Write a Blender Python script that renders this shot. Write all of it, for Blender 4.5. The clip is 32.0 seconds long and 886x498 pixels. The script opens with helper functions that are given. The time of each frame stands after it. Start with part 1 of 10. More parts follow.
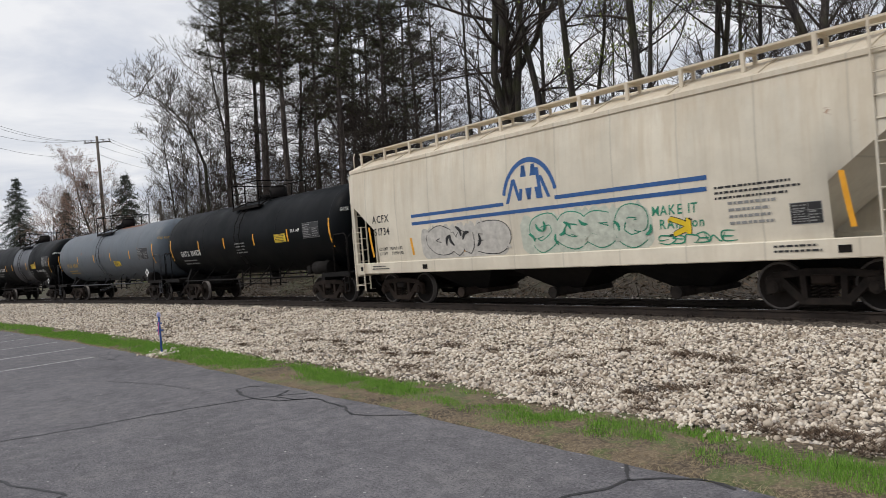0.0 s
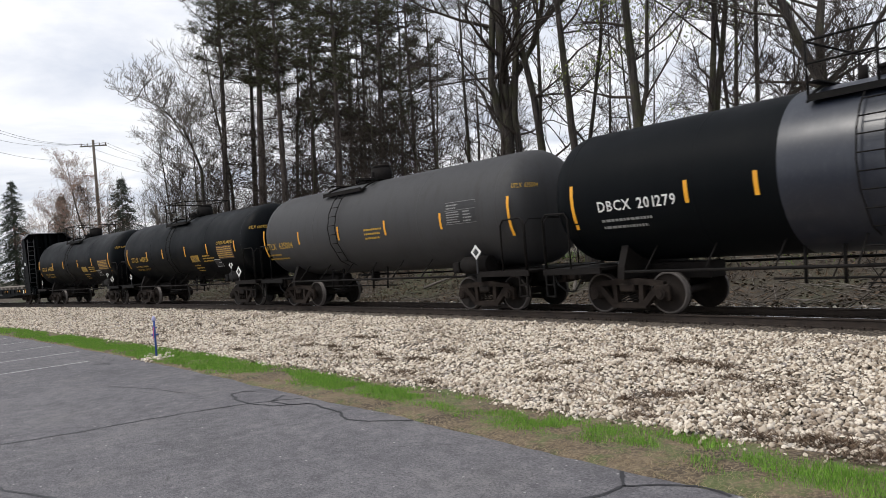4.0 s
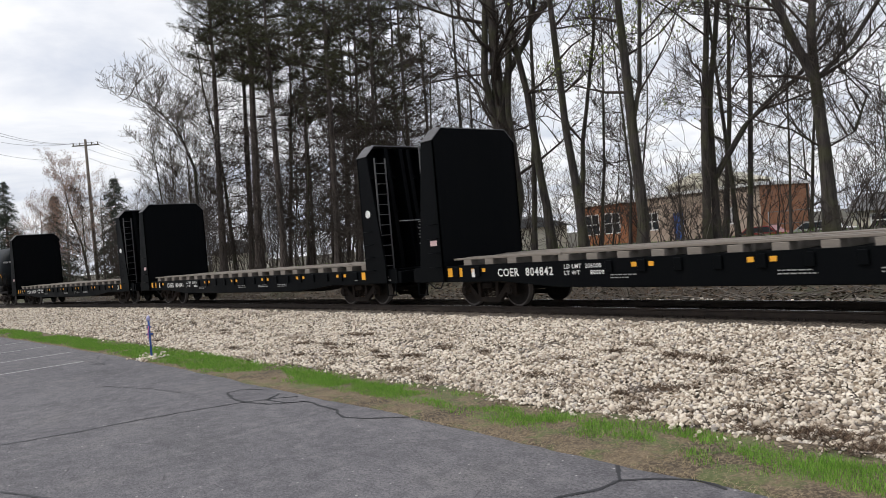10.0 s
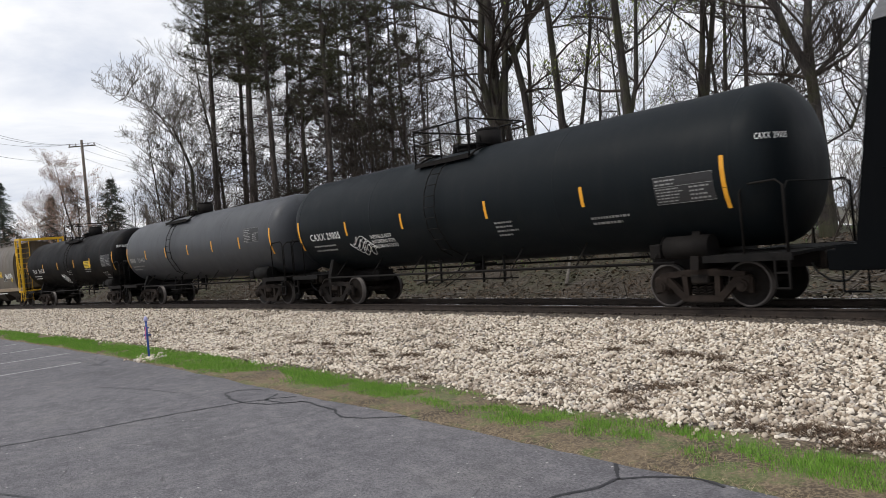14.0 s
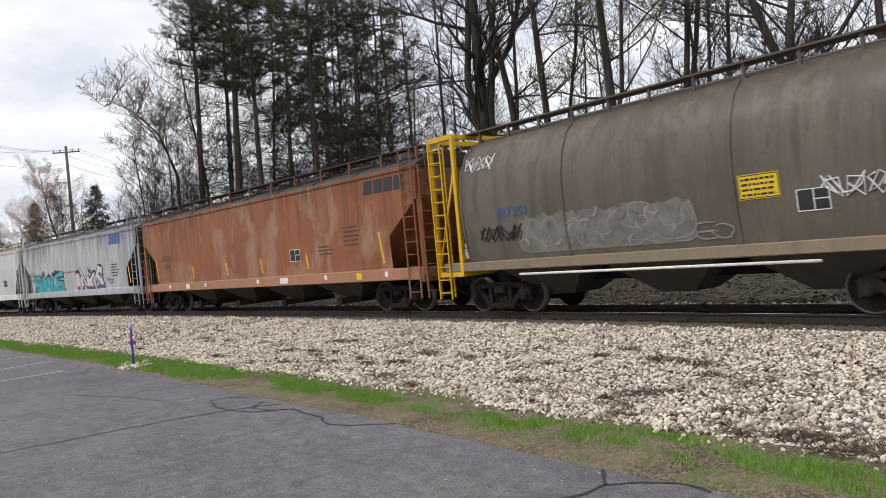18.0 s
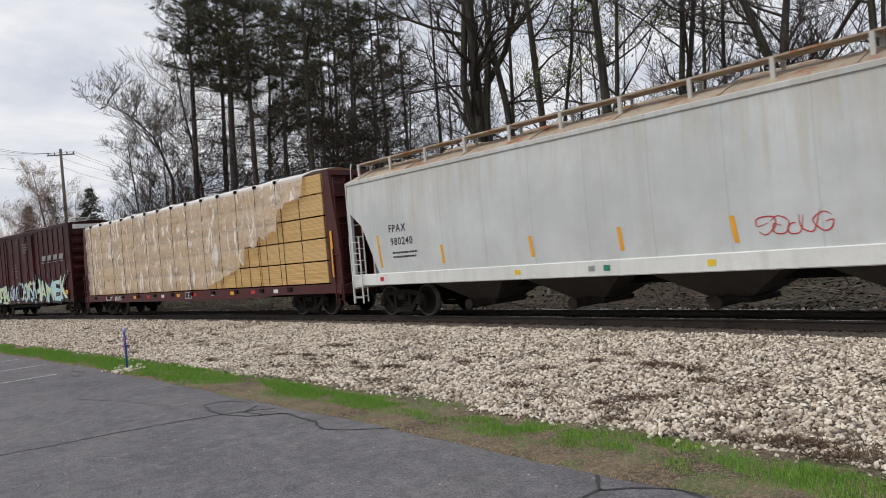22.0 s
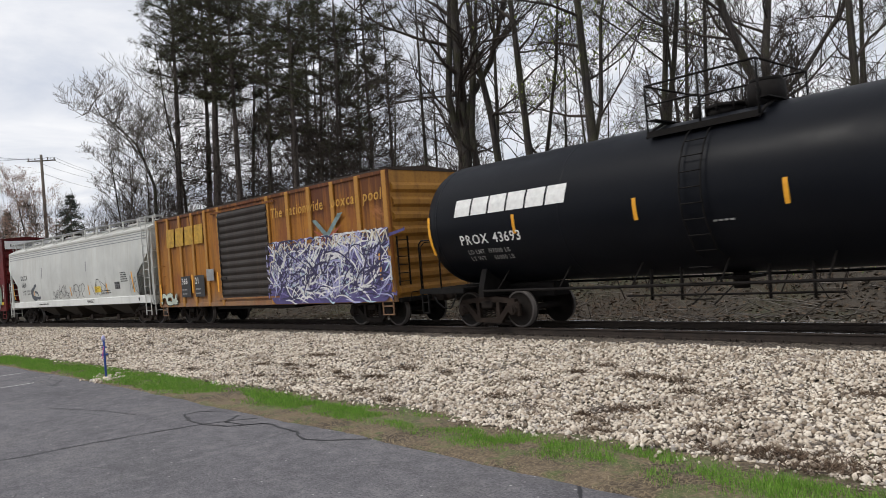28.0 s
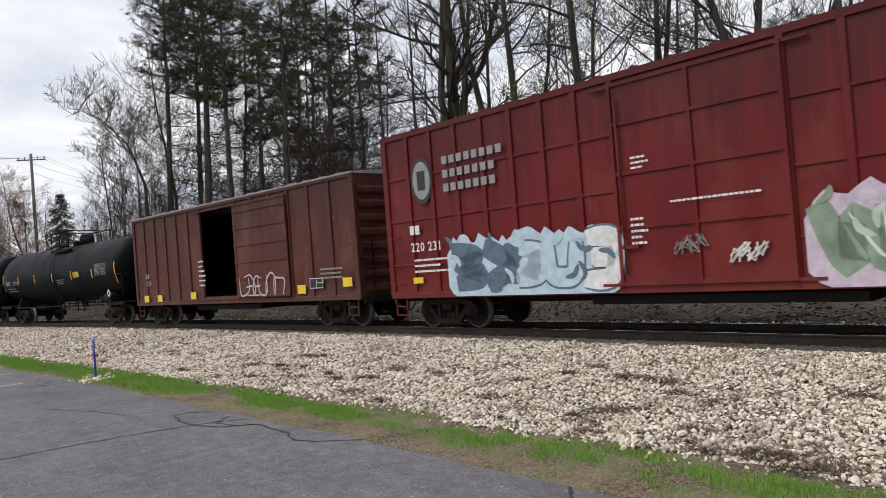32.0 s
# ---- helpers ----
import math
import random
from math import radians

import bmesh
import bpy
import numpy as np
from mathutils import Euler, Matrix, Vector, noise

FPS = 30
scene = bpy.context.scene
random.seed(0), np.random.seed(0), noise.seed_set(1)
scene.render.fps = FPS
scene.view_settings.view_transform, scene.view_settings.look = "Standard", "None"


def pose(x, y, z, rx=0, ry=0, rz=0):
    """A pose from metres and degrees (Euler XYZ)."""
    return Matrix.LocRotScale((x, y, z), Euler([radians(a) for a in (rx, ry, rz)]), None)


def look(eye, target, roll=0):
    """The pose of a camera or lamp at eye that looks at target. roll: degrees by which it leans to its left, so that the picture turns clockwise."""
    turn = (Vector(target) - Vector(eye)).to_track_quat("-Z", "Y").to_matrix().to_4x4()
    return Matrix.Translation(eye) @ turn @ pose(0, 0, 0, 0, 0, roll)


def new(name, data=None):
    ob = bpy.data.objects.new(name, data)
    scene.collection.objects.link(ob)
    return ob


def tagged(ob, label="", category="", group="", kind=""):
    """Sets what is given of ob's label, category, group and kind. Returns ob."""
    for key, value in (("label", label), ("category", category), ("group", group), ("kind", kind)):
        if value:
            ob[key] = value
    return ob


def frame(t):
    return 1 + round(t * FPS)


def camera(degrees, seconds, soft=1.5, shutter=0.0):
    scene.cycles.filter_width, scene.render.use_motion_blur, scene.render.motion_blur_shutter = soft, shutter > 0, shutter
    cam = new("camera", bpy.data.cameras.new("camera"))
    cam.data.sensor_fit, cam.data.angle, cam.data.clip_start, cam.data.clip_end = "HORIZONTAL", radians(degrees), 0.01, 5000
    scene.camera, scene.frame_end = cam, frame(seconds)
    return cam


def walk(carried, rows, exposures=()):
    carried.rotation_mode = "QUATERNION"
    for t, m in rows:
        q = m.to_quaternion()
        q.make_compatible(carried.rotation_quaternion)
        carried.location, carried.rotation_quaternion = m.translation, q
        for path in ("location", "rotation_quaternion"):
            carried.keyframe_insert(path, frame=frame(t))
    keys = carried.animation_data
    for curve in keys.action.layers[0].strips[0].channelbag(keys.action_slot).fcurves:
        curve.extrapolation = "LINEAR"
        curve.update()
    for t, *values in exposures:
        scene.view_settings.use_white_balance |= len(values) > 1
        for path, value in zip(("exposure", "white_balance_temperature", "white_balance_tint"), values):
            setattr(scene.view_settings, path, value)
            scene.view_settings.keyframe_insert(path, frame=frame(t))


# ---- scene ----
cam = camera(62.19, 32.0, soft=0.5, shutter=0.08)
EXPOSURES = [(0, 0.0), (1, 0.1), (2, 0.38), (3, 0.28), (6, 0.28), (8, 0.22), (14, 0.22), (17, 0.35), (18, 0.28), (19, 0.2), (20, 0.12), (21, 0.08), (22, 0.0), (23, 0.0), (24, -0.03), (25, 0.05), (28, 0.12), (29, 0.1), (30, 0.1), (31, -0.02), (32, 0.22)]
walk(cam, [
    (0, pose(0, 0, 2.2, 89.459, 4.739, 52.911)),
    (0.5, pose(0, 0, 2.2, 89.360, 4.757, 52.927)),
    (1, pose(0, 0, 2.2, 89.334, 4.653, 52.845)),
    (1.5, pose(0, 0, 2.2, 89.449, 4.602, 52.665)),
    (2, pose(0, 0, 2.2, 89.588, 4.612, 52.587)),
    (2.5, pose(0, 0, 2.2, 89.696, 4.550, 52.619)),
    (3, pose(0, 0, 2.2, 89.803, 4.482, 52.642)),
    (3.5, pose(0, 0, 2.2, 89.807, 4.461, 52.642)),
    (5.5, pose(0, 0, 2.2, 90.096, 4.703, 52.404)),
    (6, pose(0, 0, 2.2, 90.055, 4.788, 52.351)),
    (6.5, pose(0, 0, 2.2, 89.978, 4.777, 52.266)),
    (7, pose(0, 0, 2.2, 89.901, 4.877, 52.196)),
    (7.5, pose(0, 0, 2.2, 89.830, 4.883, 52.150)),
    (8, pose(0, 0, 2.2, 89.801, 4.933, 52.076)),
    (8.5, pose(0, 0, 2.2, 89.740, 4.941, 52.145)),
    (9, pose(0, 0, 2.2, 89.706, 4.882, 52.210)),
    (9.5, pose(0, 0, 2.2, 89.667, 4.921, 52.207)),
    (10, pose(0, 0, 2.2, 89.557, 4.997, 52.192)),
    (10.5, pose(0, 0, 2.2, 89.537, 5.016, 52.183)),
    (11, pose(0, 0, 2.2, 89.464, 4.990, 52.224)),
    (11.5, pose(0, 0, 2.2, 89.351, 5.112, 52.236)),
    (12, pose(0, 0, 2.2, 89.305, 5.239, 52.202)),
    (12.5, pose(0, 0, 2.2, 89.246, 5.290, 52.157)),
    (13, pose(0, 0, 2.2, 89.243, 5.255, 52.078)),
    (13.5, pose(0, 0, 2.2, 89.395, 5.243, 52.041)),
    (14, pose(0, 0, 2.2, 89.486, 5.255, 51.992)),
    (14.5, pose(0, 0, 2.2, 89.590, 5.360, 51.968)),
    (16.5, pose(0, 0, 2.2, 90.090, 5.333, 51.454)),
    (17, pose(0, 0, 2.2, 90.029, 5.389, 51.341)),
    (17.5, pose(0, 0, 2.2, 89.936, 5.341, 51.154)),
    (18, pose(0, 0, 2.2, 89.899, 5.316, 50.981)),
    (18.5, pose(0, 0, 2.2, 89.863, 5.337, 50.903)),
    (19, pose(0, 0, 2.2, 89.793, 5.321, 50.827)),
    (19.5, pose(0, 0, 2.2, 89.797, 5.194, 50.817)),
    (20, pose(0, 0, 2.2, 89.870, 5.160, 50.761)),
    (20.5, pose(0, 0, 2.2, 89.965, 5.087, 50.690)),
    (21, pose(0, 0, 2.2, 90.044, 5.065, 50.715)),
    (21.5, pose(0, 0, 2.2, 90.136, 5.092, 50.713)),
    (22, pose(0, 0, 2.2, 90.220, 5.062, 50.605)),
    (22.5, pose(0, 0, 2.2, 90.163, 5.082, 50.472)),
    (23, pose(0, 0, 2.2, 90.152, 4.980, 50.437)),
    (23.5, pose(0, 0, 2.2, 90.382, 4.917, 50.521)),
    (24, pose(0, 0, 2.2, 90.630, 4.806, 50.461)),
    (24.5, pose(0, 0, 2.2, 90.793, 4.600, 50.053)),
    (25, pose(0, 0, 2.2, 90.914, 4.599, 49.610)),
    (25.5, pose(0, 0, 2.2, 90.843, 4.604, 49.353)),
    (27.5, pose(0, 0, 2.2, 90.869, 4.672, 49.512)),
    (28, pose(0, 0, 2.2, 90.898, 4.599, 49.332)),
    (28.5, pose(0, 0, 2.2, 90.981, 4.590, 49.138)),
    (29, pose(0, 0, 2.2, 90.842, 4.693, 49.007)),
    (29.5, pose(0, 0, 2.2, 90.609, 4.741, 48.934)),
    (30, pose(0, 0, 2.2, 90.488, 4.703, 49.115)),
    (30.5, pose(0, 0, 2.2, 90.576, 4.586, 49.217)),
    (31, pose(0, 0, 2.2, 90.715, 4.597, 49.172)),
    (31.5, pose(0, 0, 2.2, 90.884, 4.447, 48.932)),
    (32, pose(0, 0, 2.2, 90.913, 4.442, 48.692)),
], EXPOSURES)

# ---- world, sun, exposure ----
SUN_ELEV, SUN_TURN = 52, 205
world = bpy.data.worlds.new("overcast_sky")
scene.world = world
world.use_nodes = True
CLOUD = 9.5
wn, wl = world.node_tree.nodes, world.node_tree.links
wn.clear()
w_out = wn.new("ShaderNodeOutputWorld")
w_bg = wn.new("ShaderNodeBackground")
w_sky = wn.new("ShaderNodeTexSky")
w_sky.sky_type, w_sky.sun_disc = "NISHITA", False
w_sky.sun_elevation, w_sky.sun_rotation = radians(SUN_ELEV), radians(SUN_TURN)
w_sky.dust_density = 3.0
w_coord = wn.new("ShaderNodeTexCoord")
w_sep = wn.new("ShaderNodeSeparateXYZ")
wl.new(w_coord.outputs["Generated"], w_sep.inputs[0])
# cloud sheet seen in perspective: divide by height above the horizon
w_h = wn.new("ShaderNodeMath"); w_h.operation = "MAXIMUM"; w_h.inputs[1].default_value = 0.0
wl.new(w_sep.outputs["Z"], w_h.inputs[0])
w_add = wn.new("ShaderNodeMath"); w_add.operation = "ADD"; w_add.inputs[1].default_value = 0.09
wl.new(w_h.outputs[0], w_add.inputs[0])
w_div = wn.new("ShaderNodeVectorMath"); w_div.operation = "DIVIDE"
w_comb = wn.new("ShaderNodeCombineXYZ")
for k in range(3):
    wl.new(w_add.outputs[0], w_comb.inputs[k])
wl.new(w_coord.outputs["Generated"], w_div.inputs[0]); wl.new(w_comb.outputs[0], w_div.inputs[1])
w_noise = wn.new("ShaderNodeTexNoise"); w_noise.inputs["Scale"].default_value = 1.1
w_noise.inputs["Detail"].default_value = 7; w_noise.inputs["Roughness"].default_value = 0.55
w_noise.inputs["Distortion"].default_value = 0.4
wl.new(w_div.outputs[0], w_noise.inputs["Vector"])
w_ramp = wn.new("ShaderNodeValToRGB")
w_ramp.color_ramp.elements[0].position, w_ramp.color_ramp.elements[0].color = 0.36, (0.66, 0.70, 0.78, 1)
w_ramp.color_ramp.elements[1].position, w_ramp.color_ramp.elements[1].color = 0.62, (1.0, 1.0, 1.0, 1)
wl.new(w_noise.outputs["Fac"], w_ramp.inputs[0])
# overcast deck: cloud mostly hides the blue sky
w_mul = wn.new("ShaderNodeMix"); w_mul.data_type = "RGBA"; w_mul.blend_type = "MULTIPLY"; w_mul.inputs[0].default_value = 1
w_mul.inputs[7].default_value = (CLOUD, CLOUD, CLOUD * 1.02, 1)
wl.new(w_ramp.outputs[0], w_mul.inputs[6])
w_mix = wn.new("ShaderNodeMix"); w_mix.data_type = "RGBA"; w_mix.inputs[0].default_value = 0.88
wl.new(w_sky.outputs[0], w_mix.inputs[6]); wl.new(w_mul.outputs[2], w_mix.inputs[7])
w_bg.inputs["Strength"].default_value = 0.1
wl.new(w_mix.outputs[2], w_bg.inputs["Color"]); wl.new(w_bg.outputs[0], w_out.inputs["Surface"])

sun = new("sun", bpy.data.lights.new("sun", "SUN"))
sun.data.energy, sun.data.angle, sun.data.color = 1.4, radians(12), (1.0, 0.96, 0.9)
sa, se = radians(SUN_TURN), radians(SUN_ELEV)
sun.matrix_world = look((0, 0, 50), (-math.sin(sa) * math.cos(se) * 10, -math.cos(sa) * math.cos(se) * 10, 50 - math.sin(se) * 10))

# ---- the curved track: s along it, lat across it (away from the camera is +) ----
RC, YC, RAIL = 379.45, -365.25, 0.395


def on_track(s, lat=0.0, z=0.0):
    a = s / RC
    return Vector(((RC + lat) * math.sin(a), YC + (RC + lat) * math.cos(a), z))


def lat_of(x, y):
    return math.hypot(x, y - YC) - RC


def smooth(e0, e1, v):
    v = min(1.0, max(0.0, (v - e0) / (e1 - e0)))
    return v * v * (3 - 2 * v)


def ground_z(x, y):
    """Height of the ground: flat car park, low ballast shoulder, ditch, then a bank under the trees."""
    lat = lat_of(x, y)
    z = 0.19 * smooth(-7.0, -2.4, lat) - 0.22 * smooth(1.9, 3.6, lat)
    z += 1.3 * smooth(4.6, 10.5, lat) - 1.45 * smooth(20, 42, lat)
    if lat > 3:
        z += 0.12 * noise.noise((x * 0.35, y * 0.35, 3.1)) * smooth(3, 5, lat)
    return z


# ---- mesh tools ----
class Shape:
    """Collects vertices and faces of one part."""

    def __init__(self):
        self.v, self.f, self.sm, self.mi = [], [], [], []
        self.slot = 0

    def add(self, verts, faces, smooth_faces=False):
        n = len(self.v)
        self.v += [tuple(p) for p in verts]
        self.f += [tuple(i + n for i in f) for f in faces]
        self.sm += [smooth_faces] * len(faces)
        self.mi += [self.slot] * len(faces)
        return self

    def box(self, x0, x1, y0, y1, z0, z1, b=0.0):
        if b <= 0:
            v = [(x, y, z) for x in (x0, x1) for y in (y0, y1) for z in (z0, z1)]
            return self.add(v, [(0, 1, 3, 2), (4, 6, 7, 5), (0, 4, 5, 1), (2, 3, 7, 6), (0, 2, 6, 4), (1, 5, 7, 3)])
        # chamfered: three shrunk quads pairs joined
        n, v, f = 0, [], []
        c = ((x0 + x1) / 2, (y0 + y1) / 2, (z0 + z1) / 2)
        h = ((x1 - x0) / 2, (y1 - y0) / 2, (z1 - z0) / 2)
        b = min(b, *(q * 0.49 for q in h))
        idx = {}
        for sx in (-1, 1):
            for sy in (-1, 1):
                for sz in (-1, 1):
                    for ax in range(3):
                        sg = (sx, sy, sz)
                        p = [c[k] + sg[k] * (h[k] - (0 if k == ax else b)) for k in range(3)]
                        idx[(sx, sy, sz, ax)] = len(v)
                        v.append(p)
        for ax in range(3):
            o = [k for k in range(3) if k != ax]
            for sg in (-1, 1):
                q = []
                for a, bb in ((-1, -1), (1, -1), (1, 1), (-1, 1)):
                    s3 = [0, 0, 0]
                    s3[ax], s3[o[0]], s3[o[1]] = sg, a, bb
                    q.append(idx[(*s3, ax)])
                f.append(q if (sg > 0) == (ax != 1) else q[::-1])
            for a in (-1, 1):
                for bb in (-1, 1):
                    def key(e, axis):
                        s3 = [0, 0, 0]
                        s3[ax], s3[o[0]], s3[o[1]] = e, a, bb
                        return idx[(*s3, axis)]
                    f.append([key(-1, o[0]), key(1, o[0]), key(1, o[1]), key(-1, o[1])])
        for sx in (-1, 1):
            for sy in (-1, 1):
                for sz in (-1, 1):
                    f.append([idx[(sx, sy, sz, k)] for k in range(3)])
        return self.add(v, f)

    def cyl(self, p0, p1, r, seg=10, r1=None, caps=True):
        p0, p1 = Vector(p0), Vector(p1)
        d = (p1 - p0).normalized()
        a = d.orthogonal().normalized()
        c = d.cross(a)
        r1 = r if r1 is None else r1
        ring = [(math.cos(2 * math.pi * k / seg), math.sin(2 * math.pi * k / seg)) for k in range(seg)]
        v = [p0 + (a * x + c * y) * r for x, y in ring] + [p1 + (a * x + c * y) * r1 for x, y in ring]
        self.add(v, [(k, (k + 1) % seg, seg + (k + 1) % seg, seg + k) for k in range(seg)], True)
        if caps:
            n = len(self.v) - 2 * seg
            self.f += [tuple(range(n + seg - 1, n - 1, -1)), tuple(range(n + seg, n + 2 * seg))]
            self.sm += [False, False]
            self.mi += [self.slot] * 2
        return self

    def tube(self, path, r, seg=6):
        """A bent rod through the points of path."""
        path = [Vector(p) for p in path]
        v, f, prev = [], [], None
        for i, p in enumerate(path):
            d = (path[min(i + 1, len(path) - 1)] - path[max(i - 1, 0)]).normalized()
            if prev is None:
                a = d.orthogonal().normalized()
            else:
                a = (prev - d * prev.dot(d)).normalized()
            prev, c = a, d.cross(a)
            rr = r[i] if isinstance(r, (list, tuple)) else r
            v += [p + (a * math.cos(2 * math.pi * k / seg) + c * math.sin(2 * math.pi * k / seg)) * rr for k in range(seg)]
        for i in range(len(path) - 1):
            for k in range(seg):
                f.append((i * seg + k, i * seg + (k + 1) % seg, (i + 1) * seg + (k + 1) % seg, (i + 1) * seg + k))
        f += [tuple(range(seg - 1, -1, -1)), tuple(range((len(path) - 1) * seg, len(path) * seg))]
        return self.add(v, f, seg > 4)

    def prism(self, poly, axis, lo, hi):
        """A polygon in the two other axes, extruded along axis from lo to hi."""
        n = len(poly)
        def at(p, w):
            q = list(p)
            q.insert(axis, w)
            return q
        v = [at(p, lo) for p in poly] + [at(p, hi) for p in poly]
        return self.add(v, [tuple(range(n))[::-1], tuple(range(n, 2 * n))] + [(k, (k + 1) % n, n + (k + 1) % n, n + k) for k in range(n)])

    def lathe_x(self, prof, cy, cz, seg=40, sq=1.0, a0=0.0, a1=None):
        """Profile of (x, radius) turned about the x axis; a partial arc when a1 is given (0 = down, towards +y)."""
        full = a1 is None
        cnt = seg if full else seg + 1
        span = 2 * math.pi if full else a1 - a0
        v, f = [], []
        for x, r in prof:
            for k in range(cnt):
                a = a0 + span * k / seg
                v.append((x, cy + r * math.sin(a), cz - r * math.cos(a) * sq))
        for i in range(len(prof) - 1):
            for k in range(seg):
                j = (k + 1) % cnt
                f.append((i * cnt + k, (i + 1) * cnt + k, (i + 1) * cnt + j, i * cnt + j))
        return self.add(v, f, True)

    def mesh(self, name, *mats):
        me = bpy.data.meshes.new(name)
        me.from_pydata(self.v, [], self.f)
        me.polygons.foreach_set("use_smooth", self.sm)
        for m in mats:
            me.materials.append(m)
        if len(mats) > 1:
            me.polygons.foreach_set("material_index", self.mi)
        me.update()
        return me


def part(name, shape, material, parent=None, label="", at=None):
    """One mesh object under a thing or a part; shape is a Shape or a ready mesh."""
    mats = material if isinstance(material, (list, tuple)) else (material,)
    me = shape.mesh(name, *mats) if isinstance(shape, Shape) else shape
    ob = new(name, me)
    ob.parent = parent
    if at is not None:
        ob.matrix_basis = at
    return tagged(ob, label)


def thing(name, label, category, group="", kind="", at=None):
    """An Empty at a thing's base that carries its parts."""
    ob = new(name)
    ob.empty_display_size = 0.3
    if at is not None:
        ob.matrix_basis = at
    return tagged(ob, label, category, group, kind)

# ---- materials ----
class Mat:
    """Short-hand for one node material."""

    def __init__(self, name, rough=0.6, metal=0.0):
        self.m = bpy.data.materials.new(name)
        self.m.use_nodes = True
        self.n, self.l = self.m.node_tree.nodes, self.m.node_tree.links
        self.b = self.n["Principled BSDF"]
        self.b.inputs["Roughness"].default_value = rough
        self.b.inputs["Metallic"].default_value = metal
        self.tc = self.n.new("ShaderNodeTexCoord").outputs["Object"]

    def noise(self, scale, detail=4, rough=0.55, stretch=None, vec=None, dist=0.0):
        t = self.n.new("ShaderNodeTexNoise")
        t.inputs["Scale"].default_value, t.inputs["Detail"].default_value = scale, detail
        t.inputs["Roughness"].default_value, t.inputs["Distortion"].default_value = rough, dist
        src = vec or self.tc
        if stretch:
            mp = self.n.new("ShaderNodeMapping")
            mp.inputs["Scale"].default_value = stretch
            self.l.new(src, mp.inputs[0])
            src = mp.outputs[0]
        self.l.new(src, t.inputs["Vector"])
        return t.outputs["Fac"]

    def voro(self, scale, feature="F1", out="Distance", stretch=None):
        t = self.n.new("ShaderNodeTexVoronoi")
        t.feature = feature
        t.inputs["Scale"].default_value = scale
        src = self.tc
        if stretch:
            mp = self.n.new("ShaderNodeMapping")
            mp.inputs["Scale"].default_value = stretch
            self.l.new(src, mp.inputs[0])
            src = mp.outputs[0]
        self.l.new(src, t.inputs["Vector"])
        return t.outputs[out]

    def ramp(self, fac, *stops):
        r = self.n.new("ShaderNodeValToRGB")
        e = r.color_ramp.elements
        while len(e) < len(stops):
            e.new(0.5)
        for el, (p, c) in zip(e, stops):
            el.position = p
            el.color = (*c, 1) if isinstance(c, (tuple, list)) else (c, c, c, 1)
        self.l.new(fac, r.inputs[0])
        return r.outputs[0]

    def mix(self, fac, a, b, mode="MIX"):
        x = self.n.new("ShaderNodeMix")
        x.data_type, x.blend_type = "RGBA", mode
        for k, q in ((0, fac), (6, a), (7, b)):
            if isinstance(q, (tuple, list)):
                x.inputs[k].default_value = (*q, 1)
            elif isinstance(q, (int, float)):
                x.inputs[k].default_value = q if k == 0 else (q, q, q, 1)
            else:
                self.l.new(q, x.inputs[k])
        return x.outputs[2]

    def math(self, op, a, b=0.0, clamp=False):
        x = self.n.new("ShaderNodeMath")
        x.operation, x.use_clamp = op, clamp
        for k, q in enumerate((a, b)):
            if isinstance(q, (int, float)):
                x.inputs[k].default_value = q
            else:
                self.l.new(q, x.inputs[k])
        return x.outputs[0]

    def axis(self, k):
        s = self.n.new("ShaderNodeSeparateXYZ")
        self.l.new(self.tc, s.inputs[0])
        return s.outputs[k]

    def rnd(self, island=False):
        if island:
            return self.n.new("ShaderNodeNewGeometry").outputs["Random Per Island"]
        return self.n.new("ShaderNodeObjectInfo").outputs["Random"]

    def color(self, c):
        if isinstance(c, (tuple, list)):
            self.b.inputs["Base Color"].default_value = (*c, 1)
        else:
            self.l.new(c, self.b.inputs["Base Color"])
        return self

    def rough(self, c):
        self.l.new(c, self.b.inputs["Roughness"])
        return self

    def bump(self, h, strength=0.3, dist=0.02):
        x = self.n.new("ShaderNodeBump")
        x.inputs["Strength"].default_value, x.inputs["Distance"].default_value = strength, dist
        self.l.new(h, x.inputs["Height"])
        self.l.new(x.outputs[0], self.b.inputs["Normal"])
        return self


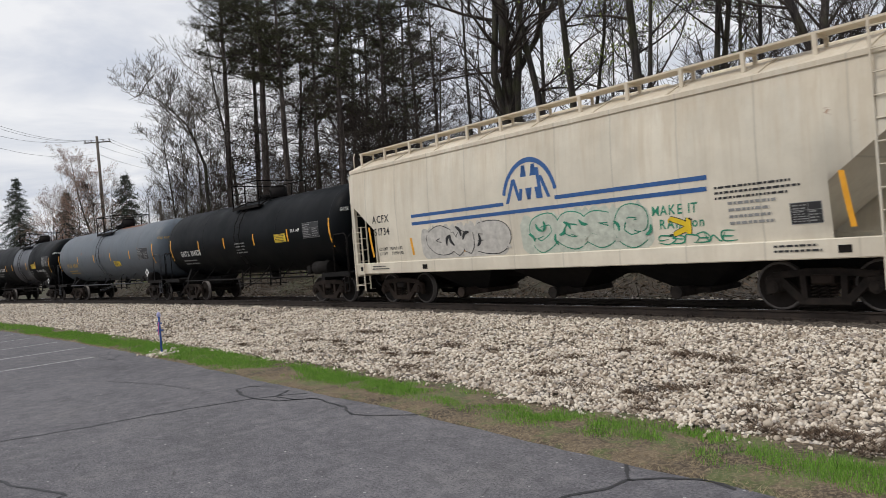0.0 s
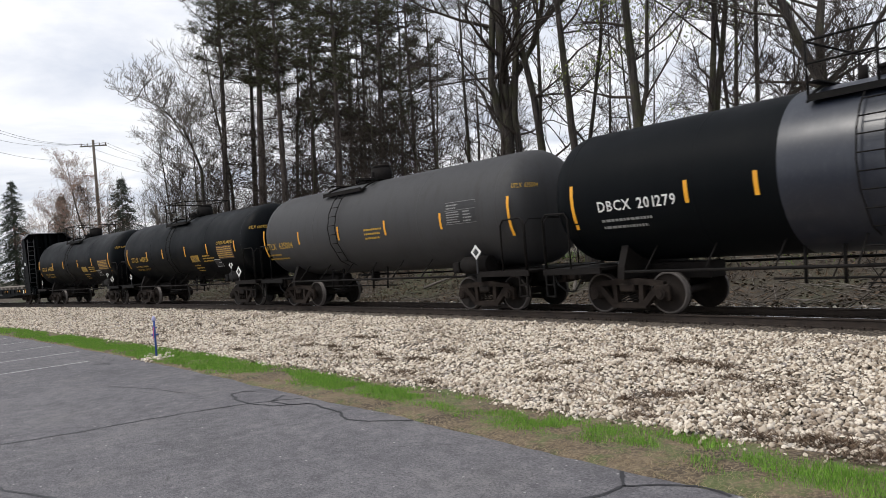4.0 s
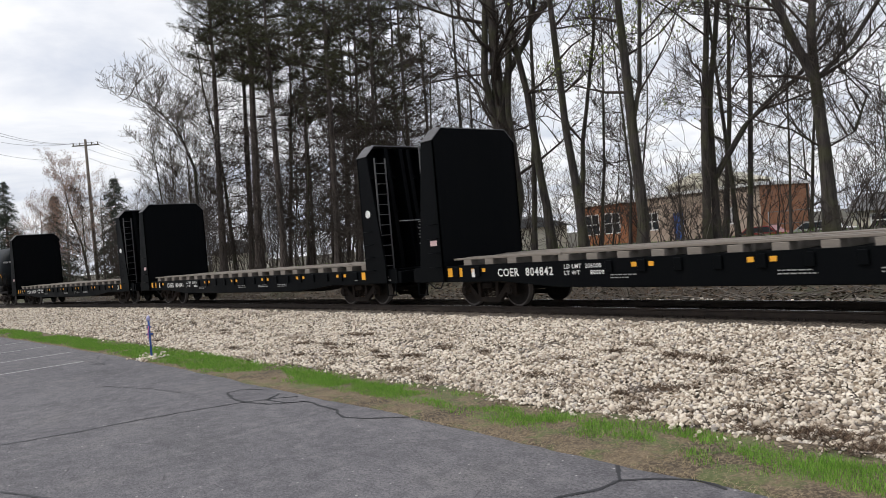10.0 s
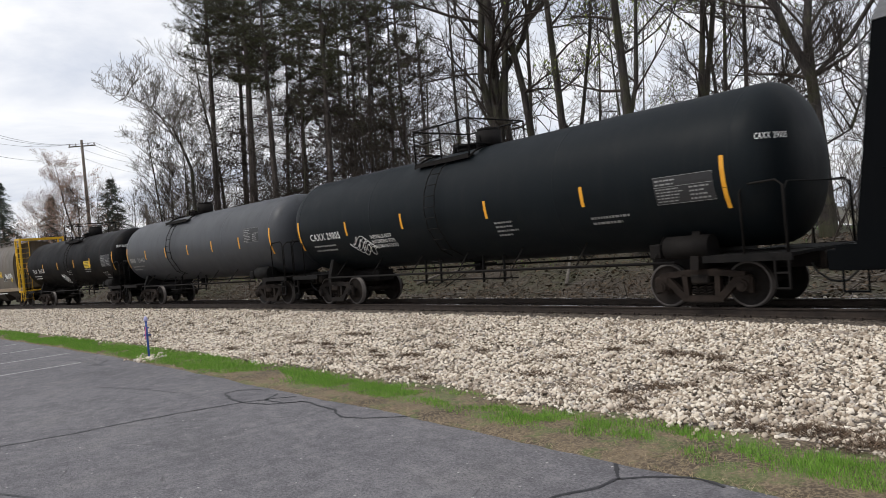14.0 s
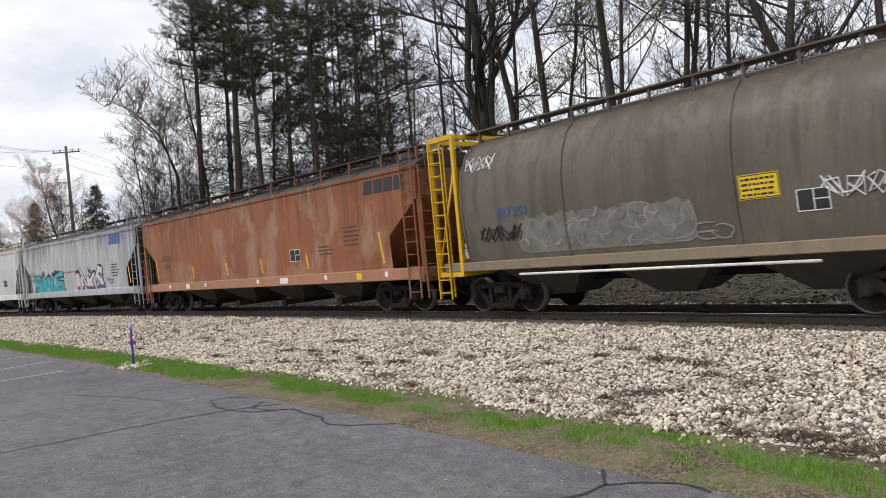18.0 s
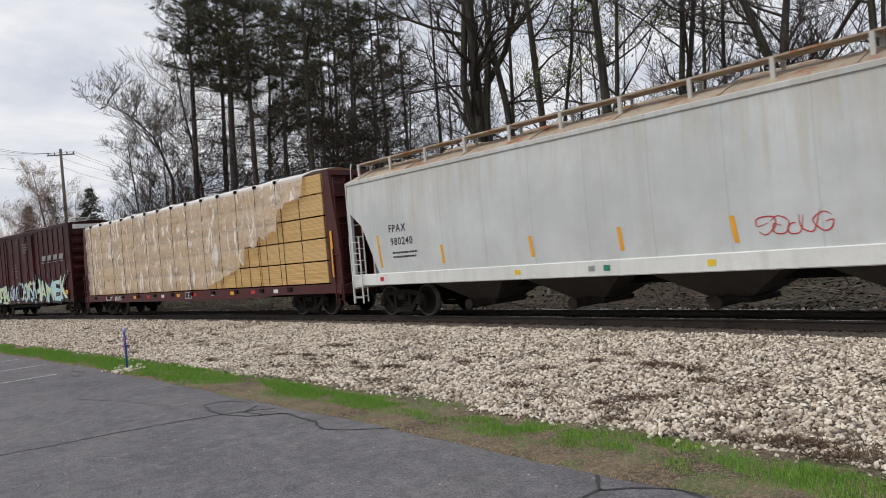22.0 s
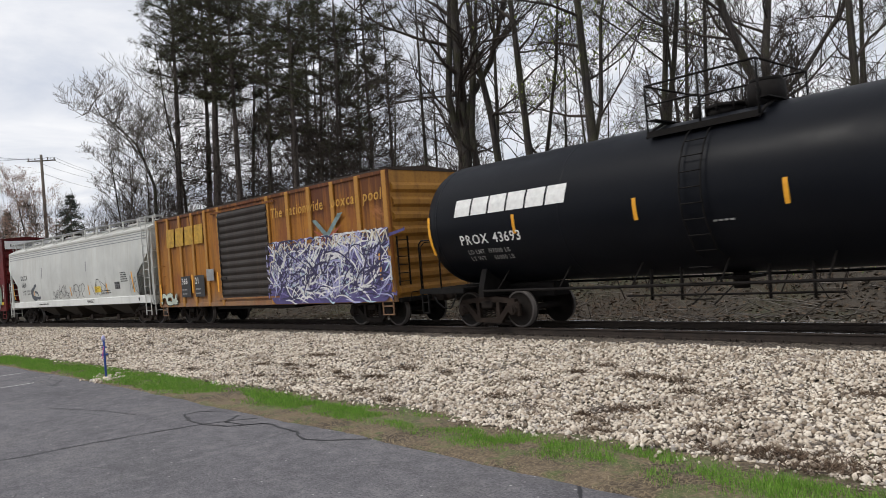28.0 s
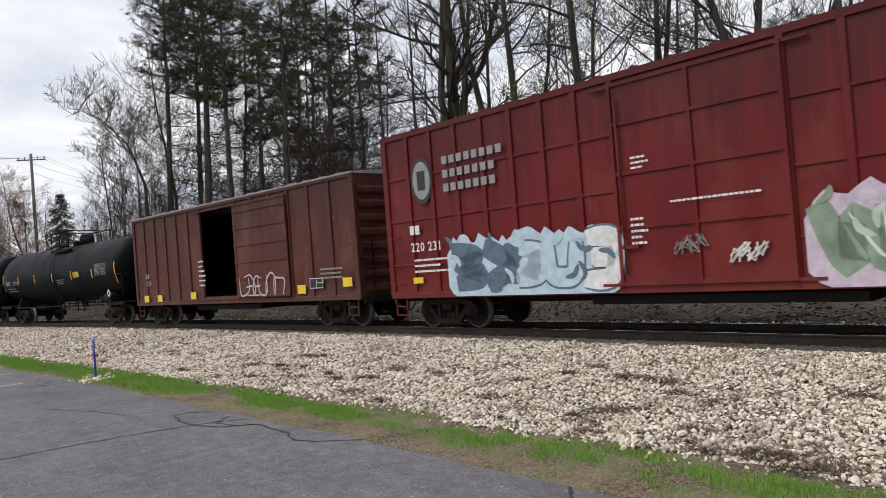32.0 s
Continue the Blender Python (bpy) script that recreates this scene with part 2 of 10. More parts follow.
def paint(name, base, dirt=(0.10, 0.085, 0.07), amount=0.5, rough=0.5, rust=0.0, streak=True, dust=0.0, gloss=0.4):
    """Painted steel, weathered: cloudy fading, downward streaks, rust blotches, road dust low down."""
    m = Mat(name, rough)
    cloud = m.noise(0.55, 5, 0.6)
    c = m.mix(m.ramp(cloud, (0.35, 0.0), (0.75, 1.0)), [q * 0.86 for q in base], [min(1, q * 1.1) for q in base])
    if streak:
        st = m.noise(1.0, 4, 0.6, (3.2, 3.2, 0.22))
        c = m.mix(m.math("MULTIPLY", m.ramp(st, (0.5, 0.0), (0.78, 1.0)), amount), c, dirt)
    fine = m.noise(14, 4, 0.7)
    c = m.mix(m.math("MULTIPLY", m.ramp(fine, (0.52, 0.0), (0.7, 1.0)), amount * 0.5), c, dirt)
    if rust > 0:
        rs = m.noise(1.6, 6, 0.68, None, None, 0.6)
        c = m.mix(m.ramp(rs, (0.68 - rust * 0.25, 0.0), (0.74 - rust * 0.2, 1.0)), c, (0.22, 0.075, 0.03))
    if dust > 0:
        low = m.ramp(m.math("ADD", m.axis("Z"), m.math("MULTIPLY", m.noise(2.5, 4), 0.8)), (0.0, 1.0), (1.0, 0.0))
        c = m.mix(m.math("MULTIPLY", low, dust), c, (0.2, 0.16, 0.12))
    m.color(c)
    m.b.inputs["Specular IOR Level"].default_value = gloss
    m.rough(m.ramp(cloud, (0.3, rough - 0.1), (0.8, min(1, rough + 0.15))))
    m.bump(m.noise(5, 5, 0.6), 0.08, 0.02)
    return m.m


def plain(name, base, rough=0.6, metal=0.0, var=0.2, scale=6.0, bump=0.1):
    m = Mat(name, rough, metal)
    n = m.noise(scale, 5, 0.6)
    m.color(m.mix(m.ramp(n, (0.3, 0.0), (0.7, 1.0)), [q * (1 - var) for q in base], [min(1, q * (1 + var)) for q in base]))
    if bump:
        m.bump(n, bump, 0.01)
    return m.m


M_BLACK = paint("tank_black_paint", (0.0034, 0.0046, 0.0058), (0.010, 0.010, 0.0105), 0.25, 0.5, gloss=0.065)


def scatter(name, bases, xf, material):
    """Many small copies joined into one mesh. bases: list of (verts, faces) arrays; xf: list per base of (R, t) arrays."""
    vs, fs, n = [], [], 0
    for (bv, bf), (mats, pos) in zip(bases, xf):
        if len(pos) == 0:
            continue
        v = np.einsum("nij,vj->nvi", mats, bv) + pos[:, None, :]
        k = np.arange(len(pos))[:, None, None] * len(bv) + bf[None] + n
        vs.append(v.reshape(-1, 3))
        fs.append(k.reshape(-1, bf.shape[1]))
        n += v.shape[0] * v.shape[1]
    v, f = np.concatenate(vs), np.concatenate(fs)
    me = bpy.data.meshes.new(name)
    me.vertices.add(len(v)), me.loops.add(f.size), me.polygons.add(len(f))
    me.vertices.foreach_set("co", v.astype(np.float32).ravel())
    me.loops.foreach_set("vertex_index", f.astype(np.int32).ravel())
    me.polygons.foreach_set("loop_start", np.arange(len(f), dtype=np.int32) * f.shape[1])
    me.update(calc_edges=True)
    me.materials.append(material)
    return me


def turns(n, rng, tilt=3.14):
    """n random rotation matrices."""
    a, b, c = rng.uniform(0, 6.283, n), rng.uniform(-tilt, tilt, n), rng.uniform(-tilt, tilt, n)
    z, o = np.zeros(n), np.ones(n)
    rz = np.array([[np.cos(a), -np.sin(a), z], [np.sin(a), np.cos(a), z], [z, z, o]]).transpose(2, 0, 1)
    rx = np.array([[o, z, z], [z, np.cos(b), -np.sin(b)], [z, np.sin(b), np.cos(b)]]).transpose(2, 0, 1)
    ry = np.array([[np.cos(c), z, np.sin(c)], [z, o, z], [-np.sin(c), z, np.cos(c)]]).transpose(2, 0, 1)
    return rz @ rx @ ry


def track_np(s, lat, z):
    a = s / RC
    return np.stack([(RC + lat) * np.sin(a), YC + (RC + lat) * np.cos(a), z], -1)


def ground_np(p):
    return np.array([ground_z(x, y) for x, y in p[:, :2]])


def stone_base(sub, seed):
    bm = bmesh.new()
    bmesh.ops.create_icosphere(bm, subdivisions=sub, radius=1.0)
    r = random.Random(seed)
    off = Vector((r.uniform(-9, 9), r.uniform(-9, 9), r.uniform(-9, 9)))
    for v in bm.verts:
        v.co *= (1 + 0.38 * noise.noise(v.co * 0.9 + off)) * r.uniform(0.72, 1.18)
        v.co.x *= 1.25
        v.co.z *= 0.72
    bm.verts.ensure_lookup_table()
    out = np.array([v.co[:] for v in bm.verts]), np.array([[v.index for v in f.verts] for f in bm.faces])
    bm.free()
    return out


# ground sheet to the horizon
def spread(lo, hi, step, far):
    a = list(np.arange(lo, hi + 0.01, step))
    d, left, right = step, [lo], [hi]
    while right[-1] < far:
        d *= 1.35
        right.append(right[-1] + d)
    d = step
    while left[-1] > -far:
        d *= 1.35
        left.append(left[-1] - d)
    return left[:0:-1] + a + right[1:]


gx, gy = spread(-95, 30, 1.0, 1800), spread(-20, 60, 0.8, 1800)
g = Shape()
verts = [(x, y, ground_z(x, y) - 0.05 * (1 - smooth(-9.1, -8.5, lat_of(x, y)))) for y in gy for x in gx]
nx = len(gx)
g.add(verts, [(j * nx + i, j * nx + i + 1, (j + 1) * nx + i + 1, (j + 1) * nx + i) for j in range(len(gy) - 1) for i in range(nx - 1)], True)
m = Mat("leaf_litter_soil", 0.95)
big, mid, fine = m.noise(0.22, 4), m.noise(2.0, 6, 0.65), m.noise(22, 5, 0.7)
c = m.mix(m.ramp(mid, (0.3, 0.0), (0.7, 1.0)), (0.026, 0.021, 0.016), (0.078, 0.063, 0.047))
c = m.mix(m.ramp(fine, (0.45, 0.0), (0.62, 1.0)), c, (0.092, 0.074, 0.055))
c = m.mix(m.math("MULTIPLY", m.ramp(big, (0.46, 0.0), (0.6, 1.0)), 0.45), c, (0.062, 0.078, 0.03))
m.color(c).bump(m.math("ADD", mid, m.math("MULTIPLY", fine, 0.4)), 0.7, 0.12)
M_SOIL = m.m
tagged(part("ground", g, M_SOIL), "brown leaf-litter soil with patches of thin grass", "ground", kind="structure")


def strip(s0, s1, ds, lat0, lat1, dl, height):
    """A sheet that follows the track; lat0 and lat1 may be functions of s."""
    sh, ss = Shape(), np.arange(s0, s1 + ds * 0.5, ds)
    l0 = lat0 if callable(lat0) else (lambda s: lat0)
    l1 = lat1 if callable(lat1) else (lambda s: lat1)
    k = max(2, int(round((l1(s0) - l0(s0)) / dl)) + 1)
    v = []
    for s in ss:
        for i in range(k):
            q = on_track(s, l0(s) + (l1(s) - l0(s)) * i / (k - 1))
            v.append((q.x, q.y, height(q.x, q.y)))
    sh.add(v, [(a * k + i, (a + 1) * k + i, (a + 1) * k + i + 1, a * k + i + 1) for a in range(len(ss) - 1) for i in range(k - 1)], True)
    return sh


def park_edge(s):
    return -8.79 + 0.10 * noise.noise((s * 0.55, 1.7, 0)) + 0.035 * noise.noise((s * 3.1, 4.2, 0))


# asphalt car park
m = Mat("old_asphalt", 0.88)
big, mid, fine, grit = m.noise(0.16, 5, 0.6), m.noise(0.8, 6, 0.62), m.noise(32, 6, 0.85), m.voro(60)
c = m.mix(m.ramp(big, (0.32, 0.0), (0.68, 1.0)), (0.108, 0.103, 0.114), (0.165, 0.158, 0.168))
c = m.mix(m.ramp(mid, (0.34, 0.55), (0.5, 0.0)), c, (0.080, 0.077, 0.086))
c = m.mix(m.math("MULTIPLY", m.ramp(mid, (0.52, 0.0), (0.72, 1.0)), 0.45), c, (0.20, 0.19, 0.185))
# pale scuffs, drawn out along the lane
c = m.mix(m.math("MULTIPLY", m.ramp(m.noise(0.7, 6, 0.72, (1.0, 0.22, 1.0)), (0.6, 0.0), (0.7, 1.0)), 0.55), c, (0.27, 0.26, 0.255))
# old oil and damp stains
c = m.mix(m.ramp(m.noise(0.4, 5, 0.65, (0.6, 1.4, 1.0)), (0.52, 0.0), (0.72, 0.5)), c, (0.065, 0.062, 0.067))
c = m.mix(m.ramp(fine, (0.41, 0.8), (0.49, 0.0)), c, (0.04, 0.039, 0.044))
c = m.mix(m.ramp(fine, (0.53, 0.0), (0.62, 0.55)), c, (0.29, 0.28, 0.28))
c = m.mix(m.ramp(grit, (0.08, 0.5), (0.16, 0.0)), c, (0.30, 0.285, 0.28))
c = m.mix(m.ramp(m.voro(5), (0.05, 0.9), (0.08, 0.0)), c, (0.45, 0.44, 0.42))
mott = m.noise(5.0, 6, 0.7)
c = m.mix(m.ramp(mott, (0.36, 0.55), (0.5, 0.0)), c, (0.070, 0.066, 0.074))
c = m.mix(m.ramp(mott, (0.54, 0.0), (0.66, 0.45)), c, (0.235, 0.225, 0.225))
hair = m.voro(0.42, "DISTANCE_TO_EDGE")
c = m.mix(m.math("MULTIPLY", m.ramp(hair, (0.0015, 1.0), (0.005, 0.0)), m.ramp(m.noise(0.9, 3), (0.5, 0.0), (0.6, 0.6))), c, (0.03, 0.03, 0.032))
m.color(c).bump(m.math("ADD", fine, m.math("MULTIPLY", grit, 0.6)), 0.55, 0.015)
M_ASPHALT = m.m
ss = [-130 + 2.0 * k for k in range(46)] + [-38 + 0.12 * k for k in range(342)] + [3.2 + 3 * k for k in range(20)]
a = Shape()
v = []
for s in ss:
    e = park_edge(s)
    row = [on_track(s, e, -0.06), on_track(s, e, -0.006), on_track(s, e - 0.03, 0.0), on_track(s, e - 0.5, 0.0), on_track(s, -12, 0), on_track(s, -20, 0), on_track(s, -70, 0)]
    v += row
a.add(v, [(i * 7 + k, i * 7 + k + 1, (i + 1) * 7 + k + 1, (i + 1) * 7 + k) for i in range(len(ss) - 1) for k in range(6)])
car_park = tagged(part("pavement", a, M_ASPHALT), "worn dark grey asphalt car park with a ragged edge", "car park", kind="structure")

# faded white bay lines
M_LINE = plain("faded_white_line", (0.42, 0.42, 0.40), 0.85, 0, 0.35, 9.0)
for s in (-21.05, -24.1, -27.3, -30.6, -33.8, -37.0, -40.2):
    sh = Shape()
    n = 14
    v = []
    for i in range(n + 1):
        l = -9.05 - 5.0 * i / n
        for w in (-0.05, 0.05):
            q = on_track(s + w + 0.012 * noise.noise((l * 2, s, w)), l - (0.55 if s == -21.05 else 0), 0.004)
            v.append(q)
    sh.add(v, [(2 * i, 2 * i + 1, 2 * i + 3, 2 * i + 2) for i in range(n)])
    tagged(part("bay_line", sh, M_LINE, car_park), "faded white parking bay line")

# tar-sealed cracks
M_TAR = plain("crack_tar", (0.026, 0.026, 0.029), 0.6, 0, 0.3, 8.0)
CRACKS = [
    [(-12.2, -14.4), (-12.04, -12.84), (-11.8, -11.9), (-11.74, -11.07), (-11.5, -10.2), (-11.36, -9.64), (-11.1, -9.2), (-10.9, -8.95)],
    [(-12.1, -8.95), (-12.47, -9.2), (-12.45, -9.43), (-11.9, -9.6), (-11.36, -9.64), (-10.8, -9.5), (-10.39, -9.07)],
    [(-11.43, -8.98), (-11.1, -9.35), (-10.6, -9.3), (-10.39, -9.07), (-9.4, -9.12), (-8.9, -9.3), (-8.57, -9.2), (-8.25, -8.95), (-7.98, -8.75)],
    [(-4.7, -10.9), (-4.53, -10.01), (-4.35, -9.5), (-4.31, -9.17), (-4.1, -8.95), (-3.82, -8.8), (-3.5, -8.86)],
    [(-4.31, -9.17), (-4.5, -9.02), (-4.59, -8.85)],
    [(-9.9, -13.3), (-9.39, -13.21), (-8.9, -13.0), (-8.46, -12.85), (-8.3, -13.3), (-8.5, -14.0)],
    [(-18.6, -13.6), (-18.4, -11.88), (-18.24, -11.28), (-18.17, -10.52), (-17.76, -9.94), (-17.49, -9.34), (-17.3, -8.95)],
    [(-22.7, -9.66), (-21.3, -9.5), (-19.57, -9.52), (-20.6, -9.4), (-22.4, -9.33)],
    [(-22.0, -8.95), (-21.2, -9.25), (-20.6, -9.1), (-19.8, -9.5), (-20.3, -9.9)],
    [(-16.2, -10.6), (-14.6, -10.1), (-13.4, -9.9)],
]
for k, line in enumerate(CRACKS):
    sh, v = Shape(), []
    pts = []
    for (s0, l0), (s1, l1) in zip(line, line[1:]):
        for q in range(6):
            w = q / 6
            pts.append((s0 + (s1 - s0) * w, l0 + (l1 - l0) * w))
    pts.append(line[-1])
    wide = 0.009 if k in (6, 7, 9) else 0.019
    for i, (s, l) in enumerate(pts):
        j = 0.05 * noise.noise((s * 3, l * 3, k))
        p0, p1 = pts[max(0, i - 1)], pts[min(len(pts) - 1, i + 1)]
        d = Vector((p1[0] - p0[0], p1[1] - p0[1])).normalized()
        w = wide * (1 + 0.7 * noise.noise((s * 7, l * 7, 9)))
        for sg in (-1, 1):
            v.append(on_track(s + j - d.y * w * sg, l + j + d.x * w * sg, 0.005))
    sh.add(v, [(2 * i, 2 * i + 1, 2 * i + 3, 2 * i + 2) for i in range(len(pts) - 1)])
    tagged(part("crack_seal", sh, M_TAR, car_park), "black tar crack seal")

# verge of straw and thin grass, and the ballast bed
m = Mat("verge_soil", 0.95)
mid, fine = m.noise(1.4, 5, 0.65), m.noise(30, 5, 0.7)
c = m.mix(m.ramp(mid, (0.38, 0.0), (0.62, 1.0)), (0.045, 0.032, 0.022), (0.16, 0.118, 0.075))
c = m.mix(m.ramp(fine, (0.46, 0.0), (0.62, 0.8)), c, (0.30, 0.235, 0.15))
c = m.mix(m.math("MULTIPLY", m.ramp(m.noise(1.7, 5, 0.7), (0.5, 0.0), (0.58, 1.0)), 0.5), c, (0.085, 0.15, 0.03))
m.color(c).bump(fine, 0.8, 0.03)
M_VERGE = m.m
def verge_z(x, y):
    lat, sa_ = lat_of(x, y), RC * math.atan2(x, y - YC)
    d = lat - park_edge(sa_)
    return ground_z(x, y) - 0.03 + 0.05 * smooth(-0.16, 0.10, d) + 0.016 * noise.noise((x * 5, y * 5, 0)) + 0.02 * noise.noise((x * 1.3, y * 1.3, 2)) * smooth(0.0, 0.3, d)


tagged(part("verge", strip(-120, 20, 0.14, lambda s: park_edge(s) - 0.18, -7.2, 0.07, verge_z), M_VERGE),
       "strip of bare soil, straw and thin grass", "verge", kind="structure")


m = Mat("ballast_fines_gap_shade", 0.95)
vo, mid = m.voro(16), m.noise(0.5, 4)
# Dark between pale cells: shade of stone gaps put into the colour.
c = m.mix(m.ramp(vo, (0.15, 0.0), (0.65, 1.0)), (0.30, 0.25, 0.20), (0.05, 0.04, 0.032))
c = m.mix(m.math("MULTIPLY", m.ramp(mid, (0.4, 0.0), (0.7, 1.0)), 0.4), c, (0.10, 0.08, 0.062))
m.color(c).bump(vo, 1.0, 0.05)
M_FINES_SHADE = m.m
ballast_edge = lambda s: -7.46 + 0.25 * noise.noise((s * 0.5, 8.1, 0)) + 0.1 * noise.noise((s * 2.2, 2.1, 0))
bed_z = lambda x, y: ground_z(x, y) + 0.022
tagged(part("ballast_bed", strip(-300, 300, 1.0, ballast_edge, 3.4, 0.5, bed_z), M_FINES_SHADE), "bed of pale limestone ballast, gap shade darkened into its colour", "ballast", kind="structure")

m = Mat("limestone_ballast", 0.9)
isl = m.rnd(True)
c = m.ramp(isl, (0.0, (0.09, 0.068, 0.05)), (0.15, (0.33, 0.265, 0.195)), (0.45, (0.66, 0.57, 0.46)), (0.85, (0.86, 0.78, 0.665)), (1.0, (0.30, 0.27, 0.25)))
c = m.mix(m.math("MULTIPLY", m.ramp(m.noise(30, 4, 0.7), (0.5, 0.0), (0.7, 1.0)), 0.35), c, (0.2, 0.15, 0.11))
dull = m.ramp(m.noise(1.1, 6, 0.75), (0.52, 0.0), (0.62, 1.0))
c = m.mix(m.math("MULTIPLY", dull, 0.55), c, (0.22, 0.165, 0.12))
m.color(c)
M_STONE = m.m


def ballast(name, count, s0, s1, l0, l1, size, bases, seed, dense=None):
    rng = np.random.default_rng(seed)
    s, l = rng.uniform(s0, s1, count), rng.uniform(l0, l1, count)
    keep = np.array([l[i] > ballast_edge(s[i]) - rng.uniform(-0.1, 0.3) * (rng.random() < 0.25) for i in range(count)])
    s, l = s[keep], l[keep]
    p = track_np(s, l, np.zeros(len(s)))
    sz = size * np.minimum(np.exp(rng.normal(0, 0.36, len(s))), 1.7)
    p[:, 2] = ground_np(p) + 0.02 + sz * rng.uniform(-0.1, 1.3, len(s)) + 0.045 * np.array([noise.noise((x * 1.7, y * 1.7, 5)) for x, y in p[:, :2]])
    rot = turns(len(s), rng, 0.9) * sz[:, None, None]
    which = rng.integers(0, len(bases), len(s))
    me = scatter(name, bases, [(rot[which == k], p[which == k]) for k in range(len(bases))], M_STONE)
    return tagged(part(name, me, M_STONE), "pale beige rounded limestone ballast stones", "ballast stones", kind="stuff")


def chip_base(seed):
    """A rough block of crushed stone with six faces."""
    r = random.Random(seed)
    v = [(x * r.uniform(0.75, 1.35), y * r.uniform(0.6, 1.05), z * r.uniform(0.45, 0.85)) for x in (-1, 1) for y in (-1, 1) for z in (-1, 1)]
    f = [(0, 1, 3), (0, 3, 2), (4, 6, 7), (4, 7, 5), (0, 4, 5), (0, 5, 1), (2, 3, 7), (2, 7, 6), (0, 2, 6), (0, 6, 4), (1, 5, 7), (1, 7, 3)]
    return np.array(v) * 0.85, np.array(f)


def half_stone(base):
    """A stone without the faces that it lies on."""
    v, f = base
    n = np.cross(v[f[:, 1]] - v[f[:, 0]], v[f[:, 2]] - v[f[:, 0]])
    mid = v[f].mean(1)
    n *= np.sign((n * mid).sum(1))[:, None]
    return v, f[n[:, 2] > -0.45 * np.linalg.norm(n, axis=1)]


def wedge_base(seed, sides):
    """A lying flake: a slanted top on sides that run into the bed."""
    r = random.Random(seed)
    a0 = r.uniform(0, 6.28)
    low, high = [], []
    for k in range(sides):
        a = a0 + 6.283 * (k + r.uniform(-0.25, 0.25)) / sides
        q = r.uniform(0.9, 1.3)
        low.append((q * math.cos(a) * 1.15, q * math.sin(a) * 0.9, -0.45))
        q *= r.uniform(0.5, 0.75)
        high.append((q * math.cos(a) * 1.15, q * math.sin(a) * 0.9, r.uniform(0.35, 0.7)))
    f = []
    for k in range(sides):
        j = (k + 1) % sides
        f += [(k, j, sides + j), (k, sides + j, sides + k)]
    f += [(sides, sides + k, sides + k + 1) for k in range(1, sides - 1)]
    return np.array(low + high), np.array(f)


ROUGH = [half_stone(stone_base(1, k + 20)) for k in range(8)]
CHIP = [half_stone(chip_base(k + 40)) for k in range(8)]
FLAKE = [wedge_base(k + 60, 4) for k in range(6)]
FAR = [wedge_base(k + 80, 3) for k in range(6)]
ballast("ballast_stones", 27000, -9.5, 0.8, -8.0, -1.62, 0.0195, ROUGH, 1)
ballast("ballast_stones", 26000, -9.5, 0.8, -8.0, -1.62, 0.0185, CHIP, 6)
ballast("ballast_stones", 900, -24, 0.8, -8.0, -1.5, 0.031, ROUGH, 5)
ballast("ballast_stones", 56000, -24, -9.5, -8.0, -1.62, 0.0205, FLAKE, 2)
ballast("ballast_stones", 52000, -66, -24, -8.0, -1.62, 0.030, FAR, 3)
ballast("ballast_stones", 2200, -60, 4, 1.35, 2.9, 0.026, CHIP, 4)

# track: two rails on timber sleepers
M_RAIL = plain("rusty_rail_web", (0.028, 0.019, 0.014), 0.8, 0.0, 0.4, 5.0, 0.3)
M_RUN = plain("polished_rail_head", (0.62, 0.62, 0.64), 0.22, 1.0, 0.05, 3.0, 0)
M_TIE = Mat("creosoted_sleeper", 0.9)
gr = M_TIE.noise(3, 5, 0.7, (12, 1, 12))
M_TIE.color(M_TIE.mix(gr, (0.014, 0.011, 0.009), (0.05, 0.037, 0.028))).bump(gr, 0.5, 0.02)
M_TIE = M_TIE.m
track = thing("railway_track", "curved railway track with rusty rails on dark timber sleepers", "railway track", kind="structure")
for side in (-1, 1):
    prof = [(-0.075, 0), (0.075, 0), (0.075, 0.014), (0.012, 0.035), (0.012, 0.125), (0.036, 0.14), (0.036, 0.168), (0.028, 0.175), (-0.028, 0.175), (-0.036, 0.168), (-0.036, 0.14), (-0.012, 0.125), (-0.012, 0.035), (-0.075, 0.014)]
    sh, v, n = Shape(), [], len(prof)
    ss = np.arange(-480, 490, 2.0)
    for s in ss:
        v += [on_track(s, side * 0.7525 + a, RAIL - 0.175 + b) for a, b in prof]
    for i in range(len(ss) - 1):
        for k in range(n):
            sh.slot = 1 if k == 7 else 0
            sh.add([], [])
            sh.f.append((i * n + k, (i + 1) * n + k, (i + 1) * n + (k + 1) % n, i * n + (k + 1) % n))
            sh.sm.append(False), sh.mi.append(sh.slot)
    sh.v = [tuple(q) for q in v]
    part("rail", sh, (M_RAIL, M_RUN), track, "rusty rail with a polished running surface")
tie_me = Shape().box(-0.115, 0.115, -1.3, 1.3, -0.19, 0.0, 0.012).mesh("tie", M_TIE)
plate = Shape()
for side in (-1, 1):
    c0 = side * 0.7525
    plate.box(-0.1, 0.1, c0 - 0.18, c0 + 0.18, 0.0, 0.016)
    for dx in (-0.06, 0.06):
        for dy in (-0.1, 0.1):
            plate.box(dx - 0.016, dx + 0.016, c0 + dy - 0.02, c0 + dy + 0.02, 0.016, 0.05)
plate_me = plate.mesh("tie_plate", M_RAIL)
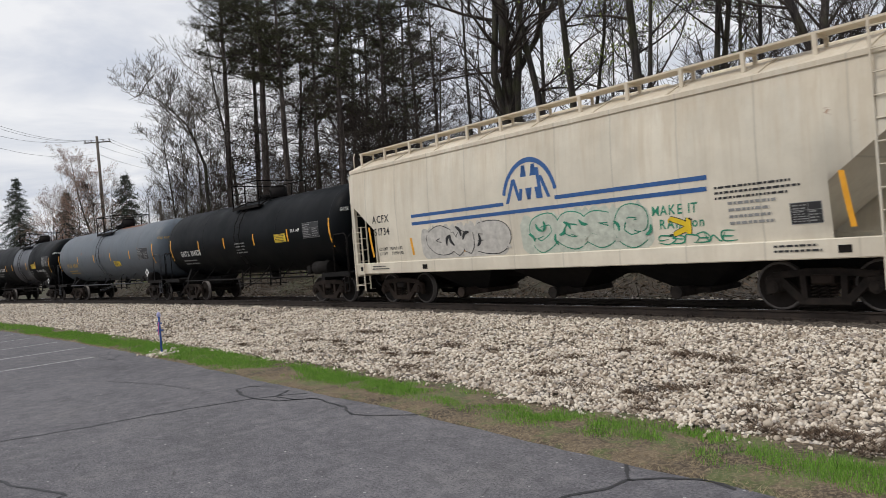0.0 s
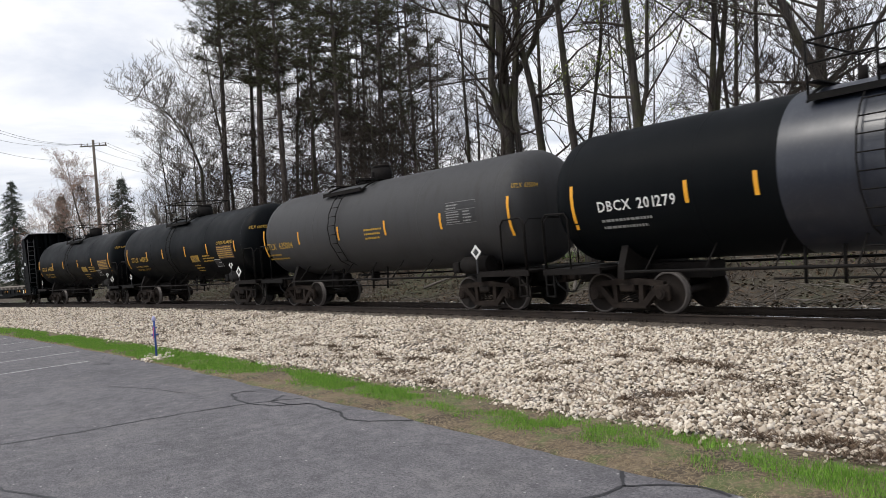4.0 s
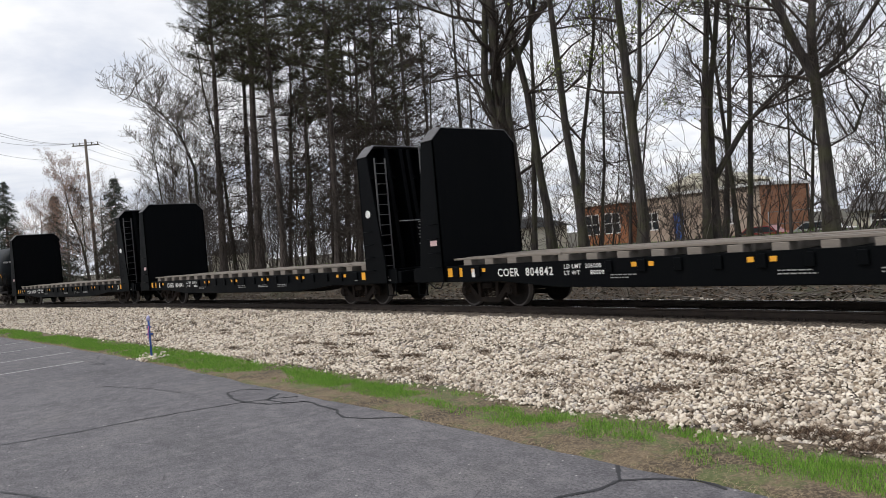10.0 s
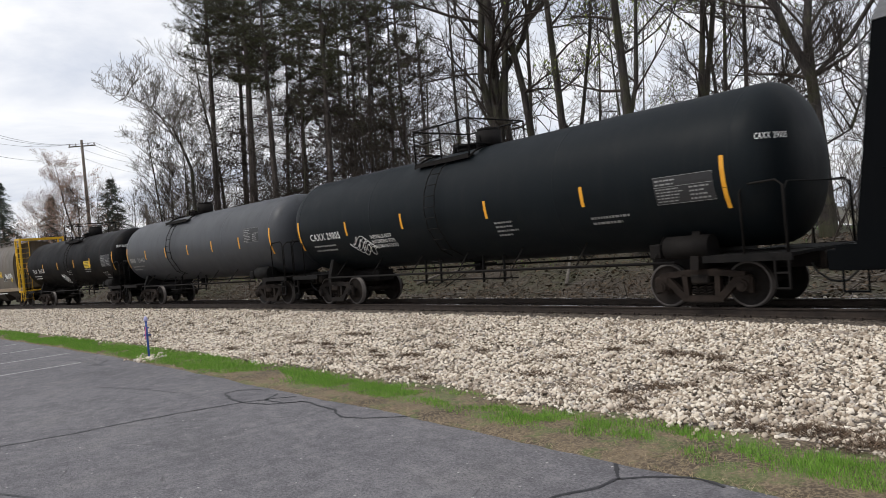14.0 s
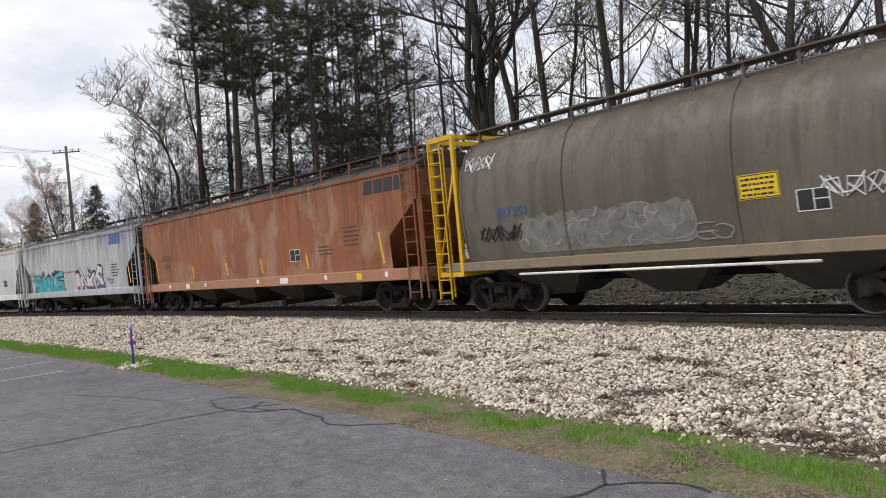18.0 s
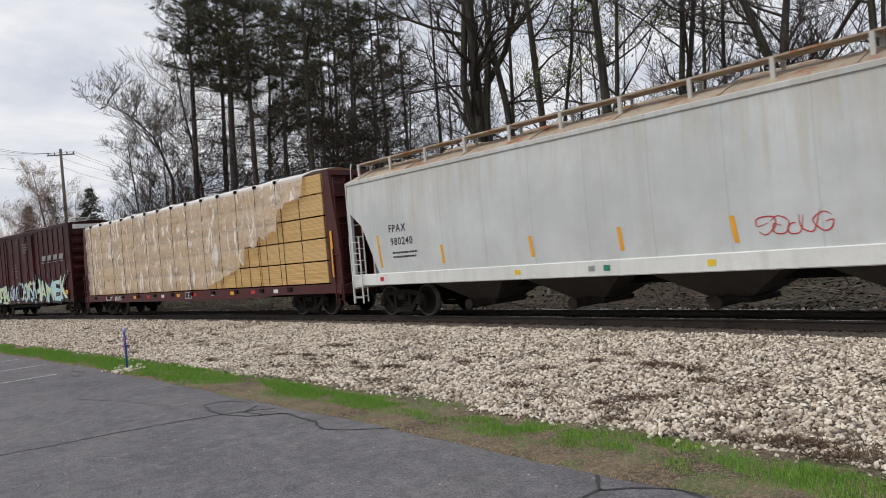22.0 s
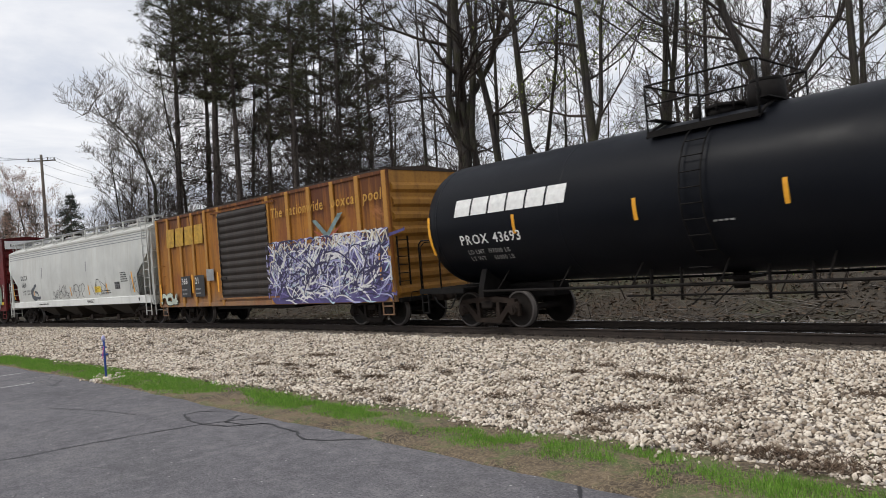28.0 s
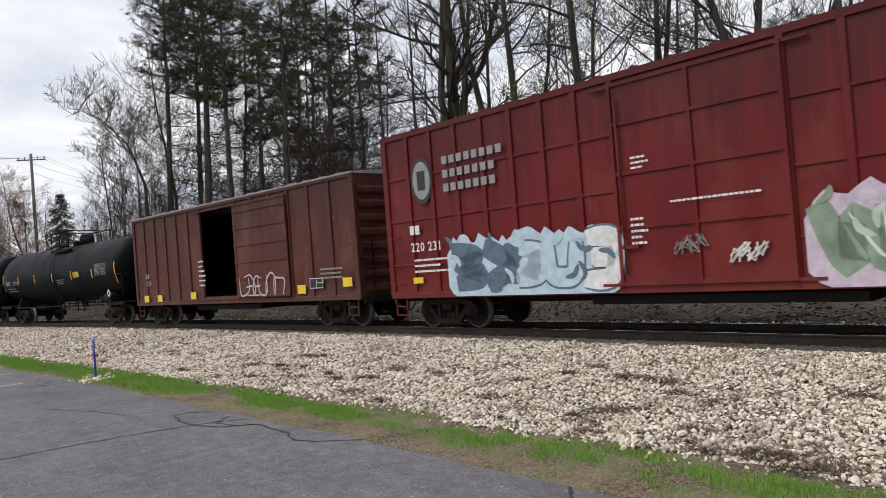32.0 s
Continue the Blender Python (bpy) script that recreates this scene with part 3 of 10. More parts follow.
for k in range(160):
    s = -74 + 0.51 * k
    q = on_track(s, 0, RAIL - 0.175 - 0.016)
    tie = part("tie", tie_me, M_TIE, track, at=pose(q.x, q.y, q.z, 0, 0, -math.degrees(s / RC) + random.uniform(-1, 1)))
    part("tie_plate", plate_me, M_RAIL, tie)
far = Shape()
for k in range(1400):
    s = -478 + 0.7 * k
    if -74.3 < s < 7.8:
        continue
    c0, d = on_track(s, 0, 0), Vector((math.cos(s / RC), -math.sin(s / RC), 0))
    o = Vector((-d.y, d.x, 0))
    q = [c0 + d * a + o * b for a in (-0.115, 0.115) for b in (-1.3, 1.3)]
    far.add([(p.x, p.y, z) for p in q for z in (0.0, RAIL - 0.191)], [(0, 1, 3, 2), (4, 6, 7, 5), (0, 4, 5, 1), (2, 3, 7, 6), (1, 5, 7, 3)])
tagged(part("far_ties", far, M_TIE, track), kind="stuff")


# ---- trees ----
def bark(name, a, b, moss=0.0):
    m = Mat(name, 0.95)
    st, fi = m.noise(1.0, 5, 0.7, (9, 9, 1.2)), m.noise(30, 4, 0.7)
    c = m.mix(m.ramp(st, (0.35, 0.0), (0.65, 1.0)), a, b)
    c = m.mix(m.ramp(m.noise(0.6, 4), (0.35, 0.0), (0.75, 0.5)), c, [q * 0.6 for q in a])
    if moss:
        c = m.mix(m.math("MULTIPLY", m.ramp(m.noise(1.2, 4), (0.45, 0.0), (0.6, 1.0)), moss), c, (0.10, 0.11, 0.03))
    m.color(c).bump(m.math("ADD", st, m.math("MULTIPLY", fi, 0.3)), 0.9, 0.05)
    return m.m


M_BARK = bark("grey_brown_bark", (0.02, 0.017, 0.0155), (0.085, 0.072, 0.064), 0.25)
M_BARK2 = bark("pine_bark", (0.04, 0.033, 0.03), (0.15, 0.122, 0.108))
M_TWIG = bark("dark_twigs", (0.03, 0.023, 0.019), (0.085, 0.066, 0.052))
M_PALETWIG = bark("pale_grey_twigs", (0.13, 0.115, 0.10), (0.24, 0.215, 0.19))


def foliage(name, a, b):
    m = Mat(name, 0.7)
    r = m.rnd(True)
    m.color(m.mix(r, a, b))
    m.b.inputs["Specular IOR Level"].default_value = 0.25
    return m.m


M_NEEDLE = foliage("dark_pine_needles", (0.036, 0.038, 0.019), (0.098, 0.098, 0.048))
M_SPRUCE = foliage("spruce_needles", (0.018, 0.026, 0.016), (0.045, 0.06, 0.036))
M_BUD = foliage("reddish_buds", (0.22, 0.125, 0.095), (0.38, 0.26, 0.20))
M_YOUNG = foliage("yellow_green_buds", (0.12, 0.15, 0.03), (0.24, 0.28, 0.08))
RIGHT = Vector((0.6, 0.8, 0.0))


def tube3(sh, p0, p1, r0, r1, n=3):
    d = (p1 - p0)
    if d.length < 1e-4:
        return
    d.normalize()
    a = d.orthogonal().normalized()
    c = d.cross(a)
    k0 = len(sh.v)
    for p, r in ((p0, r0), (p1, r1)):
        for k in range(n):
            t = 2 * math.pi * k / n
            q = p + (a * math.cos(t) + c * math.sin(t)) * r
            sh.v.append((q.x, q.y, q.z))
    for k in range(n):
        sh.f.append((k0 + k, k0 + (k + 1) % n, k0 + n + (k + 1) % n, k0 + n + k))
        sh.sm.append(True), sh.mi.append(0)


def branch(sh, rng, p, d, length, r, depth, droop, tips, up=0.15, kids=5, wig=0.25, seg=3, thin=0.0065):
    """A limb that bends, tapers and splits into smaller ones."""
    q, dd = p.copy(), d.normalized()
    pts = [q.copy()]
    for k in range(seg):
        dd = (dd + Vector((rng.uniform(-wig, wig), rng.uniform(-wig, wig), rng.uniform(-wig, wig) + up - droop * k))).normalized()
        q2 = q + dd * (length / seg)
        tube3(sh, q, q2, max(thin, r * (1 - 0.75 * k / seg)), max(thin * 0.8, r * (1 - 0.75 * (k + 1) / seg)), 5 if r > 0.04 else 3)
        q = q2
        pts.append(q.copy())
    if depth == 0:
        tips.append((q.copy(), dd.copy()))
        return
    for k in range(kids):
        t = 0.25 + 0.75 * (k + rng.random() * 0.8) / kids
        i = min(seg - 1, int(t * seg))
        pp = pts[i].lerp(pts[i + 1], t * seg - i)
        side = Vector((rng.uniform(-1, 1), rng.uniform(-1, 1), rng.uniform(-0.35, 0.8))).normalized()
        nd = (dd * 0.7 + side * 0.85).normalized()
        branch(sh, rng, pp, nd, length * rng.uniform(0.38, 0.66), r * 0.45, depth - 1, droop, tips, up, max(3, kids - 1), wig, 2, thin)


def tree_trunk(sh, pts, r, top_r, sides=9, flare=1.35):
    """A tapered stem through pts, with uneven bark bulges."""
    n, v = len(pts), []
    total = sum((pts[i + 1] - pts[i]).length for i in range(n - 1))
    run, rings = 0.0, []
    for i in range(n):
        if i:
            run += (pts[i] - pts[i - 1]).length
        t = run / total
        rr = (r * (1 - t) + top_r * t) * (1 + (flare - 1) * max(0, 1 - t * 14))
        for k in range(sides):
            a = 2 * math.pi * k / sides
            w = rr * (1 + 0.13 * noise.noise((math.cos(a) * 2, math.sin(a) * 2, pts[i].z * 0.5 + pts[i].x)))
            v.append((pts[i].x + w * math.cos(a), pts[i].y + w * math.sin(a), pts[i].z))
    sh.add(v, [(i * sides + k, i * sides + (k + 1) % sides, (i + 1) * sides + (k + 1) % sides, (i + 1) * sides + k) for i in range(n - 1) for k in range(sides)], True)


def stem_points(x, y, z0, bends, height):
    """bends: (sideways metres, height) from the base; sideways is along RIGHT."""
    pts, full = [], [(0, 0)] + [(a + 0.085 * b, b) for a, b in bends]
    if len(full) == 1:
        full.append((0.0, height))
    if full[-1][1] < height:
        (a0, b0), (a1, b1) = full[-2], full[-1]
        k = (a1 - a0) / max(0.1, b1 - b0)
        full.append((a1 + k * (height - b1) * 0.6, height))
    for (a0, b0), (a1, b1) in zip(full, full[1:]):
        n = max(2, int((b1 - b0) / 1.2))
        for i in range(n):
            t = i / n
            jit = 0.05 * noise.noise((x, b0 + t * 3, y))
            pts.append(Vector((x, y, z0 - 0.15 + b0 + (b1 - b0) * t)) + RIGHT * (a0 + (a1 - a0) * t + jit))
    a, b = full[-1]
    pts.append(Vector((x, y, z0 + b)) + RIGHT * a)
    return pts


TREES = "trees behind the track"


def bare_tree(x, y, r, height, bends=(), seed=0, limbs=14, first=0.3, spread=4.5, forks=(), label="", twig=None, bk=None, depth=2, kids=5, droop=0.03, buds=None, up=0.12, thin=0.0085):
    rng = random.Random(seed)
    z0 = ground_z(x, y)
    t = thing("tree", label or "bare deciduous tree with rough grey-brown bark", "tree", TREES)
    t.matrix_basis = Matrix.Translation((0, 0, 0))
    st = Shape()
    pts = stem_points(x, y, z0, bends, height)
    r *= 0.74
    tree_trunk(st, pts, r, r * 0.16)
    tips, cr = [], Shape()
    stems = [(pts, r)]
    for fb, fr, fpts in forks:
        base = min(pts, key=lambda q: abs(q.z - z0 - fb))
        fp = [base] + [base + RIGHT * (a + 0.085 * b) + Vector((0, rng.uniform(-0.3, 0.3), b)) for a, b in fpts]
        fine = []
        for a, b in zip(fp, fp[1:]):
            for i in range(4):
                fine.append(a.lerp(b, i / 4))
        fine.append(fp[-1])
        tree_trunk(st, fine, fr * 0.78, fr * 0.24, 7, 1.0)
        stems.append((fine, fr))
    part("trunk", st, bk or M_BARK, t)
    for sp, sr in stems:
        n = limbs if sp is pts else max(4, limbs // 2)
        for k in range(n):
            f = (first if sp is pts else 0.25) + (1 - (first if sp is pts else 0.25)) * (k + rng.random() * 0.7) / n
            i = min(len(sp) - 2, int(f * (len(sp) - 1)))
            a = rng.uniform(0, 2 * math.pi)
            d = Vector((math.cos(a), math.sin(a), rng.uniform(0.15, 0.9)))
            ln = spread * (1.15 - 0.6 * f) * rng.uniform(0.6, 1.2)
            branch(cr, rng, sp[i].copy(), d, ln, sr * (0.32 - 0.2 * f) * rng.uniform(0.7, 1.2) + 0.012, depth, droop, tips, up, kids, 0.33, 3, thin)
    part("crown", cr, twig or M_TWIG, t, "bare branches and twigs")
    if buds:
        dots = Shape()
        for q, d in tips:
            for k in range(7 if buds is M_BUD else 2):
                c = q + Vector((rng.uniform(-0.35, 0.35), rng.uniform(-0.35, 0.35), rng.uniform(-0.35, 0.35)))
                s = rng.uniform(0.035, 0.075) if buds is M_BUD else rng.uniform(0.03, 0.06)
                u, w = d.orthogonal().normalized() * s, Vector((0, 0, s))
                dots.add([c - u, c - w, c + u, c + w], [(0, 1, 2, 3)])
        part("spring_growth", dots, buds, t, "sparse spring buds")
    return t


def needle_clump(rng, n=20, size=0.3, w=0.011):
    v, f = [], []
    for k in range(n):
        d = Vector((rng.gauss(0, 1), rng.gauss(0, 1), rng.gauss(0, 0.55))).normalized()
        o = d.orthogonal().normalized() * w
        p0 = d * size * rng.uniform(0.0, 0.35)
        p1 = d * size * rng.uniform(0.6, 1.1)
        i = len(v)
        v += [p0 - o, p0 + o, p1]
        f.append((i, i + 1, i + 2))
    return np.array([q[:] for q in v]), np.array(f)


def pine_tree(x, y, r, height, bends=(), seed=0, crown=0.5, width=3.2, dense=1.0, dead=44):
    """Tall pine: long bare trunk with dead snags, dark ragged crown of needle clumps."""
    rng = random.Random(seed)
    nr = np.random.default_rng(seed)
    z0 = ground_z(x, y)
    t = thing("pine_tree", "tall pine with a bare trunk and dark ragged crown", "tree", TREES)
    st = Shape()
    pts = stem_points(x, y, z0, bends, height)
    tree_trunk(st, pts, r, r * 0.2)
    part("trunk", st, M_BARK2, t)
    cr, tips, where = Shape(), [], []
    for k in range(dead):
        f = rng.uniform(0.12, crown + 0.1)
        i = min(len(pts) - 2, int(f * (len(pts) - 1)))
        a = rng.uniform(0, 6.28)
        branch(cr, rng, pts[i].copy(), Vector((math.cos(a), math.sin(a), rng.uniform(-0.15, 0.3))), rng.uniform(1.0, 3.6), 0.034, 2, 0.04, tips, 0.02, 5, 0.34, 3, 0.012)
    n = int(34 * dense)
    for k in range(n):
        f = crown + (1 - crown) * (k + rng.random()) / n
        i = min(len(pts) - 2, int(f * (len(pts) - 1)))
        a = rng.uniform(0, 6.28)
        g = (f - crown) / (1 - crown)
        ln = width * (0.45 + 1.1 * min(1, 2.2 * g) * (1 - 0.72 * g)) * rng.uniform(0.55, 1.15)
        d = Vector((math.cos(a), math.sin(a), rng.uniform(0.0, 0.45)))
        tips2 = []
        branch(cr, rng, pts[i].copy(), d, ln, 0.05, 1, 0.02, tips2, 0.08, 7, 0.2, 3, 0.011)
        for q, dd in tips2:
            for j in range(5):
                where.append(q - dd * 0.22 * j + Vector((rng.gauss(0, 0.16), rng.gauss(0, 0.16), rng.gauss(0.04, 0.1))))
    part("deadwood", cr, M_TWIG, t, "dead snags and boughs")
    bases = [needle_clump(rng) for _ in range(5)]
    w = np.array([q[:] for q in where])
    sc = nr.uniform(0.7, 1.25, len(w))
    rot = turns(len(w), nr, 0.5) * sc[:, None, None]
    pick = nr.integers(0, 5, len(w))
    me = scatter("needles", bases, [(rot[pick == k], w[pick == k]) for k in range(5)], M_NEEDLE)
    part("foliage", me, M_NEEDLE, t, "dark green needle clumps")
    return t


def spruce_tree(x, y, height, width, seed=0, sparse=1.5):
    """Cone of drooping boughs with ragged edges."""
    rng, nr = random.Random(seed), np.random.default_rng(seed)
    z0 = ground_z(x, y)
    t = thing("spruce_tree", "dark conical spruce with drooping boughs", "tree", TREES)
    st = Shape()
    tree_trunk(st, [Vector((x, y, z0 - 0.1 + height * k / 10)) for k in range(11)], height * 0.018, 0.02, 7)
    part("trunk", st, M_BARK2, t)
    br, where, tilt = Shape(), [], []
    tiers = int(height * 2.0)
    for k in range(tiers):
        f = (k + 0.5) / tiers
        z = z0 + height * (0.08 + 0.9 * f)
        for j in range(int(4.4 * sparse) + 1):
            a = rng.uniform(0, 6.28)
            ln = width * (1 - f) ** 0.7 * rng.uniform(0.45, 1.2) + 0.15
            p = Vector((x, y, z))
            n = max(2, int(ln / 0.5))
            prev = p
            for i in range(1, n + 1):
                u = i / n
                q = p + Vector((math.cos(a) * ln * u, math.sin(a) * ln * u, -0.38 * ln * u * u + 0.1 * u))
                tube3(br, prev, q, 0.03 * (1 - u) + 0.01, 0.02 * (1 - u) + 0.006)
                where.append(q + Vector((0, 0, -0.05)))
                prev = q
    part("bough_framework", br, M_TWIG, t, "drooping boughs")
    bases = [needle_clump(rng, 26, 0.62, 0.03) for _ in range(5)]
    w = np.array([q[:] for q in where])
    s = nr.uniform(0.7, 1.3, len(w))
    rot = turns(len(w), nr, 0.3) * s[:, None, None]
    pick = nr.integers(0, 5, len(w))
    part("foliage", scatter("needles", bases, [(rot[pick == k], w[pick == k]) for k in range(5)], M_SPRUCE), M_SPRUCE, t, "dark green needle sprays")
    return t


# the broadleaf trees, from the multi-stemmed one onwards
bare_tree(-24.3, 22.5, 0.52, 21, [(-0.25, 4), (-0.45, 7)], 1, 16, 0.28, 5.5, forks=[(6.0, 0.26, [(-0.6, 3), (-0.9, 7), (-1.0, 12)]), (6.2, 0.24, [(0.5, 1.6), (1.2, 3), (1.9, 6), (3.2, 10)]), (0.4, 0.3, [(0.35, 3), (0.1, 7), (0.3, 13)])], label="thick multi-stemmed bare tree with mossy bark", depth=3, kids=5)
bare_tree(-22.6, 23.6, 0.29, 20, [(-0.3, 2.2), (-1.15, 7.3), (-1.8, 10)], 2, 13, 0.35, 4.2, depth=3, kids=5)
bare_tree(-26.5, 26.3, 0.2, 19, [(0, 5), (-0.1, 10)], 3, 12, 0.35, 3.6, depth=3, kids=5)
bare_tree(-19.9, 22.7, 0.27, 20, [(-0.4, 2.8), (-0.85, 5.5), (-1.4, 9.5)], 4, 13, 0.35, 4.0, depth=3, kids=5)
bare_tree(-21.8, 24.6, 0.17, 18, [(0, 5), (0.35, 8), (0.55, 11)], 5, 12, 0.3, 3.4, depth=3, kids=5)
bare_tree(-21.6, 25.6, 0.11, 13, [(0.15, 4), (0.1, 8)], 6, 10, 0.25, 2.4, depth=3, kids=5)
bare_tree(-17.3, 22.8, 0.31, 21, [(0.05, 1.5), (-0.35, 5), (-0.85, 9)], 7, 14, 0.3, 4.4, forks=[(4.3, 0.13, [(0.35, 1.6), (0.4, 5), (0.7, 9)])], buds=M_YOUNG, depth=3, kids=5)
bare_tree(-18.6, 23.8, 0.09, 12, [(0.05, 3), (-0.5, 7)], 8, 10, 0.2, 2.6, depth=3, kids=5)
bare_tree(-15.2, 23.9, 0.21, 20, [(-0.15, 5), (-0.05, 9)], 9, 13, 0.3, 4.2, depth=3, kids=5)
bare_tree(-15.1, 24.4, 0.2, 19, [(-0.35, 5), (0.05, 10)], 10, 13, 0.3, 4.0, forks=[(2.6, 0.2, [(1.15, 1.9), (2.2, 2.9), (3.2, 3.6), (4.2, 5.4)])], depth=3, kids=5)
bare_tree(-14.7, 25.9, 0.15, 18, [(0, 6)], 11, 11, 0.3, 3.4, depth=3, kids=5)
bare_tree(-16.3, 27.9, 0.14, 16, [(-0.5, 4), (-1.1, 8)], 12, 11, 0.3, 3.4, depth=3, kids=5)
bare_tree(-13.2, 26.0, 0.07, 11, [(-0.15, 6)], 13, 9, 0.3, 2.0, depth=3, kids=5)
bare_tree(-10.9, 24.1, 0.33, 14, [(-0.25, 3.0), (-0.55, 5.2), (-1.3, 6.6), (-2.1, 8.4)], 14, 12, 0.35, 4.2, forks=[(5.0, 0.2, [(-0.05, 1.5), (-0.1, 3.4), (0.2, 8)]), (4.6, 0.15, [(1.1, 1.2), (2.5, 3.0), (3.6, 6.0)]), (3.0, 0.1, [(0.9, 0.5), (1.3, 1.6), (2.0, 1.9)]), (2.2, 0.09, [(-1.1, 0.7), (-2.0, 0.95)])], label="stout forked bare tree with dark bark", depth=3, kids=5)
bare_tree(-9.2, 25.1, 0.22, 19, [(0.1, 5), (-0.2, 9)], 15, 12, 0.3, 4.0, depth=3, kids=5)
bare_tree(-12.0, 33.0, 0.2, 18, [(0.3, 6)], 17, 12, 0.3, 4.0, depth=3, kids=5)
bare_tree(-20.0, 33.0, 0.2, 18, [(0.2, 6)], 18, 12, 0.3, 4.2, buds=M_YOUNG, depth=3, kids=5)
bare_tree(-29.5, 24.5, 0.17, 17, [(-0.3, 5)], 19, 12, 0.28, 3.8, depth=3, kids=5)
bare_tree(-33.0, 30.0, 0.2, 18, [(0.3, 5)], 20, 13, 0.25, 4.0, depth=3, kids=5)
bare_tree(-36.5, 28.0, 0.13, 16, [(-1.0, 4), (-2.6, 9)], 21, 9, 0.35, 3.0, label="thin leaning bare tree", depth=3, kids=5)
bare_tree(-31.5, 23.3, 0.12, 12, [(0.2, 4)], 22, 11, 0.2, 3.0, depth=3, kids=5)
bare_tree(-38.0, 24.0, 0.14, 13, [(-0.2, 4)], 23, 12, 0.2, 3.4, depth=3, kids=5)
bare_tree(-44.0, 22.6, 0.13, 12, [(0.1, 4)], 24, 12, 0.2, 3.4, depth=3, kids=5)

# the pale arching tree and its neighbours at the edge of the wood
PALE = dict(twig=M_PALETWIG, depth=3, kids=5, up=0.16, thin=0.011)
bare_tree(-53.7, 19.15, 0.24, 13.6, [(-0.68, 8.4), (-1.5, 10.5), (-1.98, 11.5), (-3.6, 13.2), (-5.4, 14.2), (-6.3, 13.6)], 31, 30, 0.42, 4.3, label="pale bare tree arching over the gap", **PALE)
bare_tree(-59.1, 18.9, 0.13, 12.5, [(-0.75, 4), (-1.75, 10)], 32, 24, 0.18, 3.2, label="pale bare tree with fine grey twigs", **PALE)
bare_tree(-57.0, 23.0, 0.22, 20, [(-1.0, 8), (-2.6, 15)], 33, 30, 0.3, 4.6, label="pale bare tree with fine grey twigs", **PALE)
bare_tree(-61.0, 21.5, 0.14, 14, [(-0.7, 6)], 34, 24, 0.15, 3.4, label="pale bare tree with fine grey twigs", **PALE)

# thin understorey trees that fill the wood
rng = random.Random(31)
for k in range(34):
    sx, lat = (-76 + 2.9 * k if k < 26 else -62 + 3.0 * (k - 26)) + rng.uniform(-0.8, 0.8), rng.uniform(8.5, 24)
    q = on_track(sx, lat)
    hh = rng.uniform(7, 15)
    bare_tree(q.x, q.y, rng.uniform(0.05, 0.12), hh, [(rng.uniform(-0.6, 0.6), hh * 0.5)], 300 + k, 15, 0.12, rng.uniform(2.2, 3.6), label="thin young bare tree in the wood", depth=2, kids=7, thin=0.011)

# pines: place, girth, height, lean, where the crown begins, its width and density
for k, (x, y, r, hh, lean, crown, width, dense) in enumerate((
        (-54.65, 21.07, 0.29, 25, 0.04, 0.62, 2.9, 1.7),
        (-50.36, 22.15, 0.35, 24, 0.04, 0.58, 3.2, 1.9),
        (-55.77, 23.88, 0.26, 25, 0.04, 0.60, 2.8, 1.5),
        (-47.05, 22.49, 0.26, 22.5, 0.01, 0.58, 2.7, 1.5),
        (-49.59, 25.68, 0.15, 22, 0.06, 0.55, 2.3, 0.9),
        (-41.04, 23.36, 0.25, 20, 0.03, 0.50, 2.8, 1.0),
        (-42.04, 25.61, 0.17, 20, 0.06, 0.42, 2.7, 0.9),
        (-38.92, 24.99, 0.17, 19.5, 0.05, 0.46, 2.7, 0.8),
        (-54.93, 26.75, 0.18, 23, 0.09, 0.52, 2.6, 0.9),
        (-49.01, 28.82, 0.18, 22, 0.05, 0.48, 2.6, 0.8),
        (-39.41, 26.97, 0.14, 19, 0.05, 0.52, 2.4, 0.6))):
    pine_tree(x, y, r, hh, [((lean - 0.085) * 6, 6), ((lean - 0.085) * 14, 14)], 50 + k, crown, width, dense, 60)
for k in range(6):
    pine_tree(-56 + 3.6 * k, 29.5 + 2.5 * math.sin(k * 2.1), 0.16, 21 + math.sin(k * 1.3), [(0.2 * math.sin(k) - 0.4, 8)], 80 + k, 0.66, 2.0, 0.35, 60)

# far end of the line: spruces, a budding maple, a pole and wires
spruce_tree(-163.7, 20.9, 22, 5.6, 71)
spruce_tree(-145.1, 26.2, 17, 4.6, 72)
spruce_tree(-116.8, 29.3, 16, 4.6, 73)
spruce_tree(-150.0, 12.0, 16, 4.5, 74)
bare_tree(-109.4, 23.2, 0.26, 16.5, [(-0.9, 5), (-2.6, 10)], 75, 26, 0.2, 5.6, depth=3, thin=0.012, label="spreading maple with reddish spring buds", buds=M_BUD, kids=4, up=0.16, twig=M_PALETWIG)
for k, (x, y, hh, sp) in enumerate(((-118.0, 22.5, 13, 5.5), (-127.0, 24.0, 14, 6.0), (-104.0, 24.0, 12, 5.0), (-98.0, 27.0, 11, 4.5), (-136.0, 22.0, 13, 6.0), (-90.0, 28.0, 10, 4.0), (-82.0, 28.5, 11, 4.0), (-75.0, 29.0, 12, 4.0))):
    bare_tree(x, y, 0.16, hh, [(-0.3, hh * 0.5)], 400 + k, 20, 0.12, sp, label="spreading maple with reddish spring buds", buds=M_BUD if k in (0, 4) else None, kids=6, up=0.16)
for k in range(26):
    x = -190 + k * 7.2
    y = 52 + 14 * math.sin(k * 1.7) + (18 if x > -70 else 0)
    bare_tree(x, y, 0.2, 11 + 3 * math.sin(k * 2.3), [], 200 + k, 9, 0.15, 4.0, depth=1, kids=6, label="distant bare tree among the far woods", twig=M_TWIG)

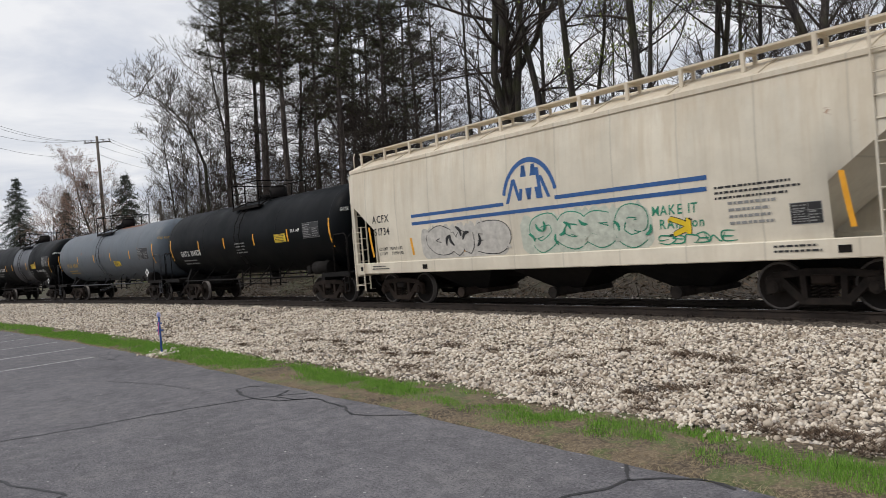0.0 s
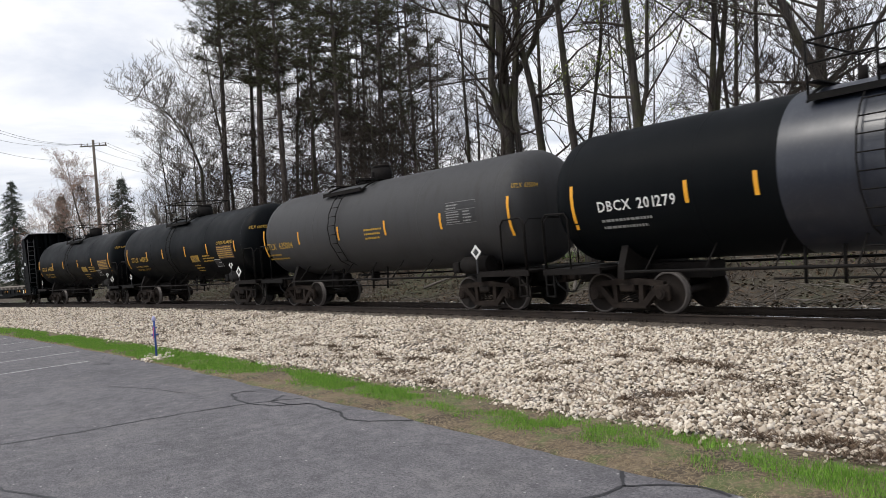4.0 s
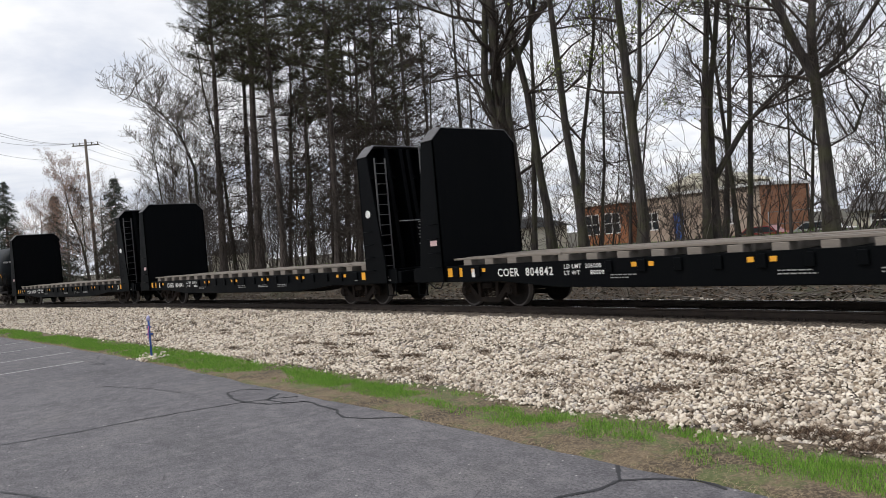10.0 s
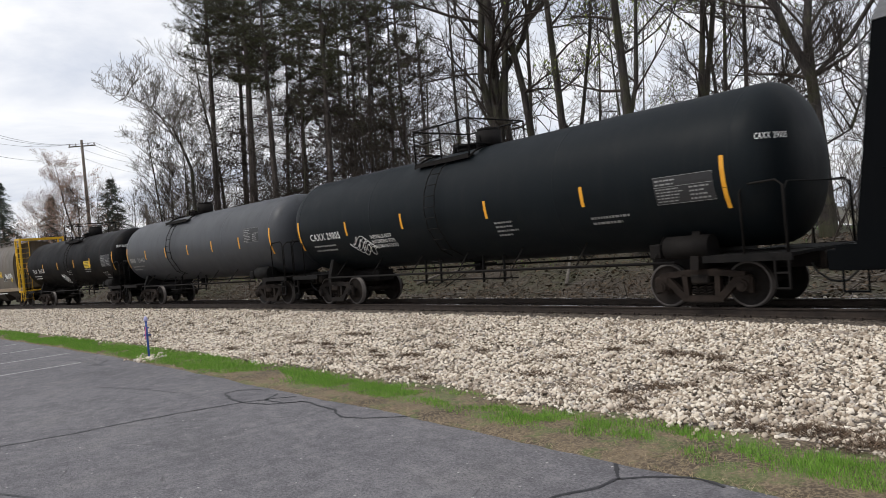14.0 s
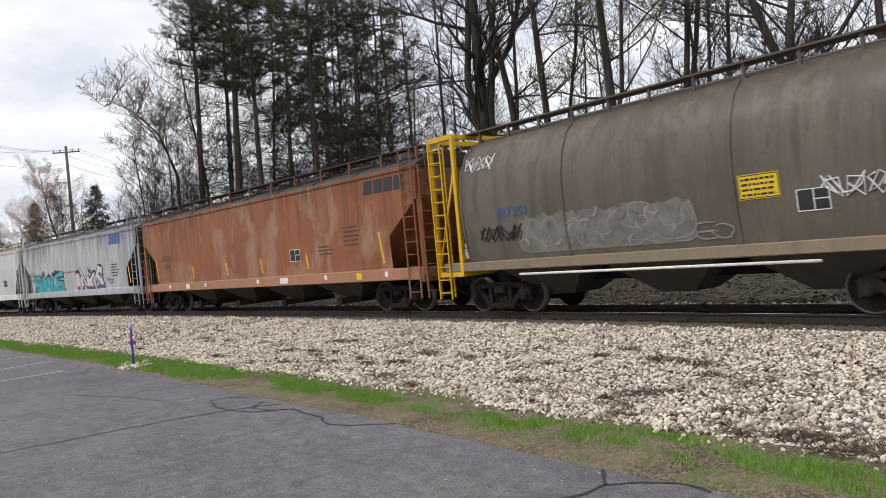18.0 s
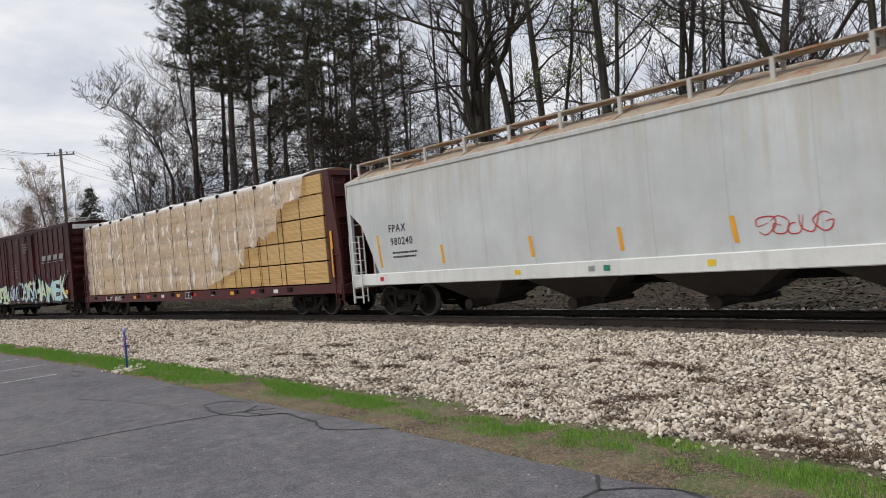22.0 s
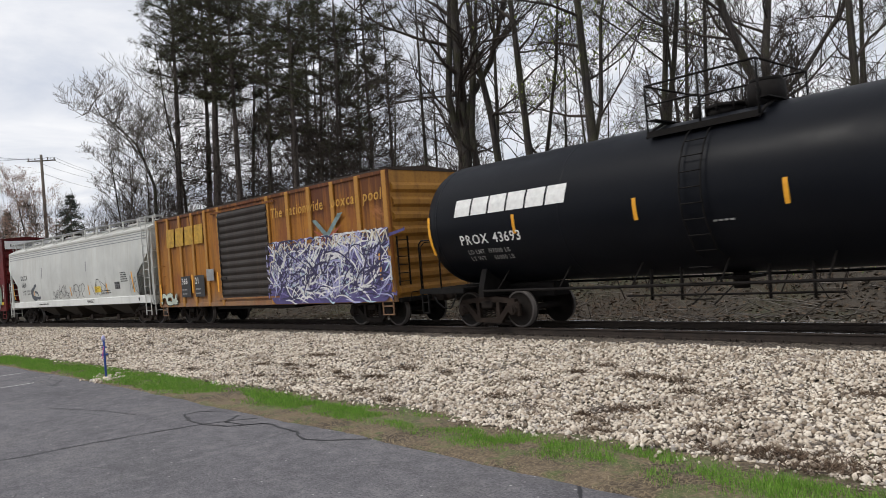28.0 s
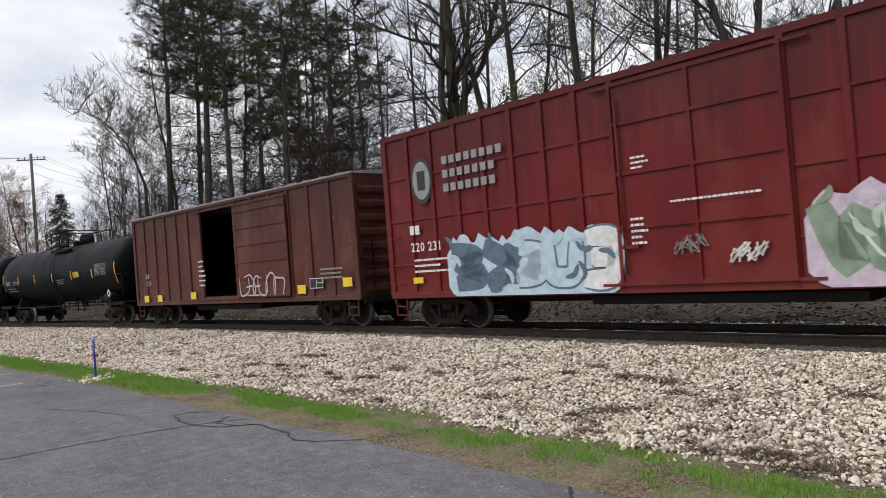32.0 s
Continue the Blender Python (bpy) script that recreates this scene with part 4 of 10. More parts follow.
# undergrowth: saplings and brush along the bank
rng = random.Random(9)
sh, tips = Shape(), []
for k in range(760):
    s, lat = rng.uniform(-78, 3), rng.uniform(6.5, 22)
    p = on_track(s, lat)
    p.z = ground_z(p.x, p.y)
    branch(sh, rng, p, Vector((rng.uniform(-0.5, 0.5), rng.uniform(-0.5, 0.5), 1)), rng.uniform(1.0, 4.2), rng.uniform(0.014, 0.034), 2, 0.0, tips, 0.12, 4, 0.34, 3, 0.0095)
tagged(part("undergrowth", sh, M_TWIG), "tangle of bare saplings and brush on the bank", "brush", kind="stuff")
sh = Shape()
for k in range(1500):
    s, lat = rng.uniform(-75, 3), rng.uniform(3.4, 11)
    p = on_track(s, lat)
    p.z = ground_z(p.x, p.y) + 0.03
    d = Vector((rng.uniform(-1, 1), rng.uniform(-1, 1), rng.uniform(0, 0.25))).normalized()
    ln = rng.uniform(0.3, 1.6)
    tube3(sh, p, p + d * ln, 0.018, 0.008)
tagged(part("fallen_twigs", sh, M_PALETWIG), "fallen twigs and dead stalks", "twigs", kind="stuff")
for k, (s, lat, ln, a) in enumerate(((-6.5, 6.5, 3.0, 0.5), (-18.0, 6.0, 2.4, 2.2), (-3.0, 7.0, 2.2, 1.1), (-27, 6.5, 2.6, 0.3))):
    p = on_track(s, lat)
    p.z = ground_z(p.x, p.y) + 0.1
    q = p + Vector((math.cos(a), math.sin(a), 0)) * ln
    q.z = ground_z(q.x, q.y) + 0.45
    tagged(part("fallen_branch", Shape().tube([p, p.lerp(q, 0.5) + Vector((0, 0, 0.1)), q], (0.07, 0.055, 0.03), 7), M_PALETWIG), "pale fallen branch lying on the bank", "branch")


# ---- lineside things ----
# blue survey marker post by the verge
M_MARK = paint("blue_post_paint", (0.035, 0.09, 0.33), (0.02, 0.03, 0.08), 0.3, 0.5)
M_PINK = plain("pink_flagging_tape", (0.55, 0.12, 0.3), 0.6)
M_LILAC = plain("pale_lilac_cap", (0.45, 0.45, 0.7), 0.6)
post = thing("marker_post", "thin blue marker post with a pale cap and tape", "marker post", at=pose(-18.82, 5.24, 0.0))
part("shaft", Shape().tube([(0, 0, -0.05), (0.01, 0, 0.5), (0.0, 0, 0.98)], 0.026, 8), M_MARK, post)
part("cap", Shape().tube([(0, 0, 0.94), (0, 0, 1.0), (0, 0, 1.06)], (0.045, 0.05, 0.02), 10), M_LILAC, post, "pale lilac cap")
part("cross_piece", Shape().box(-0.035, 0.035, -0.075, 0.075, 0.58, 0.62, 0.008), M_MARK, post)
part("cross_piece", Shape().box(-0.03, 0.03, -0.055, 0.055, 0.76, 0.79, 0.008), M_MARK, post)
part("tape", Shape().tube([(0.03, -0.02, 0.8), (0.06, -0.05, 0.65), (0.05, -0.06, 0.5)], 0.012, 4), M_PINK, post, "strip of pink flagging tape")
rng = np.random.default_rng(77)
n = 90
a, rr = rng.uniform(0, 6.283, n), np.abs(rng.normal(0, 0.28, n))
p = np.stack([-18.82 + 1.5 * rr * np.cos(a), 5.24 + 0.8 * rr * np.sin(a), np.full(n, 0.03)], -1)
p[:, 2] += ground_np(p)
rot = turns(n, rng, 0.5) * rng.uniform(0.025, 0.06, n)[:, None, None]
tagged(part("marker_stones", scatter("marker_stones", ROUGH[:1], [(rot, p)], M_STONE), M_STONE), "small heap of pale stones at the marker post", "stones", kind="stuff")

# utility pole and wires
M_POLE = bark("weathered_pole_wood", (0.10, 0.085, 0.07), (0.2, 0.17, 0.14))
PX, PY = -120.5, 26.75
pz = ground_z(PX, PY)
up = thing("utility_pole", "weathered wooden utility pole with a crossarm", "utility pole", at=pose(PX, PY, pz))
PH = 22.0
part("pole", Shape().tube([(0, 0, -0.2), (0, 0, PH * 0.5), (0.0, 0, PH)], (0.28, 0.24, 0.18), 10), M_POLE, up)
arm = Vector((0.55, 0.83, 0))
a0, a1 = -arm * 2.0, arm * 2.0
part("crossarm", Shape().tube([(a0.x, a0.y, PH - 0.9), (0, 0, PH - 0.9), (a1.x, a1.y, PH - 0.9)], 0.12, 4), M_POLE, up)
for k in (-1.8, -0.9, 0.9, 1.8):
    q = arm * k
    part("insulator", Shape().tube([(q.x, q.y, PH - 0.85), (q.x, q.y, PH - 0.6), (q.x, q.y, PH - 0.45)], (0.05, 0.1, 0.04), 8), M_POLE, up)
M_WIRE = plain("dark_wire", (0.03, 0.03, 0.032), 0.6, 0, 0.1, 1.0, 0)
for k, dz in ((-1.8, -0.45), (0.9, -0.45), (1.8, -0.45), (-0.2, -2.6)):
    q = Vector((PX, PY, pz + PH + dz)) + arm * k
    for to in (Vector((-107.8, 9.2, 22.6 + dz)), Vector((-159.3, 55.1, 24.8 + dz))):
        e = to + arm * k
        pts = [q.lerp(e, i / 14) - Vector((0, 0, 5.0 * (i / 14) * (1 - i / 14))) for i in range(15)]
        tagged(part("overhead_wire", Shape().tube(pts, 0.022, 4), M_WIRE), "thin dark overhead wire strung from the pole", "wire", "wires on the pole")
pp = thing("fence_post", "plain weathered wooden post behind the track", "post", at=pose(-85.4, 25.0, ground_z(-85.4, 25.0)))
part("shaft", Shape().tube([(0, 0, -0.2), (0, 0, 4), (0, 0, 8.2)], (0.2, 0.18, 0.16), 8), M_POLE, pp)

# ---- buildings behind the trees ----
m = Mat("orange_brick", 0.85)
br = m.n.new("ShaderNodeTexBrick")
br.inputs["Color1"].default_value, br.inputs["Color2"].default_value, br.inputs["Mortar"].default_value = (0.36, 0.14, 0.055, 1), (0.27, 0.10, 0.04, 1), (0.42, 0.34, 0.27, 1)
br.inputs["Scale"].default_value = 1.0
br.inputs["Brick Width"].default_value, br.inputs["Row Height"].default_value, br.inputs["Mortar Size"].default_value = 0.22, 0.08, 0.008
m.l.new(m.tc, br.inputs["Vector"])
m.color(m.mix(m.ramp(m.noise(0.8, 4), (0.4, 0.0), (0.8, 0.4)), br.outputs["Color"], (0.2, 0.09, 0.05)))
M_BRICK = m.m
M_CREAM = plain("cream_siding", (0.55, 0.52, 0.42), 0.7, 0, 0.1, 3)
M_ROOFB = plain("grey_shingle_roof", (0.12, 0.12, 0.12), 0.9, 0, 0.3, 6, 0.4)
M_TRIM = plain("white_trim", (0.7, 0.7, 0.68), 0.6, 0, 0.1)
M_GLASS = plain("dark_window_glass", (0.03, 0.035, 0.04), 0.08, 0, 0.1, 2, 0)
M_AWN = plain("blue_door_paint", (0.02, 0.08, 0.28), 0.5)


def building(label, cat, x, y, turn, w, d, hgt, wall, roof="flat", wins=(), doors=(), roof_mat=None, peak=1.6):
    """A house or hall. The wall that faces the track is at local -y; wins: (x, z, width, height)."""
    z = ground_z(x, y)
    b = thing("building", label, cat, "buildings behind the trees", at=pose(x, y, z - 0.1, 0, 0, turn))
    t = 0.25
    holes = sorted([(a - ww / 2, a + ww / 2, zz, zz + hh) for a, zz, ww, hh in wins] + [(a - ww / 2, a + ww / 2, 0.0, hh) for a, ww, hh in doors])
    u = -w / 2
    def section(a, c, z0, z1):
        part("wall_section", Shape().box(a, c, -d / 2, -d / 2 + t, z0, z1), wall, b)
    for a, c, z0, z1 in holes:
        section(u, a, 0, hgt), section(a, c, z1, hgt)
        if z0 > 0:
            section(a, c, 0, z0)
        u = c
    section(u, w / 2, 0, hgt)
    for sg in (-1, 1):
        part("side_wall", Shape().box(sg * w / 2 - t if sg > 0 else -w / 2, w / 2 if sg > 0 else -w / 2 + t, -d / 2 + t, d / 2 - t, 0, hgt), wall, b)
    part("back_wall", Shape().box(-w / 2, w / 2, d / 2 - t, d / 2, 0, hgt), wall, b)
    rm = roof_mat or M_ROOFB
    if roof == "flat":
        part("roof", Shape().box(-w / 2 - 0.25, w / 2 + 0.25, -d / 2 - 0.25, d / 2 + 0.25, hgt, hgt + 0.3, 0.03), M_TRIM, b, "flat roof with a pale fascia")
    else:
        part("roof", Shape().prism([(-d / 2 - 0.5, hgt), (0, hgt + peak), (d / 2 + 0.5, hgt)], 0, -w / 2 - 0.4, w / 2 + 0.4) if roof == "gable" else Shape().prism([(-w / 2 - 0.5, hgt), (0, hgt + peak), (w / 2 + 0.5, hgt)], 1, -d / 2 - 0.4, d / 2 + 0.4), rm, b, "pitched shingle roof")
    for a, zz, ww, hh in wins:
        wn_ = part("window", Shape().box(a - ww / 2, a + ww / 2, -d / 2 + 0.12, -d / 2 + 0.14, zz, zz + hh), M_GLASS, b)
        fr = Shape()
        for q in (a - ww / 2, a, a + ww / 2):
            fr.box(q - 0.05, q + 0.05, -d / 2 - 0.02, -d / 2 + 0.1, zz, zz + hh)
        for q in (zz, zz + hh / 2, zz + hh):
            fr.box(a - ww / 2, a + ww / 2, -d / 2 - 0.02, -d / 2 + 0.1, q - 0.05, q + 0.05)
        part("window_frame", fr, M_TRIM, wn_)
    for a, ww, hh in doors:
        part("door", Shape().box(a - ww / 2, a + ww / 2, -d / 2 + 0.08, -d / 2 + 0.14, 0, hh), M_AWN, b, "blue door")
    return b


building("low orange brick hall with a flat roof", "building", -37.9, 62.5, -2, 12.3, 8, 5.0, M_BRICK, "flat", [(-5.0, 2.0, 1.5, 1.6), (3.4, 2.0, 1.2, 1.4)], [(-2.0, 1.1, 3.4)])
building("low tan brick wing with large white windows", "building", -48.6, 61.5, -2, 6.0, 6, 4.9, M_BRICK, "flat", [(-1.6, 2.0, 2.0, 2.0), (1.1, 2.0, 2.0, 2.0)])
building("cream gabled block behind the brick hall", "building", -43.6, 71.5, -2, 7, 8, 6.2, M_CREAM, "front", [(0, 4.2, 1.4, 1.0)], peak=1.2, roof_mat=M_CREAM)
building("cream sided house with a grey pitched roof", "house", -19.6, 66.0, 6, 14, 8, 2.2, M_CREAM, "gable", [(-5.0, 0.9, 1.2, 1.0), (-1.5, 0.9, 1.2, 1.0)], peak=1.4)
building("taller cream house with a dark roof", "house", -22.5, 76.0, 4, 10, 8, 4.6, M_CREAM, "gable", [(-3.0, 2.8, 1.2, 1.2)], peak=1.6)
building("pale cream house behind the undergrowth", "house", -56.5, 53.0, -15, 9, 8, 3.2, M_CREAM, "gable", [(-3, 1.1, 1.2, 1.2), (2, 1.1, 1.2, 1.2)], peak=1.2)
building("grey shed behind the trees", "shed", -92.0, 38.0, -30, 9, 6, 3.0, M_CREAM, "gable", [(0, 1.0, 1.2, 1.0)], peak=1.8)

# parked cars by the brick hall
def parked_car(x, y, turn, paint_mat, label):
    c = thing("car", label, "car", "parked cars", at=pose(x, y, ground_z(x, y), 0, 0, turn))
    prof = [(-2.1, 0.35), (-2.15, 0.8), (-1.5, 0.95), (-0.9, 1.42), (0.6, 1.45), (1.25, 0.98), (2.05, 0.85), (2.15, 0.4)]
    part("body", Shape().prism(prof, 1, -0.85, 0.85), paint_mat, c)
    part("side_glass", Shape().prism([(-1.3, 1.0), (-0.85, 1.37), (0.55, 1.39), (1.05, 1.0)], 1, -0.862, 0.862), M_GLASS, c, "dark side windows")
    for wx in (-1.35, 1.35):
        for wy in (-0.8, 0.8):
            part("wheel", Shape().cyl((wx, wy - 0.09, 0.32), (wx, wy + 0.09, 0.32), 0.32, 16), M_HOSE2, c)


M_HOSE2 = plain("tyre_rubber", (0.02, 0.02, 0.02), 0.8)
parked_car(-27.5, 50.5, 8, plain("dark_red_car_paint", (0.22, 0.02, 0.025), 0.3), "dark red parked car behind the trees")
parked_car(-23.0, 49.5, 12, plain("silver_car_paint", (0.5, 0.5, 0.5), 0.3, 0.5), "silver parked car behind the trees")

# chain-link fence far behind the bank
M_FENCE = plain("grey_fence_steel", (0.25, 0.25, 0.25), 0.5, 0.6)
fence = thing("fence", "grey steel post and rail fence behind the trees", "fence")
fz = lambda x: ground_z(x, 41.0)
for k in range(10):
    x = -22 + 2.4 * k
    part("post", Shape().cyl((x, 41.0, fz(x) - 0.1), (x, 41.0, fz(x) + 1.5), 0.035, 6), M_FENCE, fence)
for k in range(9):
    x = -22 + 2.4 * k
    for q in (0.75, 1.45):
        part("rail", Shape().cyl((x, 41.0, fz(x) + q), (x + 2.4, 41.0, fz(x + 2.4) + q), 0.022, 5), M_FENCE, fence)

# ---- grass and weeds ----
M_GRASS = foliage("spring_grass", (0.09, 0.21, 0.022), (0.25, 0.45, 0.07))
M_STRAW = foliage("dead_straw", (0.24, 0.18, 0.10), (0.42, 0.34, 0.21))
M_WEED = foliage("brown_dead_weeds", (0.05, 0.033, 0.022), (0.17, 0.115, 0.075))


def blades(name, n, s0, s1, l0, l1, length, width, mat, mask, label, seed, lean=0.5):
    r = np.random.default_rng(seed)
    s, l = r.uniform(s0, s1, n), r.uniform(l0, l1, n)
    keep = np.array([mask(a, b, r.random()) for a, b in zip(s, l)])
    s, l = s[keep], l[keep]
    n = len(s)
    p = track_np(s, l, np.zeros(n))
    p[:, 2] = ground_np(p) + 0.008
    ln = length * r.uniform(0.5, 1.4, n)
    a = r.uniform(0, 6.283, n)
    tip = p + np.stack([np.cos(a) * ln * lean * r.uniform(0, 1.3, n), np.sin(a) * ln * lean * r.uniform(0, 1.3, n), ln], -1)
    b = r.uniform(0, 6.283, n)
    o = np.stack([np.cos(b), np.sin(b), np.zeros(n)], -1) * width
    v = np.stack([p - o, p + o, tip], 1).reshape(-1, 3)
    f = np.arange(3 * n).reshape(-1, 3)
    me = scatter(name, [(v, f)], [(np.eye(3)[None], np.zeros((1, 3)))], mat)
    return tagged(part(name, me, mat), label, "grass", kind="stuff")


def grass_band(s, l, u):
    # the green grows in uneven patches, thickest along the stones; bare soil shows towards the asphalt
    far = smooth(-12.0, -17.0, s) if s < -12 else 0.0
    mid = -8.0 - 0.2 * far + 0.13 * noise.noise((s * 0.7, 3.3, 0))
    patch = 0.38 + 1.8 * noise.noise((s * 0.55, l * 1.1, 1.1)) + 1.5 * noise.noise((s * 2.1, l * 3.1, 5.1)) + 0.5 * far
    near = max(0.0, 1.15 - abs(l - mid) / (0.42 + 0.2 * far))
    return u < near * (0.3 + patch) and l > park_edge(s) + 0.03


def straw_band(s, l, u):
    return l > park_edge(s) - 0.02 - 0.14 * u and u < 0.5 - 0.9 * max(0, l + 8.2)


blades("grass", 130000, -12, 1.5, -8.85, -7.35, 0.06, 0.0038, M_GRASS, grass_band, "short bright green spring grass", 1)
blades("grass", 120000, -36, -12, -8.85, -7.35, 0.06, 0.006, M_GRASS, grass_band, "short bright green spring grass", 2)
blades("grass", 25000, -75, -36, -8.9, -7.3, 0.09, 0.012, M_GRASS, grass_band, "short bright green spring grass", 3)
blades("straw", 26000, -14, 1.5, -8.85, -7.8, 0.03, 0.0035, M_STRAW, straw_band, "flattened dead straw", 4, 2.5)
blades("straw", 16000, -36, -14, -8.85, -7.8, 0.035, 0.006, M_STRAW, straw_band, "flattened dead straw", 5, 2.5)
tufts = [(-15.5, -5.69), (-14.67, -5.59), (-16.38, -5.79), (-26.2, -4.56), (-11.75, -5.89), (-10.57, -5.18), (-7.0, -4.47), (-5.66, -6.09), (-7.89, -3.98), (-8.12, -6.23), (-8.63, -5.15), (-3.61, -7.18), (-3.02, -7.36), (-3.36, -7.14), (-6.32, -6.62), (-5.69, -5.09), (-4.98, -5.36), (-35.84, -4.19), (-40.63, -4.95), (-8.9, -5.6), (-8.3, -6.3), (-12.5, -6.2), (-13.2, -5.9), (-16.0, -4.7), (-15.4, -4.6), (-6.0, -6.2), (-6.2, -4.6), (-6.5, -4.5), (-3.6, -7.1), (-4.1, -7.3), (-3.2, -7.0), (-2.8, -7.2), (-4.6, -6.6), (-22.5, -5.2), (-26, -5.9), (-11, -6.9), (-9.8, -7.2)]
rnd = random.Random(4)
for k in range(26):
    tufts.append((rnd.uniform(-30, 0), rnd.uniform(-7.4, -4.0)))
rad = [0.10 + 0.16 * rnd.random() for _ in tufts]
def tuft_blades():
    """Low matted tufts: many short stalks round each centre."""
    r = np.random.default_rng(6)
    v = []
    for (a, b), q in zip(tufts, rad):
        n = int(2600 * q)
        s, l = a + r.normal(0, q * 0.8, n), b + r.normal(0, q * 0.45, n)
        p = track_np(s, l, np.zeros(n))
        p[:, 2] = ground_z(p[0, 0], p[0, 1]) + r.uniform(0.02, 0.075, n)
        t, k, w = r.uniform(0, 6.283, n), r.uniform(0.03, 0.10, n), r.uniform(0, 6.283, n)
        tip = p + np.stack([np.cos(t) * k, np.sin(t) * k, k * r.uniform(0.0, 0.8, n)], -1)
        o = np.stack([np.cos(w), np.sin(w), np.zeros(n)], -1) * 0.006
        v.append(np.stack([p - o, p + o, tip], 1).reshape(-1, 3))
    v = np.concatenate(v)
    me = scatter("dead_weeds", [(v, np.arange(len(v)).reshape(-1, 3))], [(np.eye(3)[None], np.zeros((1, 3)))], M_WEED)
    return tagged(part("dead_weeds", me, M_WEED), "brown dead weed tufts among the stones", "grass", kind="stuff")


tuft_blades()
def sprig(s, l, u):
    return noise.noise((s * 1.9, l * 1.9, 7.7)) > 0.52
blades("weed_sprigs", 9000, -20, 1.5, -7.9, -6.6, 0.06, 0.006, M_GRASS, sprig, "small green weed sprigs in the stones", 7, 0.9)
blades("bank_grass", 22000, -75, 8, 4.5, 12, 0.22, 0.01, M_WEED, lambda s, l, u: noise.noise((s * 0.4, l * 0.5, 2.2)) + u * 0.5 > 0.25, "dry grass on the bank", 8, 1.2)
blades("bank_grass", 14000, -75, 8, 8, 22, 0.16, 0.012, M_GRASS, lambda s, l, u: noise.noise((s * 0.2, l * 0.3, 6.2)) + u * 0.4 > 0.3, "thin green grass on the bank", 9, 0.9)

M_LITTER = foliage("dead_leaves", (0.032, 0.024, 0.017), (0.14, 0.10, 0.066))
rng = np.random.default_rng(88)
n = 26000
ls, ll = rng.uniform(-62, 2, n), 2.9 + 8.5 * rng.random(n) ** 1.3
p = track_np(ls, ll, np.zeros(n))
p[:, 2] = ground_np(p) + 0.02
leaf = (np.array([(-1, -0.6, 0), (1, -0.6, 0.15), (1, 0.6, 0), (-1, 0.6, 0.2)]) * 0.045, np.array([(0, 1, 2, 3)]))
rot = turns(n, rng, 0.7) * rng.uniform(0.6, 1.5, n)[:, None, None]
tagged(part("leaf_litter", scatter("leaf_litter", [leaf], [(rot, p)], M_LITTER), M_LITTER), "brown dead leaves strewn over the bank", "leaves", kind="stuff")


# ---- rolling stock: shared pieces (x along the car, the camera's side is -y, z = 0 on the rail head) ----
def steel_mat(name, a, b, rough=0.8, rusty=0.25):
    m = Mat(name, rough)
    m.b.inputs["Specular IOR Level"].default_value = 0.18
    n, r = m.noise(4, 5, 0.65), m.rnd()
    c = m.mix(m.ramp(n, (0.35, 0.0), (0.7, 1.0)), a, b)
    c = m.mix(m.ramp(r, (0.0, 0.0), (1.0, rusty)), c, (0.10, 0.06, 0.04))
    m.color(c).bump(n, 0.3, 0.02)
    return m.m


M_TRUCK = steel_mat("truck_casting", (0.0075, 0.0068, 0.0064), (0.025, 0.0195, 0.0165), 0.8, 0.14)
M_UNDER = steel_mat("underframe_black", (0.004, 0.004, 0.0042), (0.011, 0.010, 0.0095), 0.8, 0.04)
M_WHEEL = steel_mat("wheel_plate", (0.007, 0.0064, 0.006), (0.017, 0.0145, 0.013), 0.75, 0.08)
M_TREAD = plain("worn_wheel_rim", (0.10, 0.09, 0.085), 0.55, 0.6, 0.2, 3, 0)
M_YEL = plain("yellow_reflective_strip", (0.78, 0.36, 0.02), 0.5, 0, 0.12, 3.0, 0)
M_YEL2 = plain("yellow_label", (0.75, 0.52, 0.02), 0.5, 0, 0.1, 3.0, 0)
M_WHT = plain("white_lettering", (0.72, 0.72, 0.70), 0.55, 0, 0.12, 7.0, 0)
M_PALE = plain("dim_white_lettering", (0.25, 0.25, 0.245), 0.6, 0, 0.2, 7.0, 0)
M_GOLD = plain("yellow_lettering", (0.46, 0.28, 0.03), 0.55, 0, 0.12, 7.0, 0)
M_INK = plain("black_lettering", (0.02, 0.02, 0.022), 0.6, 0, 0.2, 7.0, 0)
M_FADE = plain("faded_brown_lettering", (0.09, 0.05, 0.035), 0.7, 0, 0.2, 7.0, 0)
M_BLUE = plain("blue_lettering", (0.02, 0.09, 0.27), 0.5, 0, 0.15, 5.0, 0)
M_REDL = plain("red_label", (0.5, 0.02, 0.02), 0.5, 0, 0.1, 4.0, 0)
M_YPAINT = paint("yellow_safety_paint", (0.70, 0.42, 0.015), (0.2, 0.13, 0.04), 0.4, 0.5)
M_GALV = plain("galvanised_steel", (0.34, 0.34, 0.34), 0.5, 0.7, 0.2, 5.0, 0.1)
M_BLUECAP = plain("blue_bearing_cap", (0.05, 0.12, 0.25), 0.5)
M_HOSE = plain("rubber_hose", (0.015, 0.015, 0.015), 0.7)

